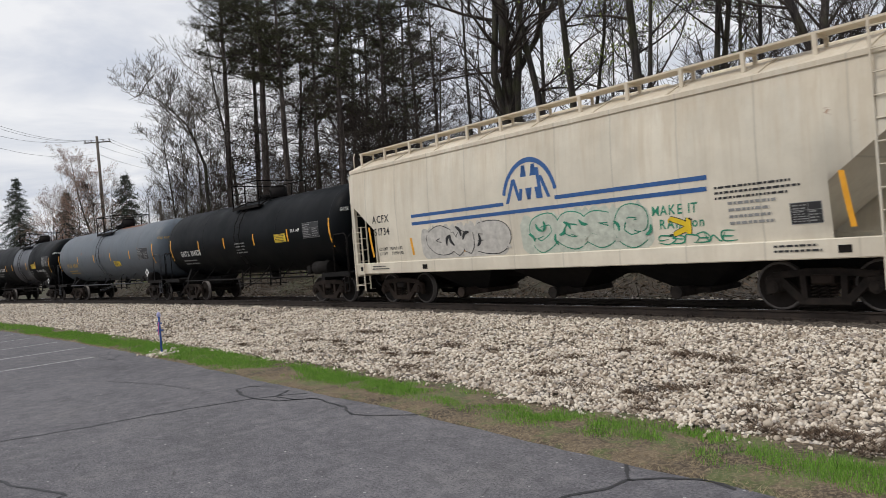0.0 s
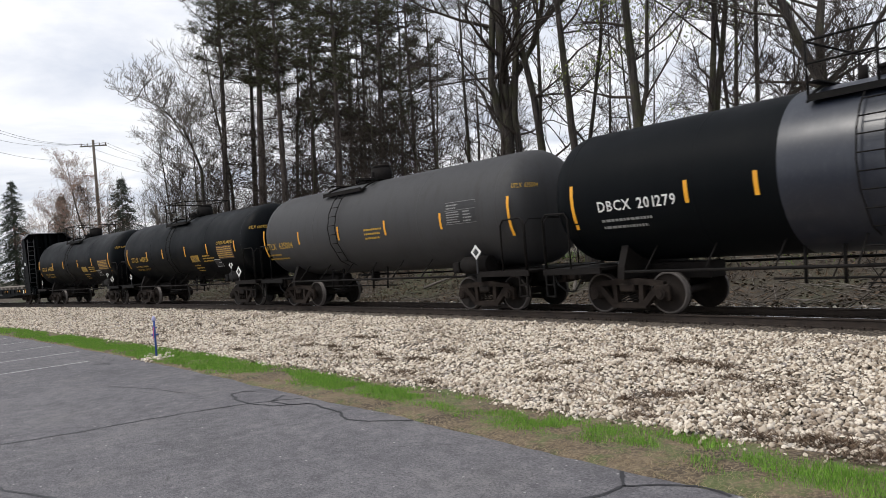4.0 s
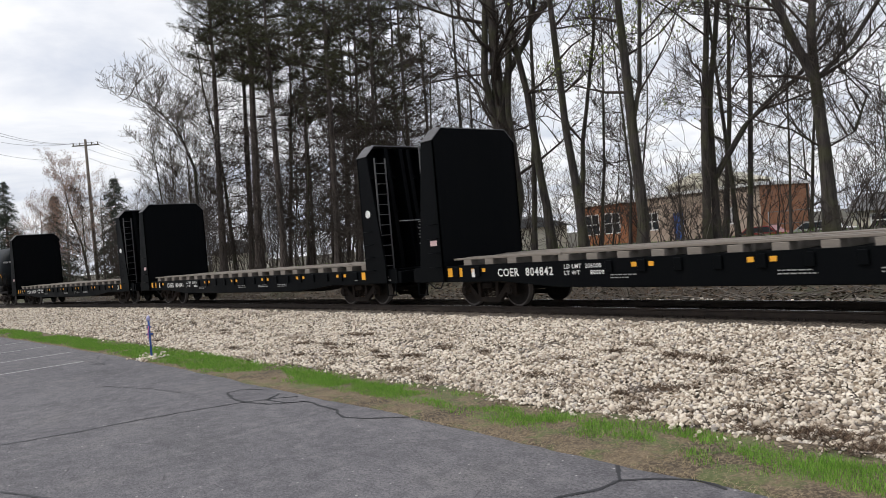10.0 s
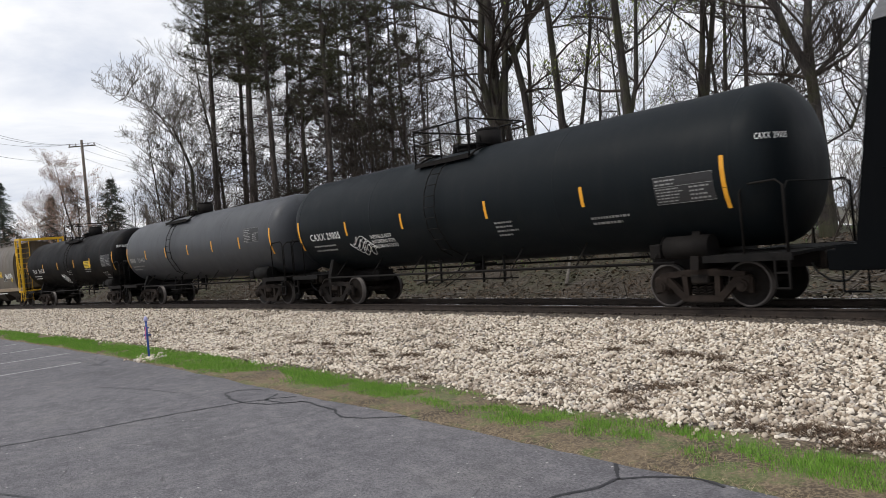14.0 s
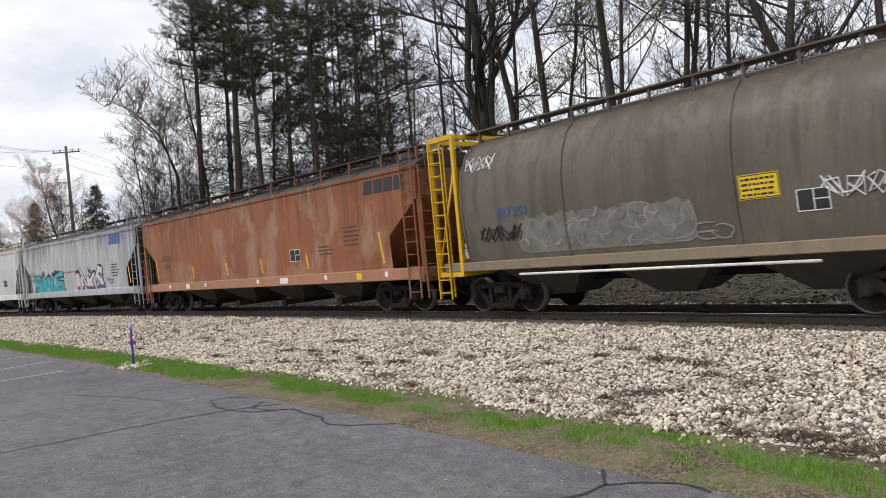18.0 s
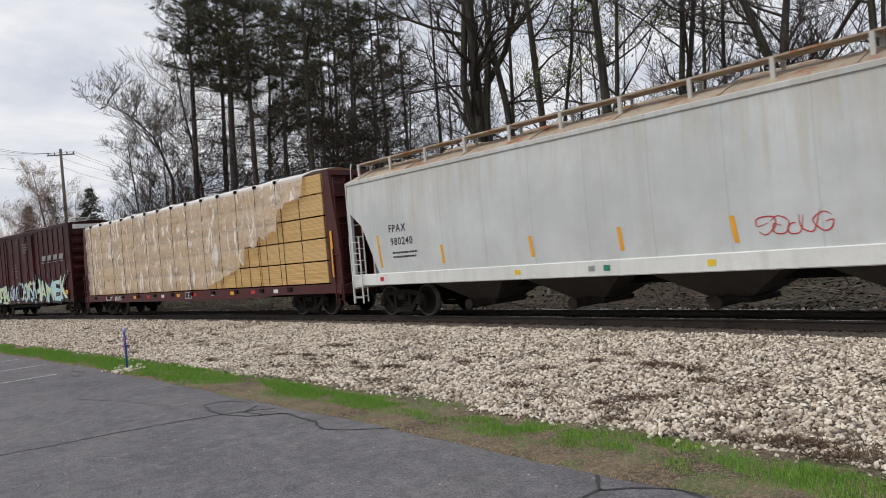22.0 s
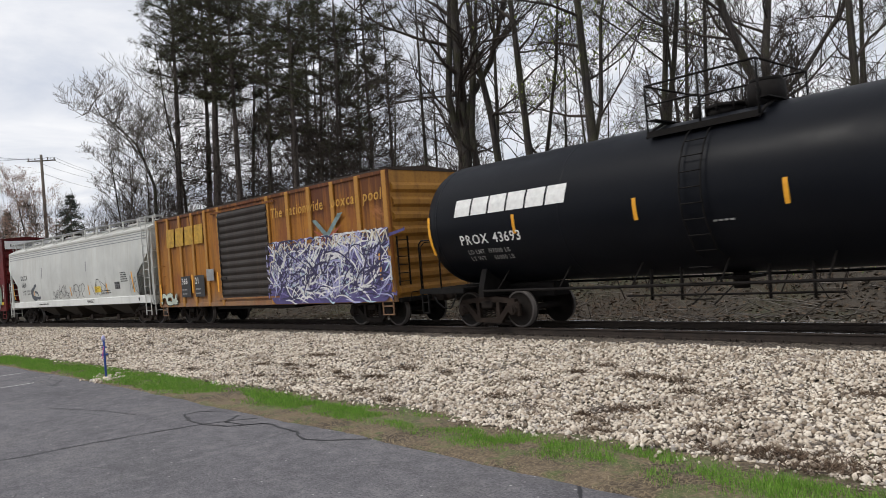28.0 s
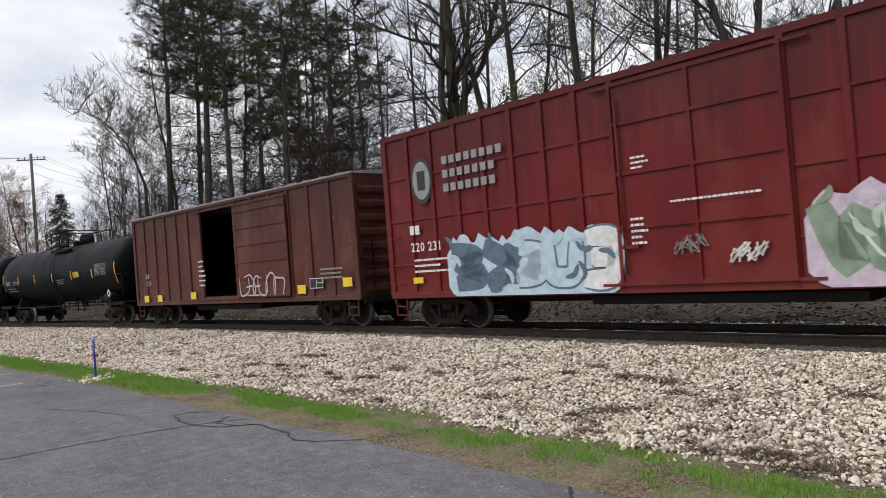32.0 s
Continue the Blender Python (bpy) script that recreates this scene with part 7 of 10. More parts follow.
# ---- covered hopper cars ----
def hopper_paint(name, base, dirt, amount=0.45, rough=0.55, rust=0.0, patches=None, runs=None, seam=0.0, low=None):
    """Weathered side paint: fading, streaks, blotches; runs: (colour, amount) of long stains that start at the roof;
    seam: strength of the weld lines; low: (colour, amount) of splashed dust along the sill."""
    m = Mat(name, rough)
    m.b.inputs["Specular IOR Level"].default_value = 0.25
    cloud = m.noise(0.5, 5, 0.6)
    c = m.mix(m.ramp(cloud, (0.35, 0.0), (0.75, 1.0)), [q * 0.82 for q in base], [min(1, q * 1.1) for q in base])
    st = m.noise(1.0, 4, 0.6, (3.5, 3.5, 0.16))
    c = m.mix(m.math("MULTIPLY", m.ramp(st, (0.48, 0.0), (0.75, 1.0)), amount), c, dirt)
    c = m.mix(m.math("MULTIPLY", m.ramp(m.noise(11, 5, 0.7), (0.52, 0.0), (0.7, 1.0)), amount * 0.4), c, dirt)
    z = m.axis("Z")
    if patches:
        pt = m.ramp(m.noise(0.8, 5, 0.62, (1, 1, 0.55), None, 0.5), (0.5, 0.0), (0.62, 1.0))
        c = m.mix(m.math("MULTIPLY", pt, 0.7), c, patches)
    if runs:
        comb = m.math("ADD", m.noise(1.0, 5, 0.68, (3.0, 3.0, 0.10)), m.math("MULTIPLY", m.math("SUBTRACT", z, 3.3), 0.13))
        c = m.mix(m.math("MULTIPLY", m.ramp(comb, (0.49, 0.0), (0.66, 1.0)), runs[1]), c, runs[0])
        thin = m.math("ADD", m.noise(1.0, 3, 0.6, (15, 15, 0.2)), m.math("MULTIPLY", m.math("SUBTRACT", z, 3.0), 0.05))
        c = m.mix(m.math("MULTIPLY", m.ramp(thin, (0.6, 0.0), (0.7, 1.0)), runs[1] * 0.6), c, runs[0])
    if rust > 0:
        rs = m.noise(1.4, 6, 0.7, None, None, 0.7)
        c = m.mix(m.ramp(rs, (0.70 - rust * 0.22, 0.0), (0.76 - rust * 0.18, 1.0)), c, (0.30, 0.12, 0.045))
    if seam:
        fr = m.math("FRACT", m.math("MULTIPLY", m.math("ADD", m.axis("X"), m.math("MULTIPLY", m.noise(3, 2), 0.03)), 0.62))
        ln = m.ramp(m.math("ABSOLUTE", m.math("SUBTRACT", fr, 0.5)), (0.006, 1.0), (0.014, 0.0))
        c = m.mix(m.math("MULTIPLY", ln, seam), c, [q * 0.35 for q in base])
    if low:
        f = m.ramp(m.math("SUBTRACT", m.math("ADD", z, m.math("MULTIPLY", m.noise(1.6, 6, 0.7, (1, 1, 0.4)), 1.5)), 1.45), (0.0, 1.0), (0.75, 0.0))
        c = m.mix(m.math("MULTIPLY", f, low[1]), c, low[0])
    m.color(c).bump(m.math("ADD", m.noise(0.9, 3, 0.5), m.math("MULTIPLY", m.noise(6, 4, 0.6), 0.15)), 0.25, 0.05)
    m.rough(m.ramp(cloud, (0.3, rough - 0.12), (0.8, min(1.0, rough + 0.15))))
    return m.m


def hopper_car(label, s_front, s_rear, mat, bays=3, top=4.55, sill_mat=None, roof_mat=None, chute_mat=None, end_mat=None, curve=0.06, strips=(), board=None, notch=1.35, rung=None):
    car, L = freight_car("hopper_car", label, "hopper car", s_front, s_rear)
    h = L / 2 - 0.42
    sill_mat, roof_mat, end_mat, rung = sill_mat or mat, roof_mat or mat, end_mat or mat, rung or mat
    chute_mat, board = chute_mat or mat, board or M_GALV
    zt = top - 0.46
    def half(z):
        t = (z - 1.3) / (zt - 1.3)
        return 1.46 + curve * 4 * t * (1 - t)
    surf = lambda z: -half(z) - 0.012
    # thin side sheets with the ends cut back over the trucks
    def low(x):
        d = h - abs(x)
        return 1.3 if d > notch else (2.3 + (notch - d) / notch * 1.0)
    xs = sorted({round(q, 3) for q in [-h, -h + notch * 0.5, -h + notch, -h + notch + 0.002, h - notch - 0.002, h - notch, h - notch * 0.5, h] + [(-h + notch) + (2 * h - 2 * notch) * k / 14 for k in range(15)]})
    for sg in (-1, 1):
        sh, v, nz = Shape(), [], 10
        for x in xs:
            z0 = low(x)
            for k in range(nz + 1):
                z = z0 + (zt - z0) * k / nz
                v.append((x, sg * (half(z) + 0.012), z))
        n = nz + 1
        sh.add(v, [(i * n + k, (i + 1) * n + k, (i + 1) * n + k + 1, i * n + k + 1) for i in range(len(xs) - 1) for k in range(nz)], True)
        part("side_sheet", sh, mat, car)
    # slope-ended bin inside
    sh, v = Shape(), []
    sec = [(-h + 0.06, 3.35), (-h + 2.7, 1.25), (h - 2.7, 1.25), (h - 0.06, 3.35)]
    for x, z0 in sec:
        ring_ = []
        for k in range(6):
            z = z0 + (zt - z0) * k / 5
            ring_.append((x, -half(z) + 0.02, z))
        ring_ += [(a, -b, c) for a, b, c in ring_[::-1]]
        v += ring_
    n = 12
    sh.add(v, [(i * n + k, i * n + (k + 1) % n, (i + 1) * n + (k + 1) % n, (i + 1) * n + k) for i in range(3) for k in range(n)] + [tuple(range(n))[::-1], tuple(range(3 * n, 4 * n))])
    part("slope_sheet", sh, end_mat, car)
    # top chord, roof, roof walk
    for sg in (-1, 1):
        part("top_chord", Shape().box(-h, h, sg * half(zt) - 0.05 if sg > 0 else -half(zt) - 0.05, sg * half(zt) + 0.05 if sg > 0 else -half(zt) + 0.05, zt - 0.05, zt + 0.07, 0.015), mat, car)
        y0, y1 = sorted((sg * 1.44, sg * 1.52))
        part("side_sill", Shape().box(-h, h, y0, y1, 0.98, 1.33, 0.02), sill_mat, car)
    slope = [(-1.47, zt), (-1.44, zt + 0.08), (-1.1, zt + 0.24), (-0.62, top - 0.03), (-0.3, top), (0.3, top), (0.62, top - 0.03), (1.1, zt + 0.24), (1.44, zt + 0.08), (1.47, zt)]
    part("roof", Shape().prism(slope, 0, -h + 0.02, h - 0.02), roof_mat, car)
    rib_up = [(a * 0.995, b + 0.03) for a, b in slope]
    for k in range(9):
        x = -h + 0.6 + (2 * h - 1.2) * k / 8
        part("roof_carline", Shape().prism(rib_up, 0, x - 0.03, x + 0.03), roof_mat, car)
    for k in range(7):
        x = -h + 1.2 + (2 * h - 2.4) * k / 6
        part("hatch_cover", Shape().box(x - 0.75, x + 0.75, -0.3, 0.3, top, top + 0.1, 0.03), roof_mat, car, "long roof hatch cover")
    for sg in (-1, 1):
        rb = Shape().box(-h + 0.1, h - 0.1, sg * 0.9 - 0.22, sg * 0.9 + 0.22, top + 0.13, top + 0.17)
        part("running_board", rb, board, car, "steel grating roof walk")
    n = 13
    zw = top + 0.14
    for sg in (-1, 1):
        bent = [(1.16, zt + 0.18), (1.16, zw), (0.66, zw), (0.66, zt + 0.36), (0.69, zt + 0.36), (0.69, zw - 0.04), (1.11, zw - 0.04), (1.11, zt + 0.18)]
        br_me = Shape().prism([(sg * p, q) for p, q in bent], 0, -0.04, 0.04).mesh("walk_bracket", mat)
        for k in range(n):
            part("walk_bracket", br_me, mat, car, at=pose(-h + 0.25 + (2 * h - 0.5) * k / (n - 1), 0, 0))
    # chutes and gates
    bx = [(-h + 3.0 + (2 * h - 6.0) * (k + 0.5) / bays) for k in range(bays)]
    bw = (2 * h - 5.4) / bays / 2
    for x in bx:
        v = []
        for (wx, wy, z) in ((bw * 0.98, 1.35, 1.28), (bw * 0.78, 1.2, 1.0), (0.45, 0.5, 0.42)):
            v += [(x - wx, -wy, z), (x + wx, -wy, z), (x + wx, wy, z), (x - wx, wy, z)]
        sh = Shape().add(v, [(a * 4 + k, a * 4 + (k + 1) % 4, a * 4 + 4 + (k + 1) % 4, a * 4 + 4 + k) for a in range(2) for k in range(4)] + [(8, 9, 10, 11)])
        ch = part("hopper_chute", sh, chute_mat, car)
        gt = Shape().box(x - 0.5, x + 0.5, -0.6, 0.6, 0.3, 0.42, 0.02)
        gt.cyl((x, -1.05, 0.36), (x, 1.05, 0.36), 0.11, 12).cyl((x, -1.13, 0.36), (x, -1.05, 0.36), 0.14, 12)
        part("outlet_gate", gt, M_TRUCK, ch)
    tx = L / 2 - 2.2
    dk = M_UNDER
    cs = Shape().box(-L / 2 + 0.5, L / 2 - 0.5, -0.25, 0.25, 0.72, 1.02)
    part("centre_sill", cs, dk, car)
    for sg in (-1, 1):
        truck(car, sg * tx)
        coupler(car, sg * L / 2, sg, sg * (L / 2 - 0.5))
        x0, x1 = sorted((sg * (h - 2.4), sg * h))
        pf = Shape().box(x0, x1, -1.44, 1.44, 1.02, 1.1).box(min(sg * h, sg * (h - 0.12)), max(sg * h, sg * (h - 0.12)), -1.5, 1.5, 0.9, 1.3, 0.02)
        part("end_sill", pf, sill_mat, car)
        # corner posts and braces of the open end
        for y in (-1.42, 1.42):
            ps = Shape().box(sg * h - 0.06, sg * h + 0.06, y - 0.05, y + 0.05, 1.1, 3.4)
            part("corner_post", ps, mat, car)
        for y in (-0.7, 0.7):
            part("end_stanchion", Shape().box(sg * (h - 0.1) - 0.04, sg * (h - 0.1) + 0.04, y - 0.05, y + 0.05, 1.1, 3.35), end_mat, car)
        xl = sorted((sg * (h - 0.06), sg * (h - 0.55)))
        ladder(car, xl[0], xl[1], -1.58, 0.45, 2.5 if sg < 0 else top + 0.1, 6 if sg < 0 else 12, rung)
        ladder(car, sg * (h + 0.1), -0.95, -1.45, 0.45, 4.2, 10, rung, axis="y", name="end_ladder")
        rail_loop(car, [(sg * (h + 0.05), -1.2, top + 0.2), (sg * (h + 0.12), -1.2, top + 0.05), (sg * (h + 0.16), -1.2, 3.6)], rung, 0.016)
    bw_ = Shape()
    bw_.cyl((h + 0.12, 0.55, 3.0), (h + 0.16, 0.55, 3.0), 0.28, 16).cyl((h - 0.05, 0.55, 3.0), (h + 0.12, 0.55, 3.0), 0.05, 8)
    part("brake_wheel", bw_, M_UNDER, car)
    for x in strips:
        panel(car, "reflective_strip", x - 0.05, 1.5, 0.1, 0.95 if abs(x) > h - 2.2 else 0.5, M_YEL, surf, "yellow reflective strip", slant=-0.12 if x > 0 else -0.08)
    return car, surf, h


# pale cream hopper car with blue stripes
C_CREAM = (0.74, 0.68, 0.56)
M_A = hopper_paint("cream_hopper_paint", C_CREAM, (0.42, 0.34, 0.24), 0.25, 0.5, 0.03, None, ((0.50, 0.38, 0.24), 0.28), 0.3, ((0.45, 0.38, 0.29), 0.3))
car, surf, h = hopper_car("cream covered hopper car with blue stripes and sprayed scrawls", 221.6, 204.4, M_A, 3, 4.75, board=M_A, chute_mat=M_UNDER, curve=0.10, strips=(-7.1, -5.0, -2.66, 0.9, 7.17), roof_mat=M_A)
panel(car, "blue_stripe", -4.9, 2.58, 3.9, 0.09, M_BLUE, surf, "blue painted stripe")
panel(car, "blue_stripe", 0.72, 2.58, 3.9, 0.09, M_BLUE, surf, "blue painted stripe")
panel(car, "blue_stripe", -4.9, 2.36, 9.5, 0.09, M_BLUE, surf, "blue painted stripe")
sh = Shape()
ro, ri = 1.12, 1.0
for a0, a1, r0, r1 in ((15, 165, ro, ri),):
    n = 20
    v = []
    for k in range(n + 1):
        a = math.radians(a0 + (a1 - a0) * k / n)
        for rr in (r0, r1):
            zz = 2.56 + rr * math.sin(a)
            v.append((-0.1 + rr * 0.84 * math.cos(a), surf(zz) - 0.006, zz))
    sh.add(v, [(2 * k, 2 * k + 1, 2 * k + 3, 2 * k + 2) for k in range(n)])
for k, (xa, za, xb, zb) in enumerate(((-0.85, 2.62, -0.6, 3.2), (-0.6, 3.2, -0.42, 2.66), (-0.4, 2.66, -0.25, 3.5), (-0.25, 3.5, -0.1, 2.66), (-0.1, 2.66, 0.08, 3.5), (0.2, 3.4, 0.3, 2.66), (0.3, 3.2, 0.55, 2.66), (0.08, 3.5, 0.2, 2.66))):
    w = 0.055
    sh.add([(x + d, surf(z) - 0.006, z) for x, z, d in ((xa, za, -w), (xa, za, w), (xb, zb, w), (xb, zb, -w))], [(0, 1, 2, 3)])
part("company_mark", sh, M_BLUE, car, "blue arched emblem of letter shapes")
lettering(car, "ACFX", -6.95, 2.56, 0.23, M_INK, surf)
lettering(car, "51734", -6.9, 2.17, 0.23, M_INK, surf)
bars(car, 4.75, 2.15, 1.9, 0.3, 3, M_INK, surf, 101)
bars(car, 5.0, 1.65, 1.0, 0.5, 4, M_PALE, surf, 102)
data_panel(car, 6.15, 1.6, 0.55, 0.38, surf, 103)
lettering(car, "LD LMT  193700 LBS", -6.75, 1.7, 0.09, M_INK, surf)
lettering(car, "LT WT     73300 LBS", -6.75, 1.55, 0.09, M_INK, surf)
G_GREY, G_PGREEN = plain("pale_grey_spray", (0.50, 0.48, 0.44), 0.6), plain("faint_green_spray", (0.50, 0.53, 0.45), 0.6)
G_BLK, G_GRN = plain("black_spray", (0.02, 0.02, 0.022), 0.6), plain("green_spray", (0.02, 0.24, 0.14), 0.6)
spray_piece(car, surf, -4.35, -1.2, 1.38, 2.2, 3, (G_BLK, G_GREY), 301, 0.34, 0.022, G_GREY, label="pale sprayed letter with a thin black outline")
spray_piece(car, surf, -0.3, 3.1, 1.36, 2.25, 4, (G_GRN, G_PGREEN), 302, 0.26, 0.025, G_PGREEN, label="pale sprayed letter with a thin green outline")
lettering(car, "MAKE IT", 3.3, 1.98, 0.2, G_GRN, surf, 0.1, 0.9, label="green sprayed words")
lettering(car, "RAIN on", 3.45, 1.7, 0.2, G_GRN, surf, 0.1, 0.9, label="green sprayed words")
scrawl(car, surf, 3.4, 5.0, 1.38, 1.58, 6, G_GRN, 304, 0.03)
spray_piece(car, surf, 3.7, 4.1, 1.5, 1.95, 1, (G_BLK, M_YEL2), 305, 0.1, 0.015)
bars(car, 5.8, 1.1, 1.2, 0.18, 2, M_INK, lambda z: -1.525, 105)
bars(car, -7.2, 1.1, 1.0, 0.15, 2, M_INK, lambda z: -1.525, 106)
# Flat dark patches: the slots' shade put into colour, no openings cut.
for x in (-7.9, -4.6, 6.9, 7.9):
    panel(car, "sill_plate", x, 1.08, 0.22, 0.13, M_UNDER, lambda z: -1.525, "dark flat patch for the shade in a sill slot")

# orange-brown weathered hopper car
M_OR = hopper_paint("orange_hopper_paint", (0.30, 0.112, 0.055), (0.14, 0.085, 0.05), 0.4, 0.65, 0.03, (0.36, 0.23, 0.155), ((0.13, 0.048, 0.026), 0.6), 0.3, ((0.32, 0.2, 0.14), 0.4))
M_ORS = paint("orange_sill_paint", (0.40, 0.19, 0.11), (0.2, 0.12, 0.08), 0.3, 0.6)
M_CHUTE = paint("dark_grey_chute", (0.062, 0.052, 0.043), (0.025, 0.022, 0.019), 0.6, 0.7)
M_TOPDK = paint("sooty_roof", (0.05, 0.045, 0.042), (0.02, 0.02, 0.02), 0.5, 0.8)
car, surf, h = hopper_car("weathered orange-brown covered hopper car", -44.1, -65.0, M_OR, 4, 4.62, M_ORS, M_TOPDK, M_CHUTE, M_OR, 0.04, (-8.6, -4.8, -1.7, 1.07, 4.17, 8.3), M_TOPDK)
marks(car, 4, 7.6, 3.6, 0.42, 0.48, M_INK, surf, 0.12, 0.1, label="faded black letter shapes")
lettering(car, "GACX", -7.95, 2.35, 0.24, M_INK, surf)
lettering(car, "1534", -7.85, 1.98, 0.24, M_INK, surf)
consolidated(car, 3.1, 1.8, surf, 0.65, 0.42)
bars(car, 4.9, 1.9, 0.9, 0.36, 3, M_FADE, surf, 111)
bars(car, 6.4, 2.1, 1.0, 0.7, 5, M_FADE, surf, 112)
flat = lambda z: -1.525
for x, w, mt in ((-5.6, 0.35, M_WHT), (2.3, 0.55, M_WHT), (6.9, 0.28, M_YEL2)):
    panel(car, "sill_label", x, 1.06, w, 0.2, mt, flat, "paper label on the sill")
for x in (-7.3, -3.7, 0.7, 5.2, 8.4):
    sh = Shape().cyl((x, -1.53, 1.18), (x, -1.524, 1.18), 0.09, 14)
    part("sill_disc", sh, M_WHT, car, "white disc on the sill")

# grey hopper car with two sprayed pieces
M_GR = hopper_paint("light_grey_hopper_paint", (0.50, 0.50, 0.51), (0.15, 0.17, 0.175), 0.5, 0.55, 0.0, None, ((0.06, 0.064, 0.07), 0.6), 0.2, ((0.2, 0.19, 0.18), 0.4))
M_GRR = paint("sooty_grey_roof", (0.22, 0.22, 0.22), (0.03, 0.03, 0.03), 0.9, 0.7)
# Slope sheets and end stanchions take the dark chute colour too.
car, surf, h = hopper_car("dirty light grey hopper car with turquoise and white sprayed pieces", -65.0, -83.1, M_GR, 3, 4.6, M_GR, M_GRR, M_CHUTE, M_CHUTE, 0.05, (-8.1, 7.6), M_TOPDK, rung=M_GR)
marks(car, 4, 5.3, 3.55, 0.5, 0.36, M_BLUE, surf, 0.1, 0.12, label="large blue letter shapes")
lettering(car, "GACX", -7.4, 2.35, 0.24, M_INK, surf)
lettering(car, "55929", -7.4, 1.98, 0.22, M_INK, surf)
lettering(car, "DO NOT HAMMER ON CAR", -1.5, 2.35, 0.1, M_REDL, surf)
G_TURQ, G_TURQ2, G_DK = plain("turquoise_spray", (0.015, 0.37, 0.43), 0.5, 0, 0.15), plain("deep_turquoise_spray", (0.015, 0.28, 0.36), 0.5, 0, 0.2), plain("near_black_spray", (0.012, 0.018, 0.028), 0.6)
G_OLV, G_PUR, G_WHT = plain("olive_spray", (0.07, 0.075, 0.045), 0.6), plain("purple_spray", (0.13, 0.03, 0.16), 0.6, 0, 0.25), plain("white_spray", (0.68, 0.68, 0.68), 0.5)
for q, (x, z, r) in enumerate(((-6.5, 1.5, 0.3), (-4.9, 2.45, 0.2), (-2.2, 1.45, 0.22), (-1.9, 1.9, 0.14), (-2.4, 2.3, 0.13), (-3.3, 2.35, 0.2), (-6.1, 2.2, 0.14))):
    part("sprayed_dot", Shape().add([(x + r * math.cos(k * 0.524), surf(z) - 0.004, z + r * math.sin(k * 0.524)) for k in range(12)], [tuple(range(12))]), G_OLV, car, "round olive sprayed dot")
m = Mat("white_over_purple_spray", 0.55)
m.color(m.mix(m.ramp(m.math("ADD", m.math("SUBTRACT", m.axis("Z"), 1.05), m.math("MULTIPLY", m.noise(2.5, 3), 0.25)), (0.56, 0.0), (0.63, 1.0)), (0.16, 0.035, 0.19), (0.60, 0.56, 0.58)))
G_TWO = m.m
G_STEEL = plain("steel_blue_spray", (0.09, 0.15, 0.23), 0.6, 0, 0.2)
for q, (x, z, r) in enumerate(((-0.25, 1.25, 0.26), (3.95, 1.5, 0.4), (2.4, 2.25, 0.34), (1.1, 2.2, 0.2), (4.2, 1.2, 0.26))):
    part("sprayed_dot", Shape().add([(x + r * math.cos(k * 0.524), surf(z) - 0.003, z + r * math.sin(k * 0.524)) for k in range(12)], [tuple(range(12))]), G_STEEL, car, "steel blue sprayed cloud")
scrawl(car, surf, -6.6, -2.0, 1.1, 1.9, 5, G_TURQ2, 312, 0.3, "broad turquoise sprayed swash")
spray_word(car, surf, "SYKE", -6.5, -1.7, 1.08, 2.45, (G_DK, G_TURQ), 311, G_DK, label="fat turquoise sprayed letter with a dark outline")
spray_word(car, surf, "INKS", 0.1, 4.3, 1.08, 2.4, (G_DK, G_TWO), 317, G_DK, label="fat white and purple sprayed letter with a dark outline")
scrawl(car, surf, 4.7, 5.5, 1.6, 1.9, 3, G_PUR, 319, 0.04)
bars(car, 5.4, 1.9, 1.0, 0.7, 5, M_INK, surf, 122)
bars(car, -2.9, 2.05, 1.0, 0.1, 1, M_INK, surf, 123)

# pale grey-white hopper car with rusty roof edge
M_FP = hopper_paint("white_grey_hopper_paint", (0.61, 0.635, 0.63), (0.40, 0.40, 0.36), 0.25, 0.5, 0.0, None, ((0.42, 0.33, 0.22), 0.3), 0.2, ((0.4, 0.37, 0.31), 0.3))
M_FPS = paint("white_sill_paint", (0.72, 0.73, 0.70), (0.3, 0.28, 0.24), 0.25, 0.45)
M_RUSTR = hopper_paint("rusting_roof_paint", (0.42, 0.36, 0.28), (0.25, 0.1, 0.04), 0.6, 0.7, 0.75)
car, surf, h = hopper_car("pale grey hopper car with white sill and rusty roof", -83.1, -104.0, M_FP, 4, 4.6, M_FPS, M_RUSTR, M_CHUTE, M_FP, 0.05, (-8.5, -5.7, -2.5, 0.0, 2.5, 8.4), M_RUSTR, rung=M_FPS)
lettering(car, "FPAX", -8.0, 2.5, 0.22, M_INK, surf)
lettering(car, "980240", -7.95, 2.12, 0.22, M_INK, surf)
bars(car, -7.9, 1.72, 1.3, 0.24, 2, M_INK, surf, 131)
data_panel(car, 6.8, 1.9, 0.65, 0.42, surf, 132)
bars(car, 5.2, 1.7, 0.8, 0.3, 3, M_INK, surf, 133)
scrawl(car, surf, 2.9, 4.1, 1.6, 1.95, 5, M_REDL, 321, 0.022, "thin dark red scrawl")
for x, mt in ((-3.1, M_YEL2), (-0.9, M_GALV), (-0.5, plain("green_label", (0.02, 0.2, 0.13))), (1.9, M_YEL2), (-8.6, M_REDL)):
    panel(car, "sill_label", x, 1.1, 0.17, 0.12, mt, flat, "small label on the sill")

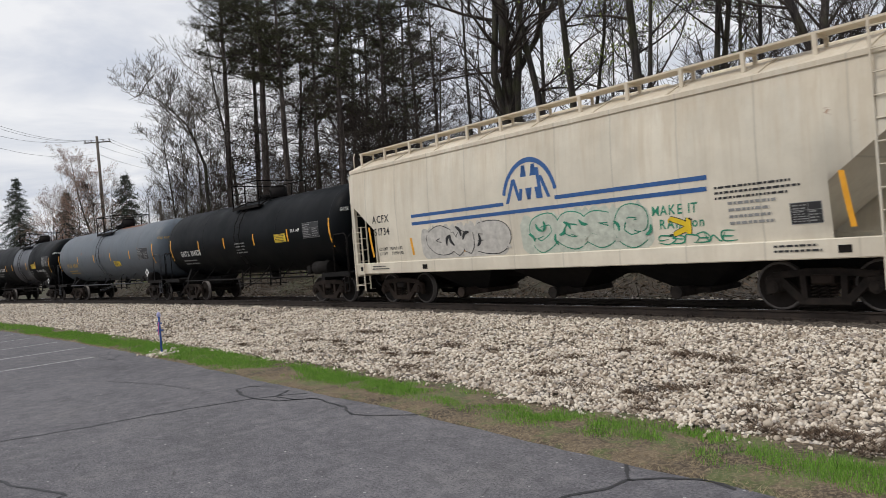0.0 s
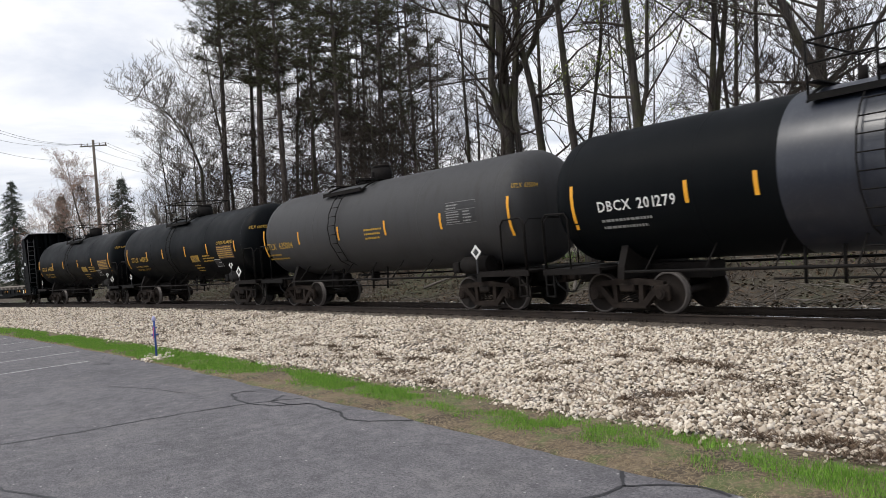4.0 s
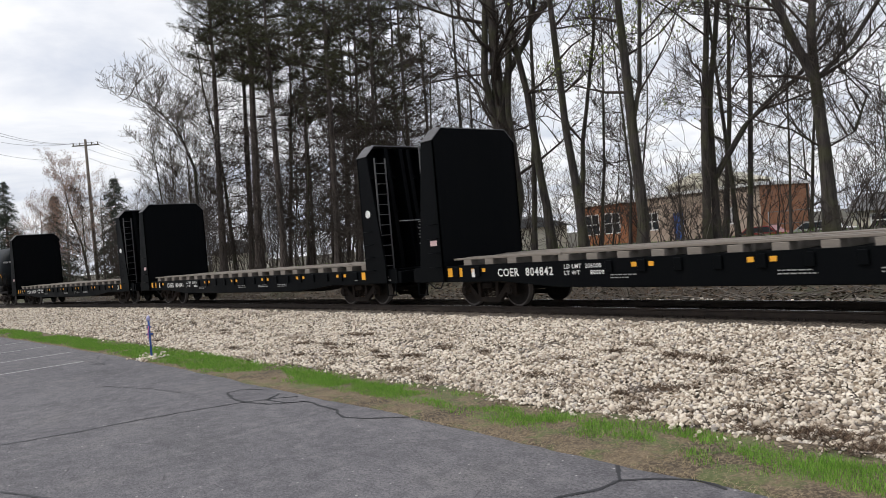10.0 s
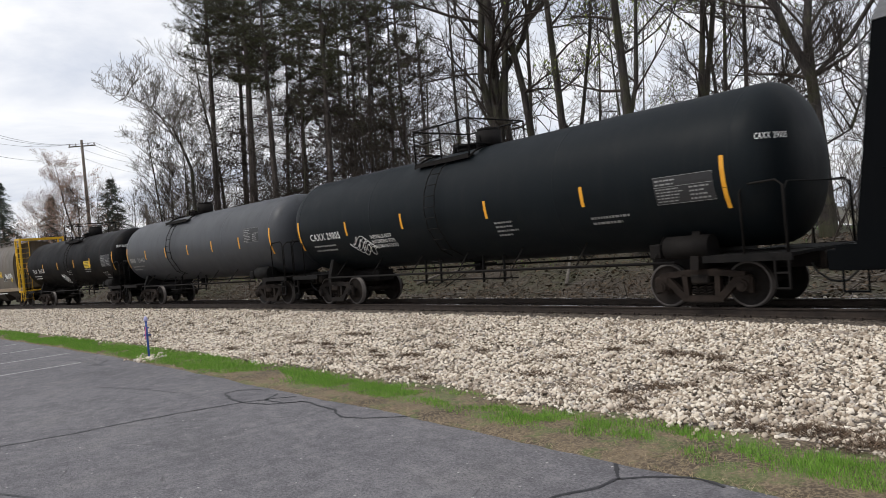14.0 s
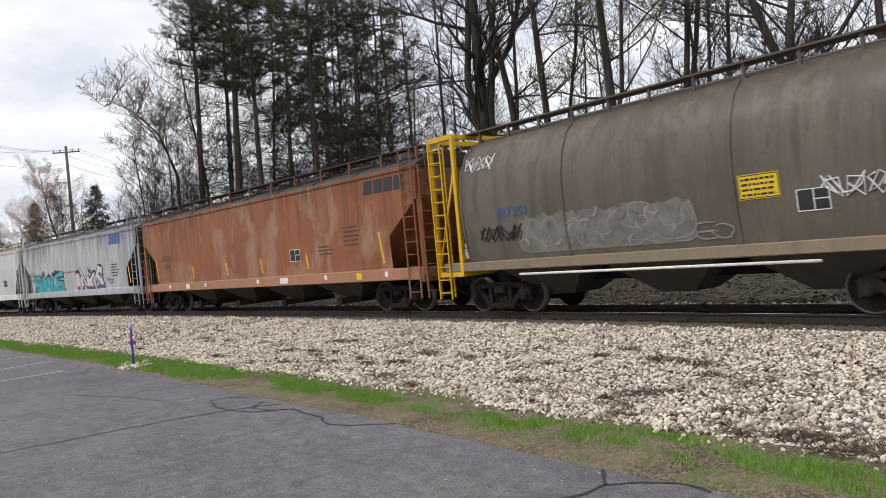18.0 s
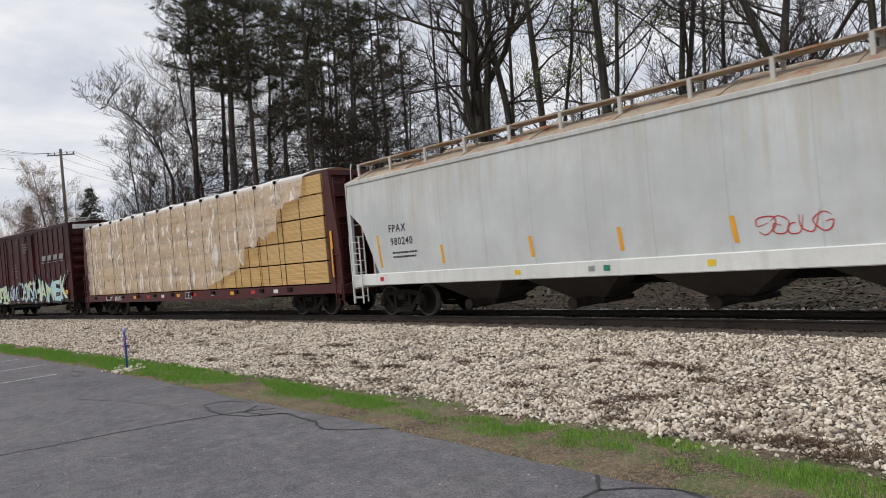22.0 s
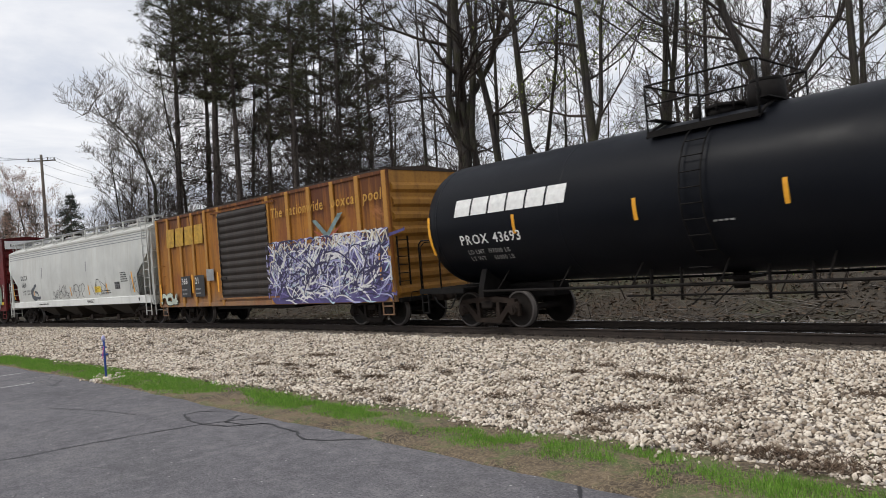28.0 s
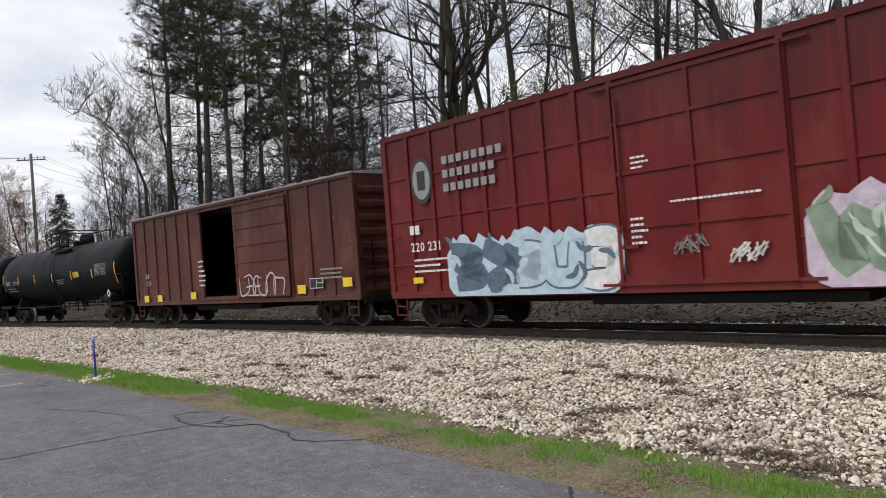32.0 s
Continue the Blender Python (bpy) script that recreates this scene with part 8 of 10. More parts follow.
# rust-blotched cream hopper car
M_CR = hopper_paint("blotched_cream_paint", (0.74, 0.71, 0.62), (0.40, 0.28, 0.17), 0.25, 0.55, 0.02, (0.58, 0.48, 0.33), ((0.42, 0.22, 0.08), 0.65), 0.2, ((0.36, 0.31, 0.25), 0.4))
car, surf, h = hopper_car("cream hopper car with rust blotches along the roof", -146.1, -165.9, M_CR, 4, 4.5, M_FPS, M_RUSTR, M_CHUTE, M_CR, 0.04, (-8.4, -5.6, -2.8, 0.2, 3.2, 8.0), M_CR, rung=M_CR)
lettering(car, "FPAX", -8.6, 2.2, 0.2, M_INK, surf)
lettering(car, "950195", -8.5, 1.85, 0.2, M_INK, surf)
data_panel(car, 6.0, 1.9, 0.65, 0.42, surf, 142)
bars(car, 3.9, 2.1, 0.9, 0.5, 4, M_INK, surf, 143)
panel(car, "sill_label", -1.9, 1.05, 0.25, 0.18, M_BLUECAP, flat, "small label on the sill")

# clean white hopper car with black scrawls
M_GG = hopper_paint("white_hopper_paint", (0.60, 0.61, 0.58), (0.36, 0.34, 0.3), 0.2, 0.5, 0.0, None, ((0.44, 0.4, 0.33), 0.22), 0.15, ((0.4, 0.37, 0.33), 0.3))
car, surf, h = hopper_car("white hopper car with black scrawls and orange strips", -200.5, -220.1, M_GG, 4, 4.72, M_FPS, M_GG, M_CHUTE, M_GG, 0.09, (-8.7, -5.3, 0.15, 2.5, 4.7, 7.6), M_GALV, rung=M_GG)
for z in (3.85, 3.97, 4.09):
    panel(car, "grey_stripe", -9.2, z, 18.4, 0.045, plain("thin_grey_stripe", (0.25, 0.26, 0.26)), surf, "thin grey stripe under the roof")
lettering(car, "GGCX", -7.35, 2.6, 0.27, M_INK, surf)
lettering(car, "1460", -7.25, 2.18, 0.27, M_INK, surf)
lettering(car, "LD LMT  195700 LBS", -7.2, 1.9, 0.11, M_INK, surf)
lettering(car, "LT WT     66300 LBS", -7.2, 1.73, 0.11, M_INK, surf)
for q, (x0, x1, z0, z1, n) in enumerate(((-2.5, -1.3, 1.4, 1.85, 4), (-1.4, -0.6, 1.55, 2.15, 2), (0.2, 1.9, 1.4, 2.1, 4), (2.9, 4.4, 1.45, 2.3, 3), (7.2, 8.6, 1.4, 2.3, 3), (-1.0, 0.0, 1.4, 1.7, 3))):
    scrawl(car, surf, x0, x1, z0, z1, n, G_BLK, 330 + q, 0.028)
panel(car, "yellow_label", 3.2, 1.6, 0.75, 0.3, M_YEL2, surf, "yellow sprayed patch")
sq = Shape()
for pts, w in (([(-5.35, 1.5), (-5.9, 1.55), (-6.05, 1.85), (-5.75, 2.05)], 0.3), ([(-5.8, 2.0), (-5.5, 2.2), (-5.25, 2.25)], 0.2), ([(-5.4, 1.55), (-5.0, 1.5), (-4.8, 1.6)], 0.16), ([(-5.6, 1.9), (-5.2, 1.8), (-5.1, 1.65)], 0.14)):
    ribbon(sq, [(p + 0.4, q) for p, q in pts], w, surf, 0.008, 0.3)
part("sprayed_shape", sq, plain("grey_spray", (0.07, 0.08, 0.095)), car, "dark grey sprayed curling shape")
panel(car, "grey_patch", -3.9, 2.6, 0.12, 0.6, M_GALV, surf, "grey touch-up patch")
panel(car, "grey_patch", 2.3, 2.7, 0.12, 0.5, M_GALV, surf, "grey touch-up patch")
data_panel(car, 5.6, 1.7, 0.55, 0.34, surf, 152)
bars(car, 6.3, 2.0, 1.0, 0.5, 5, M_INK, surf, 153)
bars(car, 4.0, 1.5, 1.1, 0.22, 2, M_INK, surf, 154)
bars(car, -4.6, 1.1, 1.5, 0.12, 1, M_INK, flat, 155, ragged=0.05)
bars(car, 2.2, 1.08, 1.1, 0.2, 3, M_INK, flat, 156)
# Another slot's shade as a flat dark patch on the sill.
panel(car, "sill_label", 8.0, 1.1, 0.14, 0.14, M_INK, flat, "small dark patch for the shade in a sill slot")


# tan round-sided hopper with yellow end frames
M_TAN = hopper_paint("tan_grey_hopper_paint", (0.145, 0.125, 0.10), (0.055, 0.047, 0.038), 0.6, 0.5, 0.0, (0.10, 0.083, 0.065), ((0.075, 0.058, 0.042), 0.6), 0.12)
M_TANS = paint("tan_sill_paint", (0.24, 0.185, 0.125), (0.1, 0.075, 0.05), 0.4, 0.6)
G_BUFF = plain("buffed_grey_patch", (0.17, 0.16, 0.145), 0.7, 0, 0.25, 3.0)
car, L = freight_car("hopper_car", "dull tan round-sided hopper car with yellow end ladders", "hopper car", -30.1, -44.1)
h, cz, r = 5.35, 2.95, 1.6
body = [(-1.42, 1.3), (-1.53, 1.9), (-1.6, 2.6), (-1.6, 3.1), (-1.52, 3.6), (-1.3, 4.1), (-0.95, 4.42), (-0.5, 4.55), (0.5, 4.55)]
body = body[:-1] + [(-a, b) for a, b in body[:-1][::-1]]
sh, n = Shape(), len(body)
sh.add([(x, a, b) for x in (-h, -h * 0.33, h * 0.33, h) for a, b in body], [(i * n + k, i * n + k + 1, (i + 1) * n + k + 1, (i + 1) * n + k) for i in range(3) for k in range(n - 1)], True)
part("side_sheet", sh, M_TAN, car)
part("end_sheet", Shape().prism([(a * 0.985, b) for a, b in body], 0, -h + 0.02, h - 0.02), M_TAN, car)
def surf(z):
    for (a, b), (c, d) in zip(body, body[1:]):
        if b <= z <= d:
            return a + (c - a) * (z - b) / (d - b) - 0.006
    return -1.45
for x in (-h, -2.0, 2.0, h):
    rb = Shape()
    v = [(x + dx, a * (1 + e), 2.9 + (b - 2.9) * (1 + e)) for dx in (-0.03, 0.03) for e in (0.012,) for a, b in body]
    rb.add(v, [(k, k + 1, n + k + 1, n + k) for k in range(n - 1)], True)
    part("seam_rib", rb, M_TAN, car)
for sg in (-1, 1):
    y0, y1 = sorted((sg * 1.36, sg * 1.46))
    part("side_sill", Shape().box(-L / 2 + 0.6, L / 2 - 0.6, y0, y1, 1.12, 1.36, 0.02), M_TANS, car)
    part("running_board", Shape().box(-h - 0.6, h + 0.6, sg * 0.75 - 0.22, sg * 0.75 + 0.22, 4.72, 4.76), M_TAN, car, "roof walk of steel grating")
    for k in range(11):
        x = -h + 0.2 + (2 * h - 0.4) * k / 10
        part("walk_bracket", Shape().box(x - 0.03, x + 0.03, sg * 0.9 - 0.03, sg * 0.9 + 0.03, 4.3, 4.74), M_TAN, car)
part("hatch_cover", Shape().box(-h + 0.4, h - 0.4, -0.3, 0.3, 4.53, 4.66, 0.03), M_TAN, car)
part("air_pipe", Shape().cyl((-3.6, -1.5, 1.0), (3.4, -1.5, 1.0), 0.03, 8), M_WHT, car, "thin white pipe along the sill")
for x in (-3.2, 0.0, 3.2):
    v = []
    for (wx, wy, z) in ((1.5, 1.3, 1.3), (1.2, 1.15, 1.05), (0.4, 0.5, 0.42)):
        v += [(x - wx, -wy, z), (x + wx, -wy, z), (x + wx, wy, z), (x - wx, wy, z)]
    sh = Shape().add(v, [(a * 4 + k, a * 4 + (k + 1) % 4, a * 4 + 4 + (k + 1) % 4, a * 4 + 4 + k) for a in range(2) for k in range(4)] + [(8, 9, 10, 11)])
    part("hopper_chute", sh, M_CHUTE, car)
part("centre_sill", Shape().box(-L / 2 + 0.5, L / 2 - 0.5, -0.25, 0.25, 0.72, 1.05), M_UNDER, car)
for sg in (-1, 1):
    truck(car, sg * (L / 2 - 2.2))
    coupler(car, sg * L / 2, sg, sg * (L / 2 - 0.5))
    xa, xb = sg * (h + 0.35), sg * (L / 2 - 0.38)
    fr = Shape()
    for x in (xa, xb):
        for y in (-1.42, 1.42):
            fr.box(x - 0.06, x + 0.06, y - 0.05, y + 0.05, 1.0, 4.72, 0.01)
    for y in (-1.42, 1.42):
        fr.box(min(xa, xb), max(xa, xb), y - 0.06, y + 0.06, 4.62, 4.76, 0.01)
        fr.box(min(xa, xb), max(xa, xb), y - 0.04, y + 0.04, 1.0, 1.12)
        fr.tube([(xa, y, 3.9), (xb, y, 1.2)], 0.035, 5)
    for x in (xa, xb):
        fr.box(x - 0.05, x + 0.05, -1.42, 1.42, 4.62, 4.74)
        fr.box(x - 0.05, x + 0.05, -1.42, 1.42, 1.0, 1.12)
    part("end_frame", fr, M_YPAINT, car, "yellow end frame")
    x0, x1 = sorted((xb, xb - sg * 0.48))
    ladder(car, x0, x1, -1.5, 0.4, 4.6, 12, M_YPAINT, 0.016)
    ladder(car, xb + sg * 0.08, -0.9, -1.42, 0.4, 4.6, 12, M_YPAINT, 0.016, axis="y", name="end_ladder")
    x0, x1 = sorted((xa, xb))
    part("platform", Shape().box(x0, x1, -1.4, 1.4, 1.1, 1.14), M_YPAINT, car, "yellow end platform")
caution(car, 2.1, 2.15, 0.75, 0.45, M_YEL2, surf)
consolidated(car, 3.1, 1.85, surf, 0.55, 0.38)
placard(car, 4.95, 1.95, 0.18, M_YEL2, -1.62, "warning_diamond", "small yellow warning diamond")
lettering(car, "127351", -4.1, 2.4, 0.24, M_BLUE, surf)
for seed, x0, n2, mt, z0 in ((3, 3.7, 4, M_WHT, 2.0), (4, -5.1, 3, M_WHT, 3.6), (5, -4.6, 4, M_INK, 1.8)):
    sc = Shape()
    for k in range(n2):
        pts = [(x0 + k * 0.36 + 0.18 * math.cos(q * 1.5 + k + seed), 0, z0 + 0.22 + 0.2 * math.sin(q * 1.9 + k * seed)) for q in range(9)]
        sc.tube([(x, surf(z) - 0.012, z) for x, _, z in pts], 0.016, 4)
    part("scrawl", sc, mt, car, "painted scrawl")
spray_piece(car, surf, -3.3, 0.9, 1.5, 2.3, 5, (M_PALE, G_BUFF), 381, 0.24, 0.025, G_BUFF, None, "pale outlined sprayed letter")
scrawl(car, surf, -0.6, 1.8, 1.5, 1.8, 6, M_PALE, 382, 0.035)


# ---- boxcars ----
def boxcar(label, s_front, s_rear, mat, top, x0, x1, door, ribs=14, door_mat=None, roof_mat=None, end_mat=None, sill=0.85, hrails=(), post_mat=None, rib_w=0.07, rib_d=0.045, door_style="panel", gap=None, posts=True):
    """x0, x1: body ends; door: (left, right) of the doorway; gap: open part of the doorway."""
    car, L = freight_car("boxcar", label, "boxcar", s_front, s_rear)
    door_mat, roof_mat, end_mat = door_mat or mat, roof_mat or mat, end_mat or mat
    d0, d1 = door
    y = 1.48
    # side walls with a real doorway, and the wall over it
    for sg in (-1, 1):
        ya, yb = sorted((sg * (y - 0.06), sg * y))
        for xa, xb, za, zb in ((x0, d0, sill, top), (d1, x1, sill, top), (d0, d1, top - 0.2, top), (d0, d1, sill, 1.12)):
            part("side_wall", Shape().box(xa, xb, ya, yb, za, zb), mat, car)
    part("floor", Shape().box(x0 + 0.07, x1 - 0.07, -y + 0.07, y - 0.07, 0.98, 1.1), M_UNDER, car)
    rib_me = Shape().box(-rib_w, rib_w, -rib_d, 0.0, sill + 0.02, top - 0.03, 0.012).mesh("side_post", post_mat or mat)
    if posts:
        xs = [x0 + 0.08 + (d0 - x0 - 0.1) * k / (ribs // 2) for k in range(ribs // 2 + 1)] + [d1 + 0.02 + (x1 - d1 - 0.1) * k / (ribs // 2) for k in range(ribs // 2 + 1)]
        for x in xs:
            part("side_post", rib_me, post_mat or mat, car, at=pose(x, -y, 0))
    for z, a, b in hrails:
        part("side_rail", Shape().box(a, b, -y - 0.035, -y, z - 0.03, z + 0.03, 0.01), mat, car)
    for z, hh in ((sill, 0.16), (top - 0.12, 0.12)):
        for sg in (-1, 1):
            ya, yb = sorted((sg * y, sg * (y + 0.05)))
            part("side_sill" if z < 2 else "top_plate", Shape().box(x0, x1, ya, yb, z, z + hh, 0.012), mat, car)
    # roof with cross corrugations
    rf = Shape().prism([(-y - 0.05, top - 0.02), (-y - 0.05, top + 0.03), (0, top + 0.14), (y + 0.05, top + 0.03), (y + 0.05, top - 0.02)], 0, x0 - 0.03, x1 + 0.03)
    part("roof", rf, roof_mat, car)
    rib = Shape().prism([(-y - 0.04, top + 0.03), (-y - 0.04, top + 0.07), (0, top + 0.18), (y + 0.04, top + 0.07), (y + 0.04, top + 0.03)], 0, -0.05, 0.05).mesh("roof_rib", roof_mat)
    k = x0 + 0.5
    while k < x1 - 0.3:
        part("roof_rib", rib, roof_mat, car, at=pose(k, 0, 0))
        k += 0.85
    # corrugated ends
    for sg, xe in ((-1, x0), (1, x1)):
        e = Shape().box(min(xe, xe - sg * 0.06), max(xe, xe - sg * 0.06), -y, y, sill, top)
        n = 8
        v = []
        for k in range(n):
            z = sill + 0.15 + (top - sill - 0.4) * k / n
            hh = (top - sill - 0.4) / n * 0.72
            e.prism([(xe - sg * 0.0, z), (xe + sg * 0.09, z + hh * 0.3), (xe + sg * 0.09, z + hh * 0.7), (xe - sg * 0.0, z + hh)], 1, -y + 0.12, y - 0.12) if sg > 0 else e.prism([(xe, z + hh), (xe - 0.09, z + hh * 0.7), (xe - 0.09, z + hh * 0.3), (xe, z)], 1, -y + 0.12, y - 0.12)
        part("corrugated_end", e, end_mat, car)
        for yy in (-y, y):
            part("corner_post", Shape().box(xe - 0.05, xe + 0.05, yy - 0.05, yy + 0.05, sill, top, 0.015), mat, car)
        xa, xb = sorted((xe - sg * 0.12, xe - sg * 0.58))
        for k in range(4):
            grab(car, xa, xb, -y - 0.01, 1.25 + k * 0.42, mat)
        st = Shape()
        for dx in (xa, xb):
            st.box(dx - 0.014, dx + 0.014, -y - 0.02, -y + 0.01, 0.38, sill + 0.05)
        st.box(xa, xb, -y - 0.03, -y + 0.03, 0.38, 0.41), st.box(xa, xb, -y - 0.03, -y + 0.03, 0.62, 0.65)
        part("sill_step", st, mat, car)
        part("end_sill", Shape().box(min(xe, xe + sg * 0.12), max(xe, xe + sg * 0.12), -1.4, 1.4, 0.72, sill + 0.1, 0.02), M_UNDER, car)
        truck(car, sg * (L / 2 - 2.5))
        coupler(car, sg * L / 2, sg, xe)
        ladder(car, xe + sg * 0.14, -1.0, -1.4, 1.2, 2.6 if sg > 0 else top - 0.2, 6, M_UNDER, axis="y", name="end_ladder")
    part("brake_wheel", Shape().cyl((x1 + 0.16, 0.5, 2.2), (x1 + 0.2, 0.5, 2.2), 0.28, 16).cyl((x1, 0.5, 2.2), (x1 + 0.16, 0.5, 2.2), 0.05, 8), M_UNDER, car)
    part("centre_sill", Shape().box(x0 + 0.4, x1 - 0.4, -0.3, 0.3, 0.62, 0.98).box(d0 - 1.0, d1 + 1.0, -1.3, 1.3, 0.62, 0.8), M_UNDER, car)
    # doors
    def leaf(a, b):
        dz0, dz1, yo = 1.05, top - 0.22, -y - 0.05
        dr = part("door", Shape().box(a, b, yo - 0.02, yo + 0.03, dz0, dz1, 0.01), door_mat, car, "sliding steel door")
        if door_style == "corrugated":
            n = 12
            hh = (dz1 - dz0 - 0.1) / n
            rib = Shape().prism([(yo - 0.02, 0), (yo - 0.065, hh * 0.35), (yo - 0.065, hh * 0.6), (yo - 0.02, hh * 0.95)][::-1], 0, a + 0.06, b - 0.06).mesh("door_rib", door_mat)
            for k in range(n):
                part("door_rib", rib, door_mat, dr, at=pose(0, 0, dz0 + 0.05 + (dz1 - dz0 - 0.1) * k / n))
        else:
            for z in [dz0 + (dz1 - dz0) * q for q in (0.0, 0.28, 0.55, 0.8, 1.0)]:
                part("door_rib", Shape().box(a, b, yo - 0.06, yo - 0.02, z - 0.035, z + 0.035), door_mat, dr)
            for x in (a + 0.04, (a + b) / 2, b - 0.04):
                part("door_stile", Shape().box(x - 0.035, x + 0.035, yo - 0.065, yo - 0.02, dz0, dz1), door_mat, dr)
        hd = Shape().tube([(a + 0.18, yo - 0.09, 1.25), (a + 0.18, yo - 0.09, dz1 - 0.3)], 0.022, 6)
        hd.box(a + 0.1, a + 0.5, yo - 0.1, yo - 0.06, 1.75, 1.83)
        part("lock_bar", hd, door_mat, dr)
        return dr
    tr = Shape().box(d0 - (1.8 if gap else 0.5), d1 + (1.8 if gap else 0.5), -y - 0.09, -y - 0.05, 1.0, 1.06).box(d0 - 0.5, d1 + 0.5, -y - 0.09, -y - 0.05, top - 0.26, top - 0.2)
    part("door_track", tr, mat, car)
    if gap:
        leaf(gap[1], d1 + 0.1)
        # Near-black panel along the far wall; it also covers the far doorway.
        part("inner_lining", Shape().box(x0 + 0.1, x1 - 0.1, y - 0.12, y - 0.07, 1.1, top - 0.1), M_UNDER, car, "near-black lining along the far inner wall")
    elif d1 - d0 > 4.0:
        mid = (d0 + d1) / 2
        leaf(d0 - 0.05, mid - 0.01), leaf(mid + 0.01, d1 + 0.05)
    else:
        leaf(d0 - 0.05, d1 + 0.05)
    return car, (lambda z: -y - 0.002), (lambda z: -y - 0.075)


# maroon boxcar with pale green sprayed pieces
m = Mat("pale_green_blue_spray", 0.5)
m.color(m.mix(m.ramp(m.noise(0.8, 3), (0.42, 0.0), (0.58, 1.0)), (0.58, 0.66, 0.42), (0.42, 0.62, 0.66)))
G_MINT = m.m
G_PINK = plain("pink_spray", (0.55, 0.36, 0.42), 0.6)
G_NAVY = plain("dark_violet_spray", (0.06, 0.045, 0.10), 0.6, 0, 0.3)
G_SAGE, G_SAGE2, G_PLILAC = plain("sage_spray", (0.22, 0.29, 0.21), 0.6, 0, 0.35, 2.0), plain("pale_sage_spray", (0.46, 0.52, 0.44), 0.6, 0, 0.2, 2.0), plain("pale_lilac_spray", (0.52, 0.44, 0.52), 0.6, 0, 0.2)
G_SLATE, G_ICE = plain("slate_blue_spray", (0.09, 0.14, 0.19), 0.6, 0, 0.25), plain("ice_blue_spray", (0.44, 0.56, 0.64), 0.5, 0, 0.15)
G_VIO, G_LILAC2 = plain("deep_violet_spray", (0.075, 0.06, 0.19), 0.6, 0, 0.3, 2.0), plain("pale_lilac_blue_spray", (0.36, 0.36, 0.58), 0.6, 0, 0.2)
G_LAV, G_INDI = plain("lavender_spray", (0.15, 0.13, 0.32), 0.6, 0, 0.35, 1.5), plain("indigo_spray", (0.035, 0.03, 0.085), 0.6)
M_BN = hopper_paint("maroon_boxcar_paint", (0.056, 0.0085, 0.0085), (0.022, 0.007, 0.007), 0.45, 0.55, 0.0, (0.082, 0.017, 0.013), ((0.025, 0.008, 0.007), 0.6), 0.0, ((0.06, 0.035, 0.028), 0.4))
car, surf, sd = boxcar("tall maroon boxcar with pale green sprayed letters", -128.4, -146.1, M_BN, 5.28, -7.9, 7.7, (-2.7, 2.0), 14, roof_mat=M_BN, rib_d=0.04)
scrawl(car, sd, -7.2, -3.4, 0.95, 1.9, 5, G_MINT, 345, 0.2, "broad pale green sprayed swash")
spray_word(car, sd, "ZOOT", -7.0, -3.4, 0.9, 2.1, (G_BLK, G_MINT), 341, G_NAVY, label="fat pale green sprayed letter with a black outline")
spray_piece(car, sd, -3.4, -1.0, 0.9, 2.0, 4, (G_BLK, G_MINT, G_ICE), 346, 0.2, 0.04, None, G_WHT, "jagged pale green sprayed letter")
spray_piece(car, lambda z: -1.605, -1.0, 2.2, 0.95, 2.3, 6, (G_BLK, G_MINT, G_NAVY, G_ICE), 342, 0.2, 0.05, None, G_PINK, "jagged sprayed letter in green and violet")
VC = random.Random(9)
for k in range(26):
    x, z, r = VC.uniform(-3.2, 7.3), VC.uniform(1.1, 2.55), VC.uniform(0.08, 0.3)
    part("sprayed_dot", Shape().add([(x + r * math.cos(q * 0.524), sd(z) - 0.003, z + r * math.sin(q * 0.524)) for q in range(12)], [tuple(range(12))]), (G_NAVY, G_VIO, G_LAV)[k % 3], car, "violet sprayed bubble")
spray_word(car, sd, "HAMEK", 1.7, 7.0, 0.9, 2.35, (G_BLK, G_MINT), 343, G_NAVY, 0.15, "tall pale green sprayed letter with a black outline")
marks(car, 4, 3.45, 3.35, 0.3, 0.9, M_PALE, sd, 0.35, 0.35, label="slanted pale letter shapes")
for k in range(4):
    panel(car, "underline_bar", 3.4 + k * 0.9, 3.22, 0.62, 0.035, M_PALE, sd)
for k, line in enumerate(("CLOSE AND LOCK", "DOOR BEFORE", "MOVING CAR")):
    lettering(car, line, 0.25 + (0, 0.12, 0.16)[k], 4.5 - 0.17 * k, 0.1, M_PALE, lambda z: -1.6, 0, 0.9)
bars(car, 0.3, 3.95, 0.8, 0.16, 2, M_PALE, lambda z: -1.6, 201)
bars(car, -1.2, 2.5, 0.4, 1.0, 5, M_PALE, lambda z: -1.6, 202)
panel(car, "red_label", -6.2, 1.95, 0.8, 0.26, M_REDL, sd, "red rectangular label")
panel(car, "red_label", -7.6, 1.95, 0.6, 0.22, M_REDL, sd, "red rectangular label")
for x in (-7.4, -0.3, 5.2, 6.6):
    panel(car, "yellow_label", x, 1.3, 0.5, 0.24, M_YEL, sd, "yellow reflective label")
bars(car, -7.35, 0.95, 0.8, 0.35, 4, M_WHT, sd, 203)
part("end_sign", Shape().box(7.82, 7.83, -1.3, 1.3, 4.95, 5.2), M_WHT, car, "white height-warning board")
sh = Shape().box(1.9, 2.0, -1.6, -1.53, 1.1, 5.1).box(1.0, 1.1, -1.6, -1.53, 1.1, 5.1)
part("door_post", sh, M_BN, car)

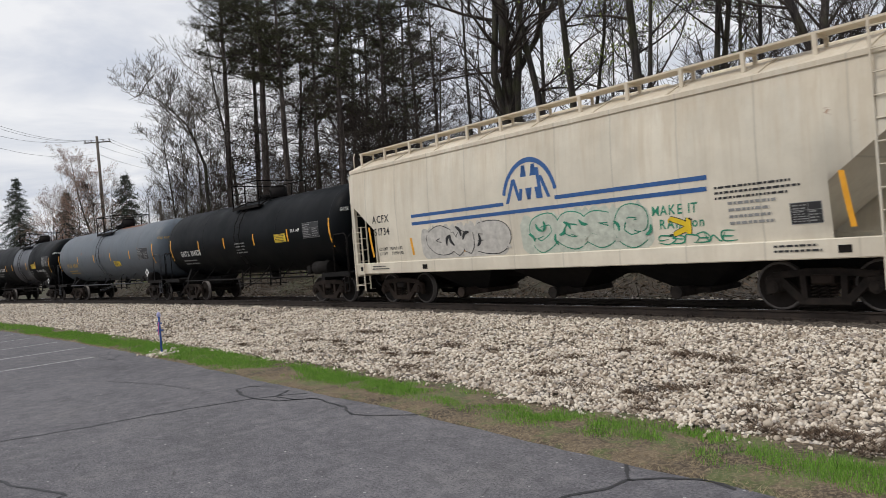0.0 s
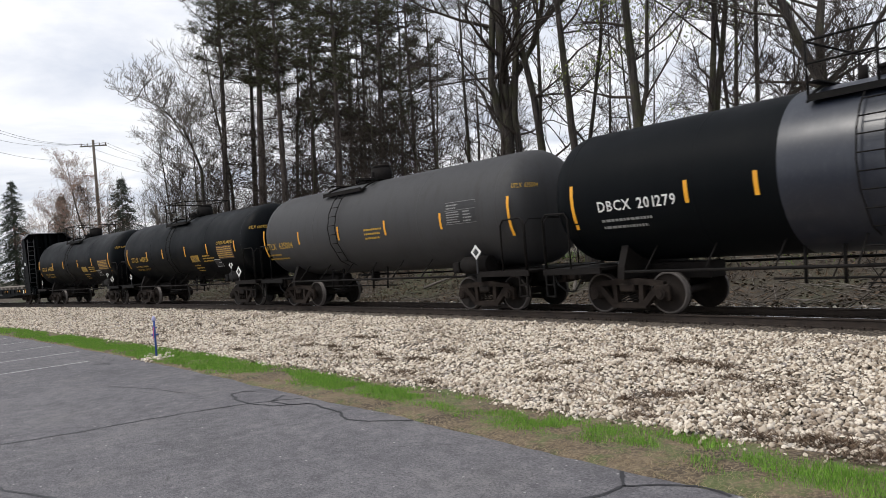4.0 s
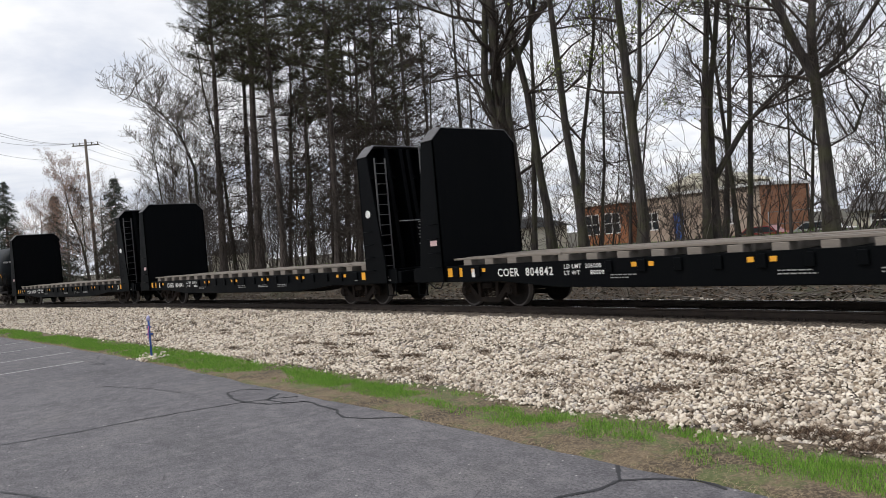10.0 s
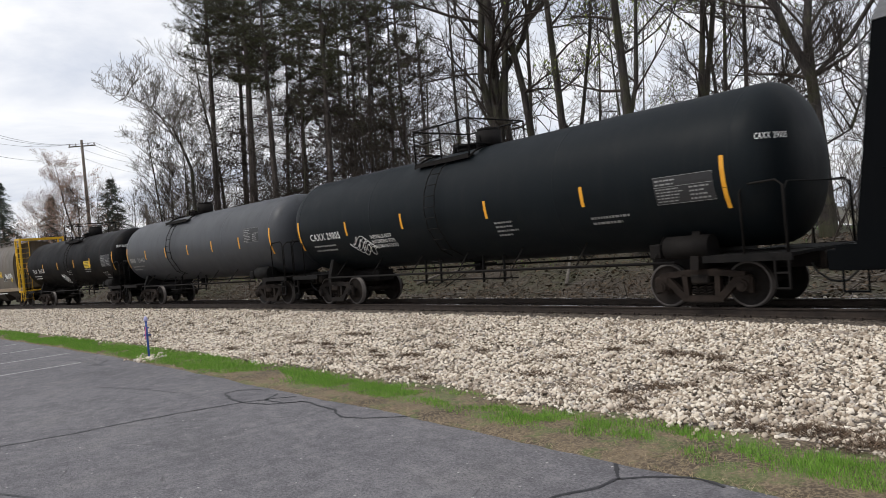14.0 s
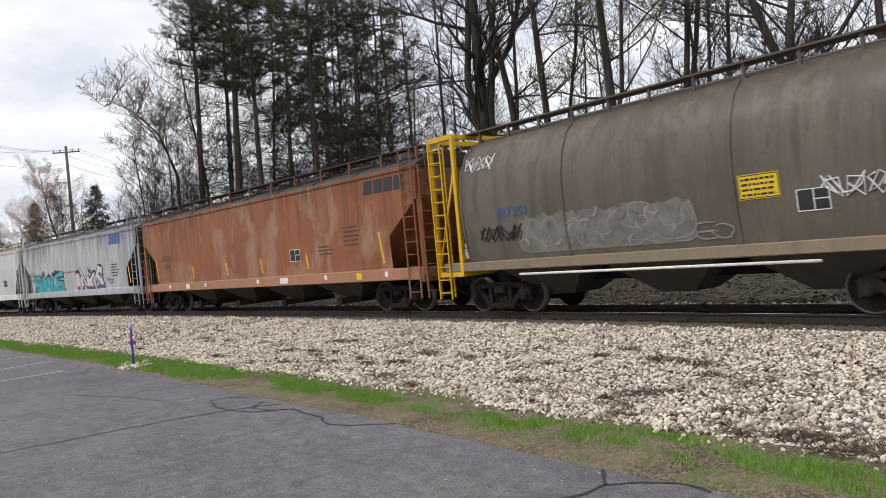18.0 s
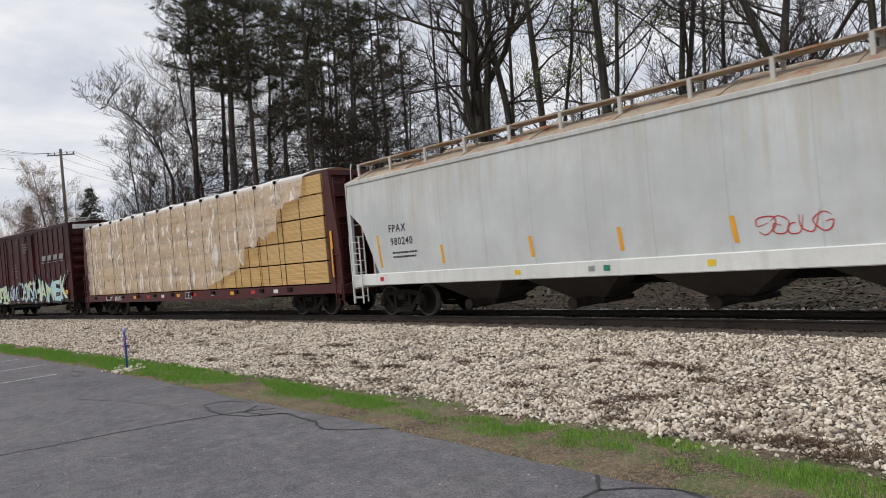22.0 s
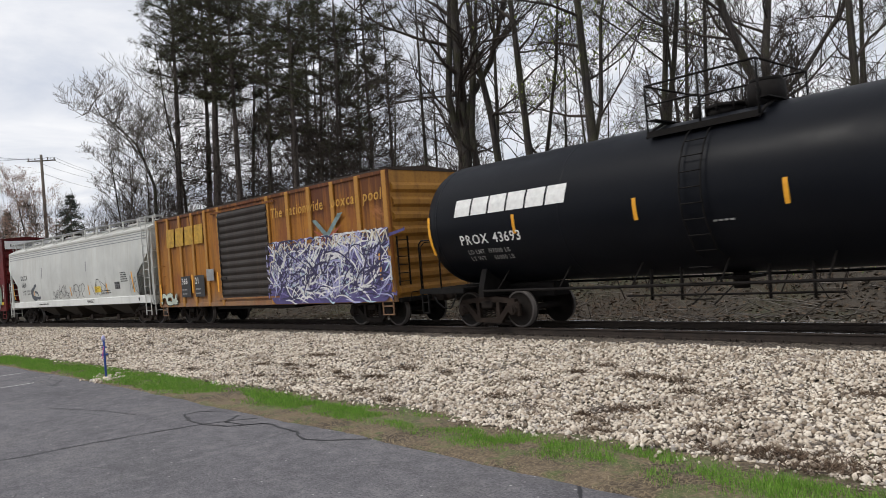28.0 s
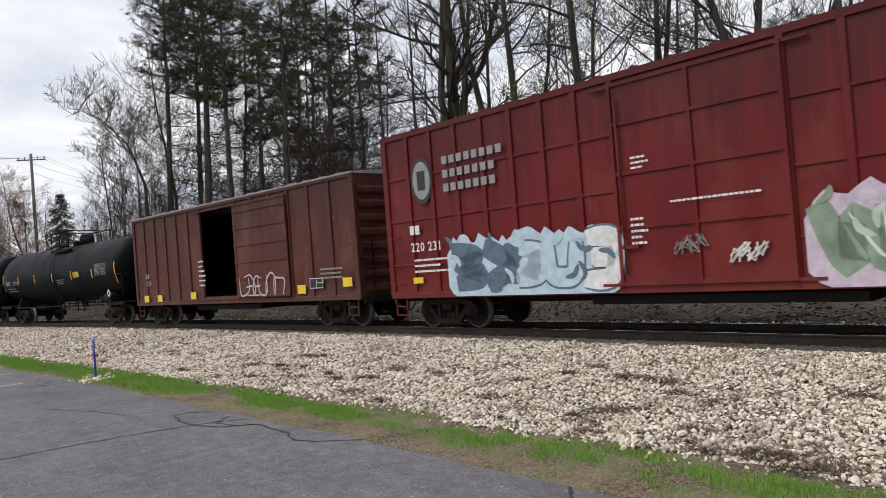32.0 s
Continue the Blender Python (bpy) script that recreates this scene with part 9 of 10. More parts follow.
# rusty yellow-orange boxcar with dark doors
M_RB = hopper_paint("rusted_yellow_paint", (0.37, 0.15, 0.022), (0.12, 0.05, 0.02), 0.8, 0.65, 0.36, (0.20, 0.062, 0.022), ((0.085, 0.028, 0.014), 0.85), 0.0, ((0.22, 0.16, 0.12), 0.65))
M_RBD = paint("dark_brown_door", (0.022, 0.017, 0.014), (0.07, 0.038, 0.025), 0.5, 0.7)
M_RBE = paint("amber_end_paint", (0.42, 0.20, 0.035), (0.14, 0.055, 0.022), 0.8, 0.6, rust=0.3)
M_RBR = paint("dark_roof_paint", (0.05, 0.035, 0.025), (0.02, 0.02, 0.02), 0.5, 0.8)
car, surf, sd = boxcar("rusty orange-yellow boxcar with dark corrugated doors", -183.6, -200.5, M_RB, 4.52, -7.95, 7.6, (-2.3, 1.2), 10, M_RBD, M_RBR, M_RBE, 0.75, post_mat=M_RBE, rib_w=0.09, rib_d=0.07, door_style="corrugated")
marks(car, 4, -6.9, 3.25, 0.75, 0.85, plain("faded_yellow_letters", (0.42, 0.24, 0.02), 0.6, 0, 0.3), sd, 0.15, 0.1, label="large faded yellow letter shapes", off=0.002)
M_DIM = plain("dim_yellow_letters", (0.46, 0.24, 0.03), 0.6, 0, 0.3)
lettering(car, "The nationwide", 1.45, 3.7, 0.34, M_DIM, sd, 0.12, 0.9, label="faded yellow slogan", off=0.002)
lettering(car, "boxcar pool", 4.95, 3.7, 0.34, M_DIM, sd, 0.12, 0.9, label="faded yellow slogan", off=0.002)
lettering(car, "next load", 2.7, 2.75, 0.15, M_DIM, sd, 0.12, 1.0, label="faded yellow slogan", off=0.002)
spray_wild(car, lambda z: -1.565, 1.3, 7.35, 0.8, 2.6, 84, (G_INDI, G_LAV, G_ICE, G_INDI, G_LAV, G_WHT, G_INDI, G_LILAC2, G_WHT, G_INDI), G_VIO, 351, 0.055)
rr = random.Random(77)
edge, x, k = [], 1.2, 0
while x < 7.6:
    edge.append((x, 2.62 + (0.26 if k % 2 else -0.14) * rr.uniform(0.2, 1.2) - 0.9 * max(0.0, 1.9 - x)))
    x, k = x + rr.uniform(0.06, 0.24), k + 1
sh = Shape()
for a, b in zip(edge, edge[1:]):
    ribbon(sh, [a, ((a[0] + b[0]) / 2, (a[1] + b[1]) / 2), b], 0.045, lambda z: -1.565, 0.034, 0.3)
part("sprayed_edge", sh, plain("cream_spray", (0.62, 0.56, 0.44), 0.6), car, "spiky cream outline round the sprayed tangle")
spray_piece(car, sd, -7.8, -6.3, 0.8, 1.35, 3, (M_RBD, G_SAGE2), 352, 0.16, 0.03)
sh = Shape()
for a, b in (((4.0, 3.4), (4.65, 2.85)), ((5.4, 3.5), (4.65, 2.85))):
    w = 0.12
    sh.add([(a[0] - w, -1.56, a[1]), (a[0] + w, -1.56, a[1]), (b[0] + w, -1.56, b[1]), (b[0] - w, -1.56, b[1])], [(0, 1, 2, 3)])
part("teal_chevron", sh, plain("faded_teal_paint", (0.15, 0.22, 0.22), 0.6, 0, 0.35), car, "faded teal V-shaped mark")
sh = Shape().add([(3.9, -1.558, 3.1), (4.65, -1.558, 2.62), (5.45, -1.558, 3.15), (4.65, -1.558, 2.85)], [(0, 1, 2, 3)])
part("red_chevron", sh, plain("faded_red_paint", (0.30, 0.07, 0.03), 0.6, 0, 0.3), car, "faded red V-shaped mark")
for x, num, w in ((-5.75, "368", 0.75), (-4.55, "21", 0.75)):
    p = panel(car, "number_panel", x, 1.15, w * 1.1, 0.85, M_INK, sd, "black number panel")
    lettering(p, num, x + 0.05, 1.68, 0.24, M_WHT, sd, off=0.012)
    bars(p, x + 0.08, 1.22, 0.55, 0.34, 2, M_PALE, sd, 211, off=0.012)
for x, z in ((-7.75, 1.0), (-4.75, 1.3), (-2.6, 1.3), (7.1, 1.4)):
    panel(car, "reflective_strip", x, z, 0.1, 0.75, M_YEL, lambda q: -1.58, "yellow reflective strip")
panel(car, "paper_label", -3.5, 1.75, 0.6, 0.45, M_GALV, sd, "grey patch plate")
consolidated(car, 6.3, 1.6, sd, 0.4, 0.5)

# tall red boxcar
M_CP = hopper_paint("red_boxcar_paint", (0.150, 0.0095, 0.011), (0.06, 0.009, 0.009), 0.45, 0.5, 0.0, (0.165, 0.026, 0.02), ((0.05, 0.007, 0.007), 0.6), 0.0, ((0.14, 0.04, 0.035), 0.35))
car, surf, sd = boxcar("tall red boxcar with a round emblem and sprayed letters", -220.1, -240.5, M_CP, 5.3, -9.4, 9.5, (-1.8, 1.6), 16, roof_mat=M_CP, rib_d=0.05,
                       hrails=[(z, a, b) for z in (1.75, 2.95, 4.1) for a, b in ((-9.35, -1.9), (1.7, 9.45))])
em = Shape()
n = 24
for k, (rr, s) in enumerate(((0.5, 0), (0.4, 1))):
    em.slot = s
    em.add([(-7.8 + 0.85 * rr * math.cos(2 * math.pi * q / n), -1.548 - 0.004 * k, 3.95 + 1.25 * rr * math.sin(2 * math.pi * q / n)) for q in range(n)], [tuple(range(n))])
em.slot = 0
em.box(-7.95, -7.65, -1.562, -1.558, 3.7, 4.2)
part("round_emblem", em, (M_INK, M_PALE), car, "oval black and white emblem")
spray_piece(car, sd, -6.8, -2.0, 0.9, 2.25, 5, (G_SLATE, G_ICE, G_SLATE, G_WHT), 361, 0.42, 0.05, G_ICE, None, "fat ice-blue sprayed letter")
spray_piece(car, sd, 2.0, 8.6, 0.9, 2.4, 6, (G_SAGE, G_SAGE2, G_SAGE), 362, 0.42, 0.04, G_PLILAC, G_WHT, "fat sage-green sprayed letter")
marks(car, 8, -6.95, 4.25, 0.2, 0.27, M_PALE, sd, 0.3, label="row of white letter shapes")
marks(car, 7, -6.95, 3.9, 0.2, 0.27, M_PALE, sd, 0.3, label="row of white letter shapes")
marks(car, 7, -6.95, 3.55, 0.2, 0.27, M_PALE, sd, 0.3, label="row of white letter shapes")
marks(car, 2, -8.4, 2.55, 0.24, 0.22, M_WHT, sd)
lettering(car, "220 231", -8.4, 2.1, 0.24, M_WHT, sd)
bars(car, -8.3, 1.5, 1.5, 0.45, 3, M_WHT, sd, 221)
bars(car, 6.5, 2.4, 1.2, 0.8, 5, M_WHT, sd, 222)
bars(car, 7.9, 2.3, 1.0, 1.3, 8, M_WHT, sd, 223)
consolidated(car, 8.1, 1.85, sd, 0.8, 0.4)
bars(car, -0.6, 2.55, 1.8, 0.1, 1, M_WHT, lambda z: -1.6, 224)
bars(car, -1.5, 1.8, 0.4, 0.6, 5, M_WHT, lambda z: -1.6, 225)
bars(car, -1.4, 3.3, 0.4, 0.3, 3, M_WHT, lambda z: -1.6, 226)
for seed, xx, zz in ((1, 0.6, 1.5), (2, -0.5, 1.7)):
    sc = Shape()
    for k in range(4):
        pts = [(xx + k * 0.16 + 0.12 * math.cos(q * 1.7 + k), -1.605, zz + 0.14 * math.sin(q * 2.1 + k * seed) + 0.1 * (k % 2)) for q in range(9)]
        sc.tube(pts, 0.013 + 0.006 * (seed == 1), 4)
    part("scrawl", sc, M_WHT if seed == 1 else M_PALE, car, "white painted scrawl")
for x in (-8.4, -5.2, 2.6, 5.7, 8.9):
    panel(car, "yellow_label", x, 1.25, 0.4, 0.16, M_YEL2, sd, "yellow reflective label")
panel(car, "striped_marker", 9.3, 1.6, 0.09, 0.9, M_WHT, sd, "white reflective marker")
part("end_sign", Shape().box(9.62, 9.63, -1.4, 1.4, 4.7, 5.2), M_WHT, car, "white height-warning board")
sgn = lettering(car, "Excess Height Car", 0, 0, 0.16, M_INK, lambda z: 0.0)
sgn.matrix_basis = pose(9.645, -1.1, 4.86, 0, 0, 90)

# maroon boxcar with an open door
M_MA = hopper_paint("brown_maroon_paint", (0.095, 0.026, 0.020), (0.04, 0.022, 0.018), 0.5, 0.6, 0.03, (0.14, 0.05, 0.033), ((0.035, 0.016, 0.013), 0.6), 0.0, ((0.11, 0.07, 0.055), 0.4))
car, surf, sd = boxcar("brown-maroon boxcar with its sliding door open", -240.5, -258.2, M_MA, 4.62, -7.55, 8.1, (-1.4, 1.3), 12, roof_mat=paint("grey_galvanised_roof", (0.3, 0.29, 0.28), (0.1, 0.06, 0.04), 0.6, 0.6), gap=(-1.4, 1.25), rib_d=0.05)
dr = part("open_door", Shape().box(1.3, 4.65, -1.62, -1.57, 1.05, 4.4, 0.01), M_MA, car, "sliding door pushed open")
for z in (1.1, 1.7, 2.3, 2.9, 3.5, 4.1, 4.35):
    part("door_rib", Shape().box(1.3, 4.65, -1.65, -1.62, z - 0.03, z + 0.03), M_MA, dr)
for x, z in ((-6.7, 1.0), (-5.4, 1.0), (-2.4, 1.05), (5.0, 1.1), (7.4, 1.25)):
    panel(car, "yellow_label", x, z, 0.45, 0.28, M_YEL2, sd, "yellow reflective label")
lettering(car, "224", -6.4, 1.7, 0.2, M_PALE, sd)
marks(car, 2, -6.4, 2.0, 0.2, 0.18, M_PALE, sd)
bars(car, -1.6, 1.5, 0.6, 1.1, 6, M_WHT, sd, 231)
scrawl(car, lambda z: -1.66, 1.5, 4.2, 1.1, 1.8, 6, G_PLILAC, 371, 0.06)
bars(car, 6.3, 1.5, 1.3, 0.4, 3, M_PALE, sd, 232)
consolidated(car, 5.7, 1.25, sd, 0.7, 0.32)


# ---- bulkhead flat cars with timber risers ----
M_FLANGE = plain("grey_top_flange", (0.10, 0.10, 0.105), 0.7)
M_FLAT = paint("flat_car_black", (0.0020, 0.0027, 0.0035), (0.006, 0.0062, 0.0068), 0.35, 0.55, gloss=0.05)
m = Mat("weathered_timber", 0.85)
gn, rn = m.noise(2.2, 5, 0.65, (0.6, 14, 14)), m.rnd()
c = m.mix(gn, (0.10, 0.085, 0.072), (0.30, 0.27, 0.235))
m.color(m.mix(m.ramp(rn, (0, 0.0), (1, 0.5)), c, (0.17, 0.14, 0.115))).bump(gn, 0.35, 0.01)
M_TIMBER = m.m


def bulkhead(car, x, sg):
    """End wall: smooth inside face, ribbed outside face with a ladder. sg: +1 at the front."""
    z0, z1, y = 1.0, 5.02, 1.58
    t = 1.0
    face = [(-y, z0), (-y, z1 - 0.35), (-y + 0.35, z1), (y - 0.35, z1), (y, z1 - 0.35), (y, z0)]
    xi, xo = x - sg * t, x
    sh = Shape().prism(face if sg > 0 else face[::-1], 0, min(xi, xi + sg * 0.06), max(xi, xi + sg * 0.06))
    part("bulkhead_sheet", sh, M_FLAT, car)
    # tapering side frame towards the car end
    for yy in (-y, y):
        ya, yb = sorted((yy, yy * 0.965))
        poly = [(xi, z0), (xi, z1 - 0.35), (xi + sg * 0.5, z1 - 0.35), (xi + sg * t, 1.3), (xi + sg * t, 0.75), (xi, 0.75)]
        part("bulkhead_side", Shape().prism(poly if sg > 0 else poly[::-1], 1, ya, yb), M_FLAT, car)
    cap = Shape()
    for yy in (-1, 1):
        cap.prism([(yy * y, z1 - 0.35), (yy * (y - 0.35), z1), (yy * (y - 0.35), z1 + 0.03), (yy * (y + 0.02), z1 - 0.34)], 0, min(xi, xi + sg * 0.5), max(xi, xi + sg * 0.5))
    cap.box(min(xi, xi + sg * 0.5), max(xi, xi + sg * 0.5), -y + 0.35, y - 0.35, z1, z1 + 0.03)
    part("bulkhead_cap", cap, M_FLANGE, car, "thin grey top flange")
    for yy in (-0.75, -0.15, 0.15, 0.75):
        poly = [(xi + sg * 0.05, z0), (xi + sg * 0.05, z1 - 0.05), (xi + sg * 0.45, z1 - 0.05), (xi + sg * 0.85, 1.5), (xi + sg * 0.85, z0)]
        part("bulkhead_post", Shape().prism(poly if sg > 0 else poly[::-1], 1, yy - 0.07, yy + 0.07), M_FLAT, car)
    for z in (1.9, 3.0, 4.1):
        part("bulkhead_beam", Shape().box(min(xi + sg * 0.06, xi + sg * 0.22), max(xi + sg * 0.06, xi + sg * 0.22), -y + 0.06, y - 0.06, z - 0.05, z + 0.05), M_FLAT, car)
    ladder(car, xi + sg * 0.75, -1.05, -1.46, 1.1, 4.6, 11, M_FLANGE, 0.013, axis="y", name="bulkhead_ladder")
    if sg > 0:
        part("grab_bar", Shape().tube([(xi + 0.9, -0.8, 2.62), (xi + 0.95, -0.8, 2.62), (xi + 0.95, 0.95, 2.62), (xi + 0.9, 0.95, 2.62)], 0.016, 6), M_GALV, car, "bright steel grab bar")
    xa, xb = sorted((xi + sg * 0.08, xi + sg * 0.5))
    for k in range(4):
        grab(car, xa, xb, -y, 1.15 + 0.4 * k, M_FLAT, -0.06)
    if sg > 0:
        part("white_disc", Shape().cyl((xi + 0.35, -y - 0.012, 2.9), (xi + 0.35, -y, 2.9), 0.12, 18), M_WHT, car, "white reflector disc")
        sp = part("stencil_plate", Shape().box(xi + 0.86, xi + 0.865, -0.12, 0.48, 1.3, 2.7), M_FLAT, car, "black plate with rows of white print")
        r = random.Random(7)
        row = Shape()
        for q in range(9):
            w = r.uniform(0.3, 0.5)
            row.box(xi + 0.866, xi + 0.868, 0.18 - w / 2, 0.18 + w / 2, 2.55 - q * 0.1, 2.59 - q * 0.1)
        part("small_lettering", row, M_PALE, sp)
    else:
        panel(car, "pink_label", xi - 0.45, 1.75, 0.3, 0.15, plain("pink_label", (0.6, 0.42, 0.42)), lambda z: -y - 0.003, "pale pink label")


def flat_car(num, s_front, s_rear):
    car, L = freight_car("flat_car", "black bulkhead flat car with empty timber-topped deck", "flat car", s_front, s_rear)
    h = L / 2 - 0.5
    part("deck", Shape().box(-h, h, -1.42, 1.42, 1.06, 1.14), M_FLAT, car)
    for sg in (-1, 1):
        y0, y1 = sorted((sg * 1.38, sg * 1.48))
        sl = Shape()
        prof = [(-h, 0.72), (-h, 1.16), (h, 1.16), (h, 0.72), (h - 3.6, 0.72), (h - 5.6, 0.55), (-h + 5.6, 0.55), (-h + 3.6, 0.72)]
        sl.prism([(a, b) for a, b in prof], 1, y0, y1)
        part("side_sill", sl, M_FLAT, car)
    cs = [(-L / 2 + 0.5, 0.72), (-L / 2 + 0.5, 1.05), (L / 2 - 0.5, 1.05), (L / 2 - 0.5, 0.72), (h - 4.0, 0.7), (h - 6.0, 0.42), (-h + 6.0, 0.42), (-h + 4.0, 0.7)]
    part("centre_sill", Shape().prism(cs, 1, -0.35, 0.35), M_UNDER, car)
    surf = lambda z: -1.482
    x = -h + 1.9
    k = 0
    pocket = Shape().box(-0.09, 0.09, -1.53, -1.48, 0.86, 1.12, 0.01).mesh("stake_pocket", M_FLAT)
    block = Shape().box(-0.16, 0.16, -1.36, 1.36, 1.14, 1.30, 0.01).mesh("timber_riser", M_TIMBER)
    while x < h - 1.7:
        if not -h + 3.25 < x < -h + 6.3:
            part("stake_pocket", pocket, M_FLAT, car, at=pose(x, 0, 0))
        part("timber_riser", block, M_TIMBER, car, at=pose(x + 0.3, 0, 0, 0, 0, random.uniform(-0.6, 0.6)))
        if k % 3 == 1 and not -h + 3.0 < x < -h + 6.4:
            panel(car, "reflective_strip", x - 0.28, 0.97, 0.13, 0.1, M_YEL, surf, "yellow reflective strip")
            panel(car, "reflective_strip", x + 0.15, 0.97, 0.13, 0.1, M_YEL, surf, "yellow reflective strip")
        x += 0.86
        k += 1
    for yy in (-1.18, -0.75, -0.3, 0.3, 0.75, 1.18):
        a = -h + 1.65
        while a < h - 2.2:
            b = min(a + random.uniform(3.2, 4.9), h - 1.5)
            part("timber_plank", Shape().box(a, b - 0.03, yy - 0.14, yy + 0.14, 1.30, 1.35, 0.006), M_TIMBER, car, at=pose(0, random.uniform(-0.03, 0.03), random.uniform(0, 0.025), 0, 0, random.uniform(-0.25, 0.25)))
            a = b
    for x in (-h + 1.5, h - 1.8):
        for dx in (0, 0.42):
            panel(car, "reflective_strip", x + dx, 0.86, 0.2, 0.24, M_YEL, surf, "yellow reflective strip")
    lettering(car, "COER", -h + 3.5, 0.84, 0.205, M_WHT, surf, bold=0.95)
    lettering(car, num, -h + 4.5, 0.84, 0.205, M_WHT, surf, bold=0.95)
    lettering(car, "LD LMT  206000", -h + 5.75, 0.98, 0.1, M_WHT, surf)
    lettering(car, "LT WT      80000", -h + 5.75, 0.83, 0.1, M_WHT, surf)
    panel(car, "paper_label", -h + 2.5, 0.84, 0.12, 0.22, M_WHT, surf, "white paper label")
    panel(car, "paper_label", h - 2.2, 0.84, 0.18, 0.24, M_WHT, surf, "white paper label")
    for x in (-3.5, 0.2, 1.9, 3.4):
        bars(car, x, 0.72, 0.8, 0.12, 2, M_PALE, surf, int(310 + x * 3))
    bars(car, h - 1.1, 0.78, 0.8, 0.2, 2, M_PALE, surf, 315)
    for sg in (-1, 1):
        truck(car, sg * (L / 2 - 3.1))
        coupler(car, sg * L / 2, sg, sg * (h - 0.1))
        bulkhead(car, sg * (h - 0.4), sg)
        if sg > 0:
            lt = lettering(car, num, 0, 0, 0.15, M_PALE, lambda z: 0.0)
            lt.matrix_basis = pose(h - 0.4 - 0.93, 0.25, 3.45, 0, 0, 90)
        part("end_sill", Shape().box(min(sg * (h - 0.1), sg * (h + 0.16)), max(sg * (h - 0.1), sg * (h + 0.16)), -1.45, 1.45, 0.72, 1.08, 0.02), M_FLAT, car)
        xx = sg * (h - 0.3)
        st = Shape()
        for dx in (-0.2, 0.2):
            st.box(xx + dx - 0.014, xx + dx + 0.014, -1.5, -1.47, 0.35, 0.75)
        st.box(xx - 0.2, xx + 0.2, -1.5, -1.44, 0.35, 0.38)
        part("sill_step", st, M_FLAT, car)


for num, sf, sr in (("804898", 110.9, 88.55), ("804842", 88.55, 66.4), ("804841", 66.4, 44.2), ("804859", 44.2, 21.9)):
    flat_car(num, sf, sr)

# ---- centre-beam flat car with wrapped lumber ----
M_CB = paint("maroon_flat_car_paint", (0.075, 0.015, 0.014), (0.03, 0.012, 0.012), 0.4, 0.55)
m = Mat("fresh_lumber", 0.7)
lay, rn = m.noise(1.0, 3, 0.6, (0.25, 4, 26)), m.rnd()
bd = m.ramp(m.math("FRACT", m.math("MULTIPLY", m.axis("Z"), 25.0)), (0.0, 0.0), (0.10, 1.0), (0.9, 1.0), (1.0, 0.0))
c = m.mix(m.ramp(lay, (0.3, 0.0), (0.7, 1.0)), (0.50, 0.30, 0.10), (0.72, 0.48, 0.20))
c = m.mix(m.ramp(rn, (0, 0.0), (1, 0.35)), c, (0.62, 0.43, 0.2))
c = m.mix(bd, (0.22, 0.12, 0.04), c)
m.color(c).bump(bd, 0.5, 0.01)
M_LUMBER = m.m
m = Mat("milky_plastic_wrap", 0.35)
wr = m.noise(2.4, 5, 0.65, (1, 1, 2.2), None, 0.8)
fold = m.ramp(m.noise(1.3, 5, 0.6, (1.6, 1, 0.5), None, 1.4), (0.5, 0.0), (0.62, 1.0))
high = m.ramp(m.math("SUBTRACT", m.axis("Z"), 4.2), (0.3, 0.0), (0.62, 1.0))
c = m.mix(wr, (0.84, 0.69, 0.53), (0.94, 0.85, 0.75))
c = m.mix(m.math("MAXIMUM", m.math("MULTIPLY", fold, 0.55), high), c, (0.93, 0.90, 0.86))
m.color(c).bump(m.math("ADD", wr, fold), 0.5, 0.05)
tr = m.n.new("ShaderNodeBsdfTransparent")
mx = m.n.new("ShaderNodeMixShader")
m.l.new(m.math("MAXIMUM", m.ramp(wr, (0.3, 0.27), (0.75, 0.52)), m.math("MULTIPLY", m.math("MAXIMUM", fold, high), 0.8)), mx.inputs[0])
m.l.new(tr.outputs[0], mx.inputs[1]), m.l.new(m.b.outputs[0], mx.inputs[2])
m.l.new(mx.outputs[0], m.n["Material Output"].inputs["Surface"])
M_WRAP = m.m
car, L = freight_car("flat_car", "maroon centre-beam flat car carrying plastic-wrapped lumber", "flat car", -104.0, -128.4)
h = L / 2 - 0.45
part("deck", Shape().box(-h, h, -1.46, 1.46, 0.95, 1.08, 0.01), M_CB, car)
for sg in (-1, 1):
    y0, y1 = sorted((sg * 1.4, sg * 1.5))
    part("side_sill", Shape().prism([(-h, 0.78), (-h, 1.08), (h, 1.08), (h, 0.78), (h - 4, 0.78), (h - 5, 0.7), (-h + 5, 0.7), (-h + 4, 0.78)], 1, y0, y1), M_CB, car)
part("centre_sill", Shape().box(-L / 2 + 0.5, L / 2 - 0.5, -0.3, 0.3, 0.62, 0.96), M_UNDER, car)
part("centre_beam", Shape().box(-h, h, -0.12, 0.12, 1.08, 4.7), M_CB, car)
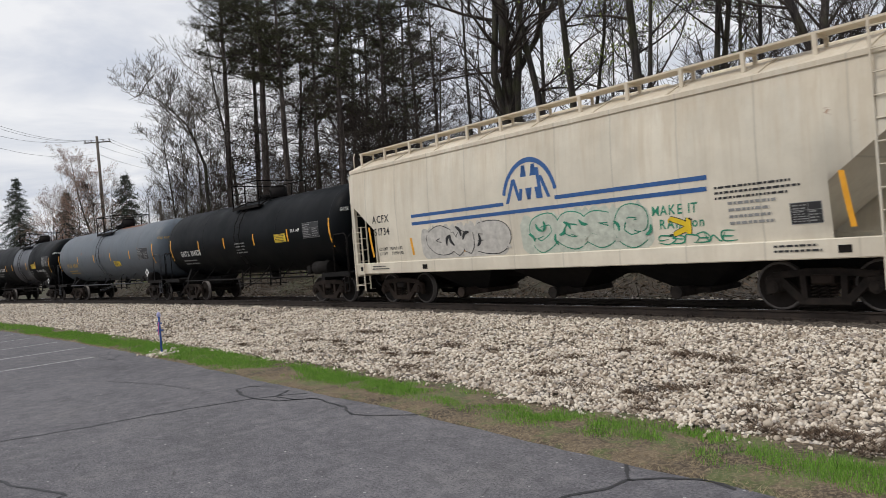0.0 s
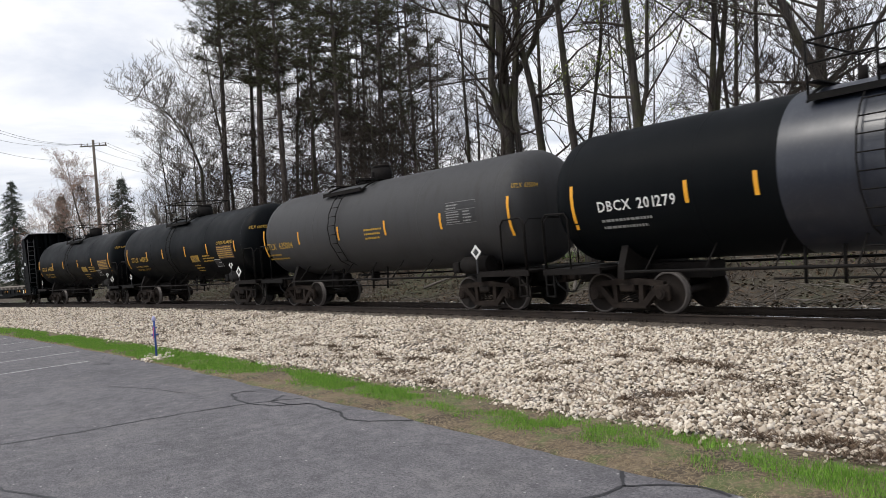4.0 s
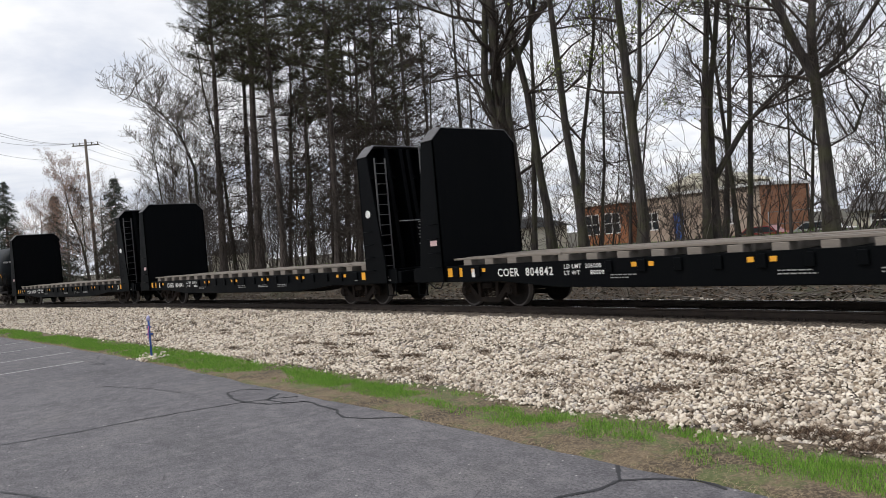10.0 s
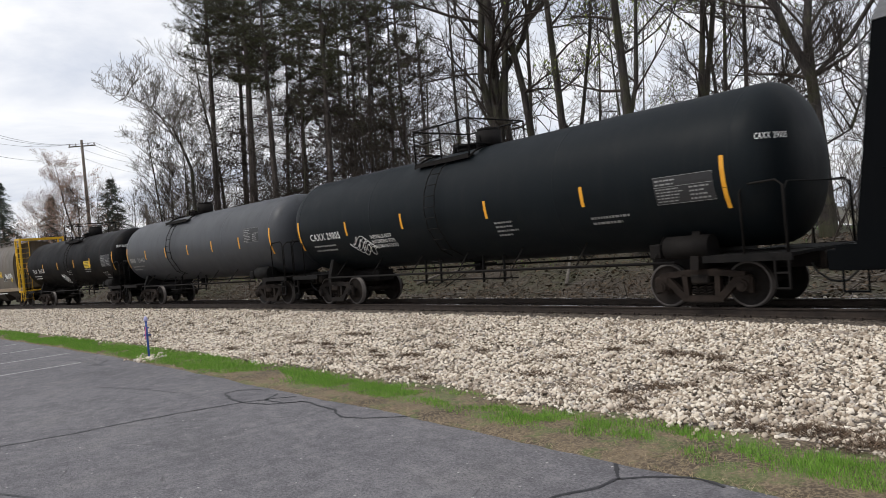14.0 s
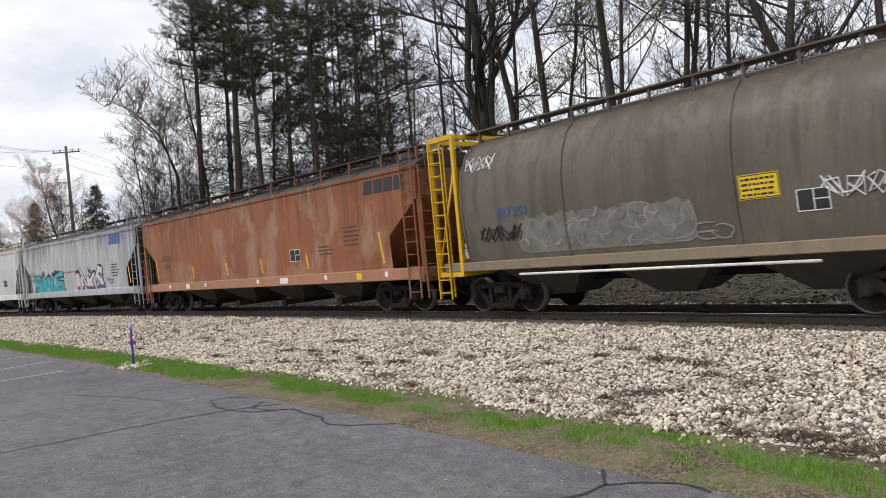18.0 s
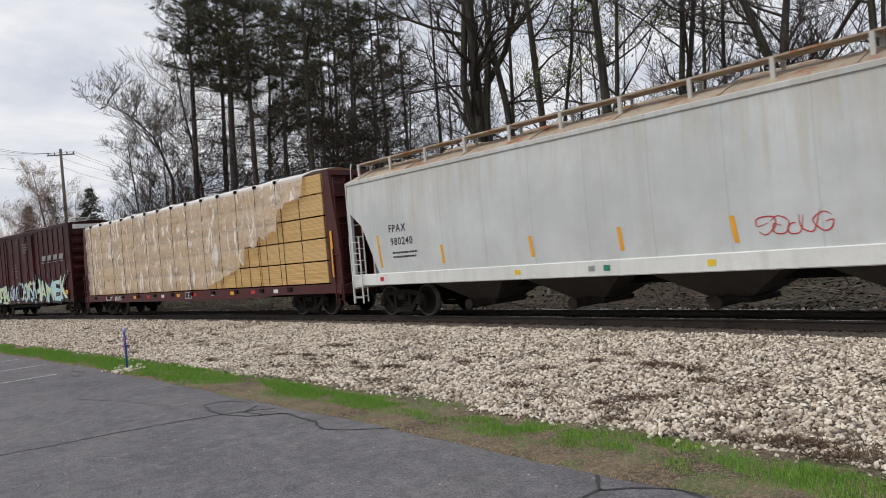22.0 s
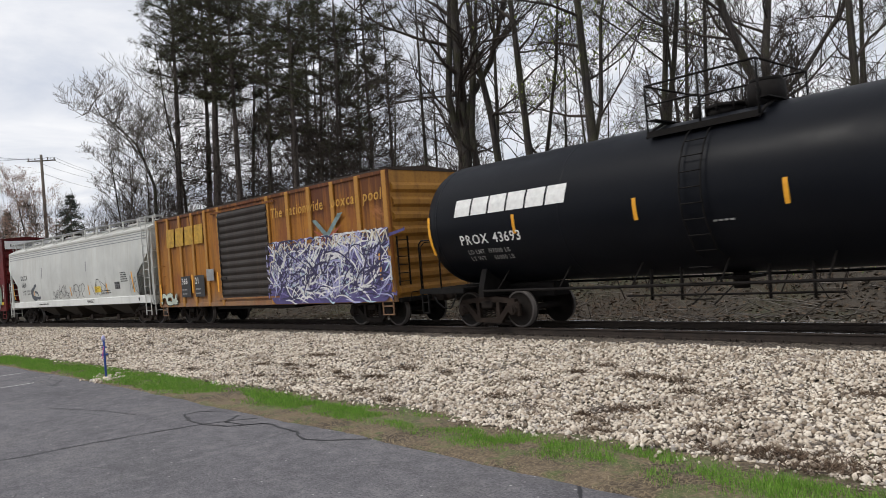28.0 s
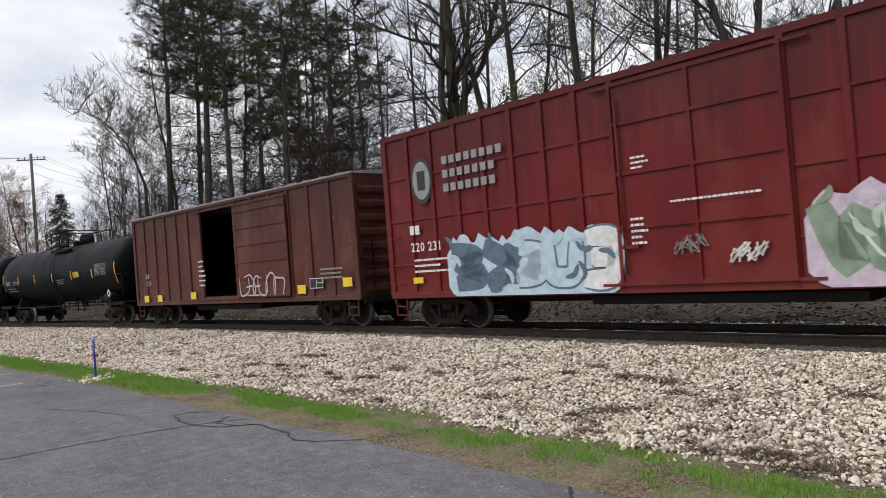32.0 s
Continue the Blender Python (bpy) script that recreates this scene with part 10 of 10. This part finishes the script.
for sg in (-1, 1):
    truck(car, sg * (L / 2 - 3.0))
    coupler(car, sg * L / 2, sg, sg * (h - 0.1))
    x0, x1 = sorted((sg * (h - 0.62), sg * (h - 0.5)))
    bh = part("bulkhead", Shape().box(x0, x1, -1.46, 1.46, 1.0, 4.82, 0.02), M_CB, car, "ribbed maroon end bulkhead")
    for yy in (-1.4, -0.5, 0.5, 1.4):
        poly = [(sg * (h - 0.5), 1.0), (sg * (h - 0.5), 4.8), (sg * (h - 0.3), 4.8), (sg * h, 2.6), (sg * h, 1.0)]
        part("bulkhead_post", Shape().prism(poly if sg > 0 else poly[::-1], 1, yy - 0.06, yy + 0.06), M_CB, bh)
    for z in (1.2, 1.9, 2.6, 3.3, 4.0, 4.7):
        part("bulkhead_beam", Shape().box(min(sg * (h - 0.5), sg * (h - 0.3)), max(sg * (h - 0.5), sg * (h - 0.3)), -1.34, 1.34, z - 0.08, z + 0.08), M_CB, bh)
    part("end_sill", Shape().box(min(sg * (h - 0.4), sg * (h + 0.05)), max(sg * (h - 0.4), sg * (h + 0.05)), -1.46, 1.46, 0.72, 1.06, 0.02), M_CB, car)
    ladder(car, sg * (h - 0.1), -0.95, -1.4, 0.5, 4.5, 12, M_CB, axis="y", name="bulkhead_ladder")
    ladder(car, sg * (h - 0.1) - 0.2, sg * (h - 0.1) + 0.2, -1.5, 0.4, 2.2, 5, M_CB)
    if sg > 0:
        panel(car, "orange_board", h - 0.42, 1.3, 0.12, 1.5, M_YEL, lambda z: -1.49, "worn orange side board")
flat2 = lambda z: -1.504
consolidated(car, 0.5, 0.78, flat2, 0.6, 0.26)
lettering(car, "UCRY", -h + 3.0, 0.80, 0.22, M_WHT, flat2)
lettering(car, "600017", -h + 4.2, 0.80, 0.22, M_WHT, flat2)
for k in range(9):
    panel(car, "sill_label", -h + 6.6 + k * 1.6, 0.86, 0.3, 0.13, (M_YEL, M_REDL, M_WHT)[k % 3], flat2, "small label on the sill")
winch = Shape().box(-0.12, 0.12, -1.56, -1.5, 0.9, 1.04, 0.01).mesh("strap_winch", M_UNDER)
for k in range(11):
    part("strap_winch", winch, M_UNDER, car, at=pose(-h + 1.5 + k * 1.9, 0, 0))
# packs of lumber: five tiers, unequal lengths, both sides of the beam
rng = random.Random(12)
tiers = [(1.12, 1.83), (1.87, 2.58), (2.62, 3.32), (3.36, 4.06), (4.10, 4.72)]
packs = []
lo, hi = -h + 0.75, h - 0.72
cuts = [lo, lo + 3.0, lo + 6.6, lo + 10.4, lo + 14.2, hi - 4.2, hi]
for z0, z1 in tiers:
    for a, b in zip(cuts, cuts[1:]):
        for y0, y1 in ((-1.44, -0.16), (0.16, 1.44)):
            jx = rng.uniform(-0.02, 0.02)
            pk = part("lumber_pack", Shape().box(a + 0.03 + jx, b - 0.03 + jx, y0 + rng.uniform(0, 0.02), y1, z0, z1, 0.01), M_LUMBER, car, "strapped pack of yellow lumber")
            bs = Shape()
            for x in (a + 0.6, b - 0.6):
                bs.box(x - 0.06, x + 0.06, y0 + 0.03, y1 - 0.02, z0 - 0.04, z0)
            if y0 < 0:
                q = a + 0.5
                while q < b - 0.3:
                    bs.box(q - 0.012, q + 0.012, y0 - 0.008, y0 - 0.002, z0, z1)
                    q += 1.15
            part("pack_strap", bs, M_UNDER, pk)
# plastic wrap: one wrinkled sheet over the top and down the near side, torn back at the front
def wrap_low(x):
    d = hi - x
    if d > 8.6:
        return 1.14 + 0.08 * noise.noise((x * 2, 0, 3))
    if d > 5.2:
        return 1.14 + (8.6 - d) / 3.4 * 0.85 + 0.1 * noise.noise((x * 3, 0, 3))
    if d > 2.6:
        return 2.5 + 0.35 * noise.noise((x * 2.3, 0, 7)) + (5.2 - d) * 0.22
    return 3.75 + (2.6 - d) * 0.22 + 0.2 * noise.noise((x * 3, 0, 9))
v, xs = [], np.arange(lo - 0.1, hi - 0.9, 0.13)
rows_ = 30
for x in xs:
    zl = wrap_low(x)
    for k in range(rows_):
        if k < 22:
            z = zl + (4.76 - zl) * k / 21
            tuck = 0.045 * abs(math.sin((z - 1.1) / 0.74 * math.pi)) + 0.022 * noise.noise((x * 2.4, z * 3.2, 1)) + 0.02 * noise.noise((x * 7, z * 5, 4))
            loose = 0.2 * (1 - smooth(3.0, 7.5, hi - x))
            y = -1.475 - tuck - loose * (1 - k / 21) * (0.6 + noise.noise((x * 2, z, 2)))
            v.append((x, y, z))
        else:
            q = (k - 21) / 8
            v.append((x, -1.48 + 2.96 * q, 4.78 + 0.30 * math.sin(q * math.pi) + 0.14 * noise.noise((x * 1.4, q * 4, 6)) * math.sin(q * math.pi) + 0.05 * noise.noise((x * 5, q * 9, 3)) * math.sin(q * math.pi)))
sh = Shape().add(v, [(i * rows_ + k, (i + 1) * rows_ + k, (i + 1) * rows_ + k + 1, i * rows_ + k + 1) for i in range(len(xs) - 1) for k in range(rows_ - 1)], True)
part("plastic_wrap", sh, M_WRAP, car, "milky wrinkled plastic wrap, torn at the front")
for k in range(14):
    x = lo + 0.9 + k * 1.42
    zl = wrap_low(x) if k < 10 else 1.14
    cb = part("tie_down_cable", Shape().tube([(x, -1.56, max(zl, 1.1)), (x, -1.575, 3.0), (x, -1.54, 4.74), (x, -1.3, 4.9), (x, -0.7, 5.02), (x, 0.7, 5.06), (x, 1.4, 4.9)], 0.009, 4), M_UNDER, car, "dark tie-down cable")
    part("edge_protector", Shape().box(x - 0.045, x + 0.045, -1.585, -1.45, 4.7, 4.81, 0.02), M_UNDER, cb)
rng = random.Random(21)
for k in range(9):
    x, z = lo + 0.8 + (hi - lo - 5) * rng.random(), tiers[rng.randrange(5)][0] + rng.uniform(0.2, 0.45)
    panel(car, "pack_label", x, z, 0.2, 0.15, M_WHT, lambda q: -1.462, "white paper label under the wrap")


# ---- the train's run ----
def travel(t):
    """Metres along the track from the place at 16 s; it slows a little."""
    x = t - 16
    return 14.04 * x - 0.00491 * x * x - 0.0000242 * x ** 3


def motions():
    for ob, s0 in CONSIST:
        rows = []
        for k in range(33):
            s = s0 + travel(k)
            q = on_track(s, 0, RAIL)
            rows.append((k, pose(q.x, q.y, q.z, 0, 0, -math.degrees(s / RC))))
        walk(ob, rows)
    # the wheels roll on the rail; one row a frame while they pass, less than 60 degrees each
    mid = dict(CONSIST)
    for ob, dx, car in WHEELS:
        rows = []
        for k in range(1, FPS * 32):
            s = mid[car] + travel(k / FPS)
            if -62 < s < 14:
                rows.append((k / FPS, pose(dx, 0, 0.457) @ Matrix.Rotation(s / 0.457, 4, "Y")))
        if not rows:
            rows = [(1.0, pose(dx, 0, 0.457))]
        walk(ob, [(0, rows[0][1]), *rows, (32, rows[-1][1])])


motions()
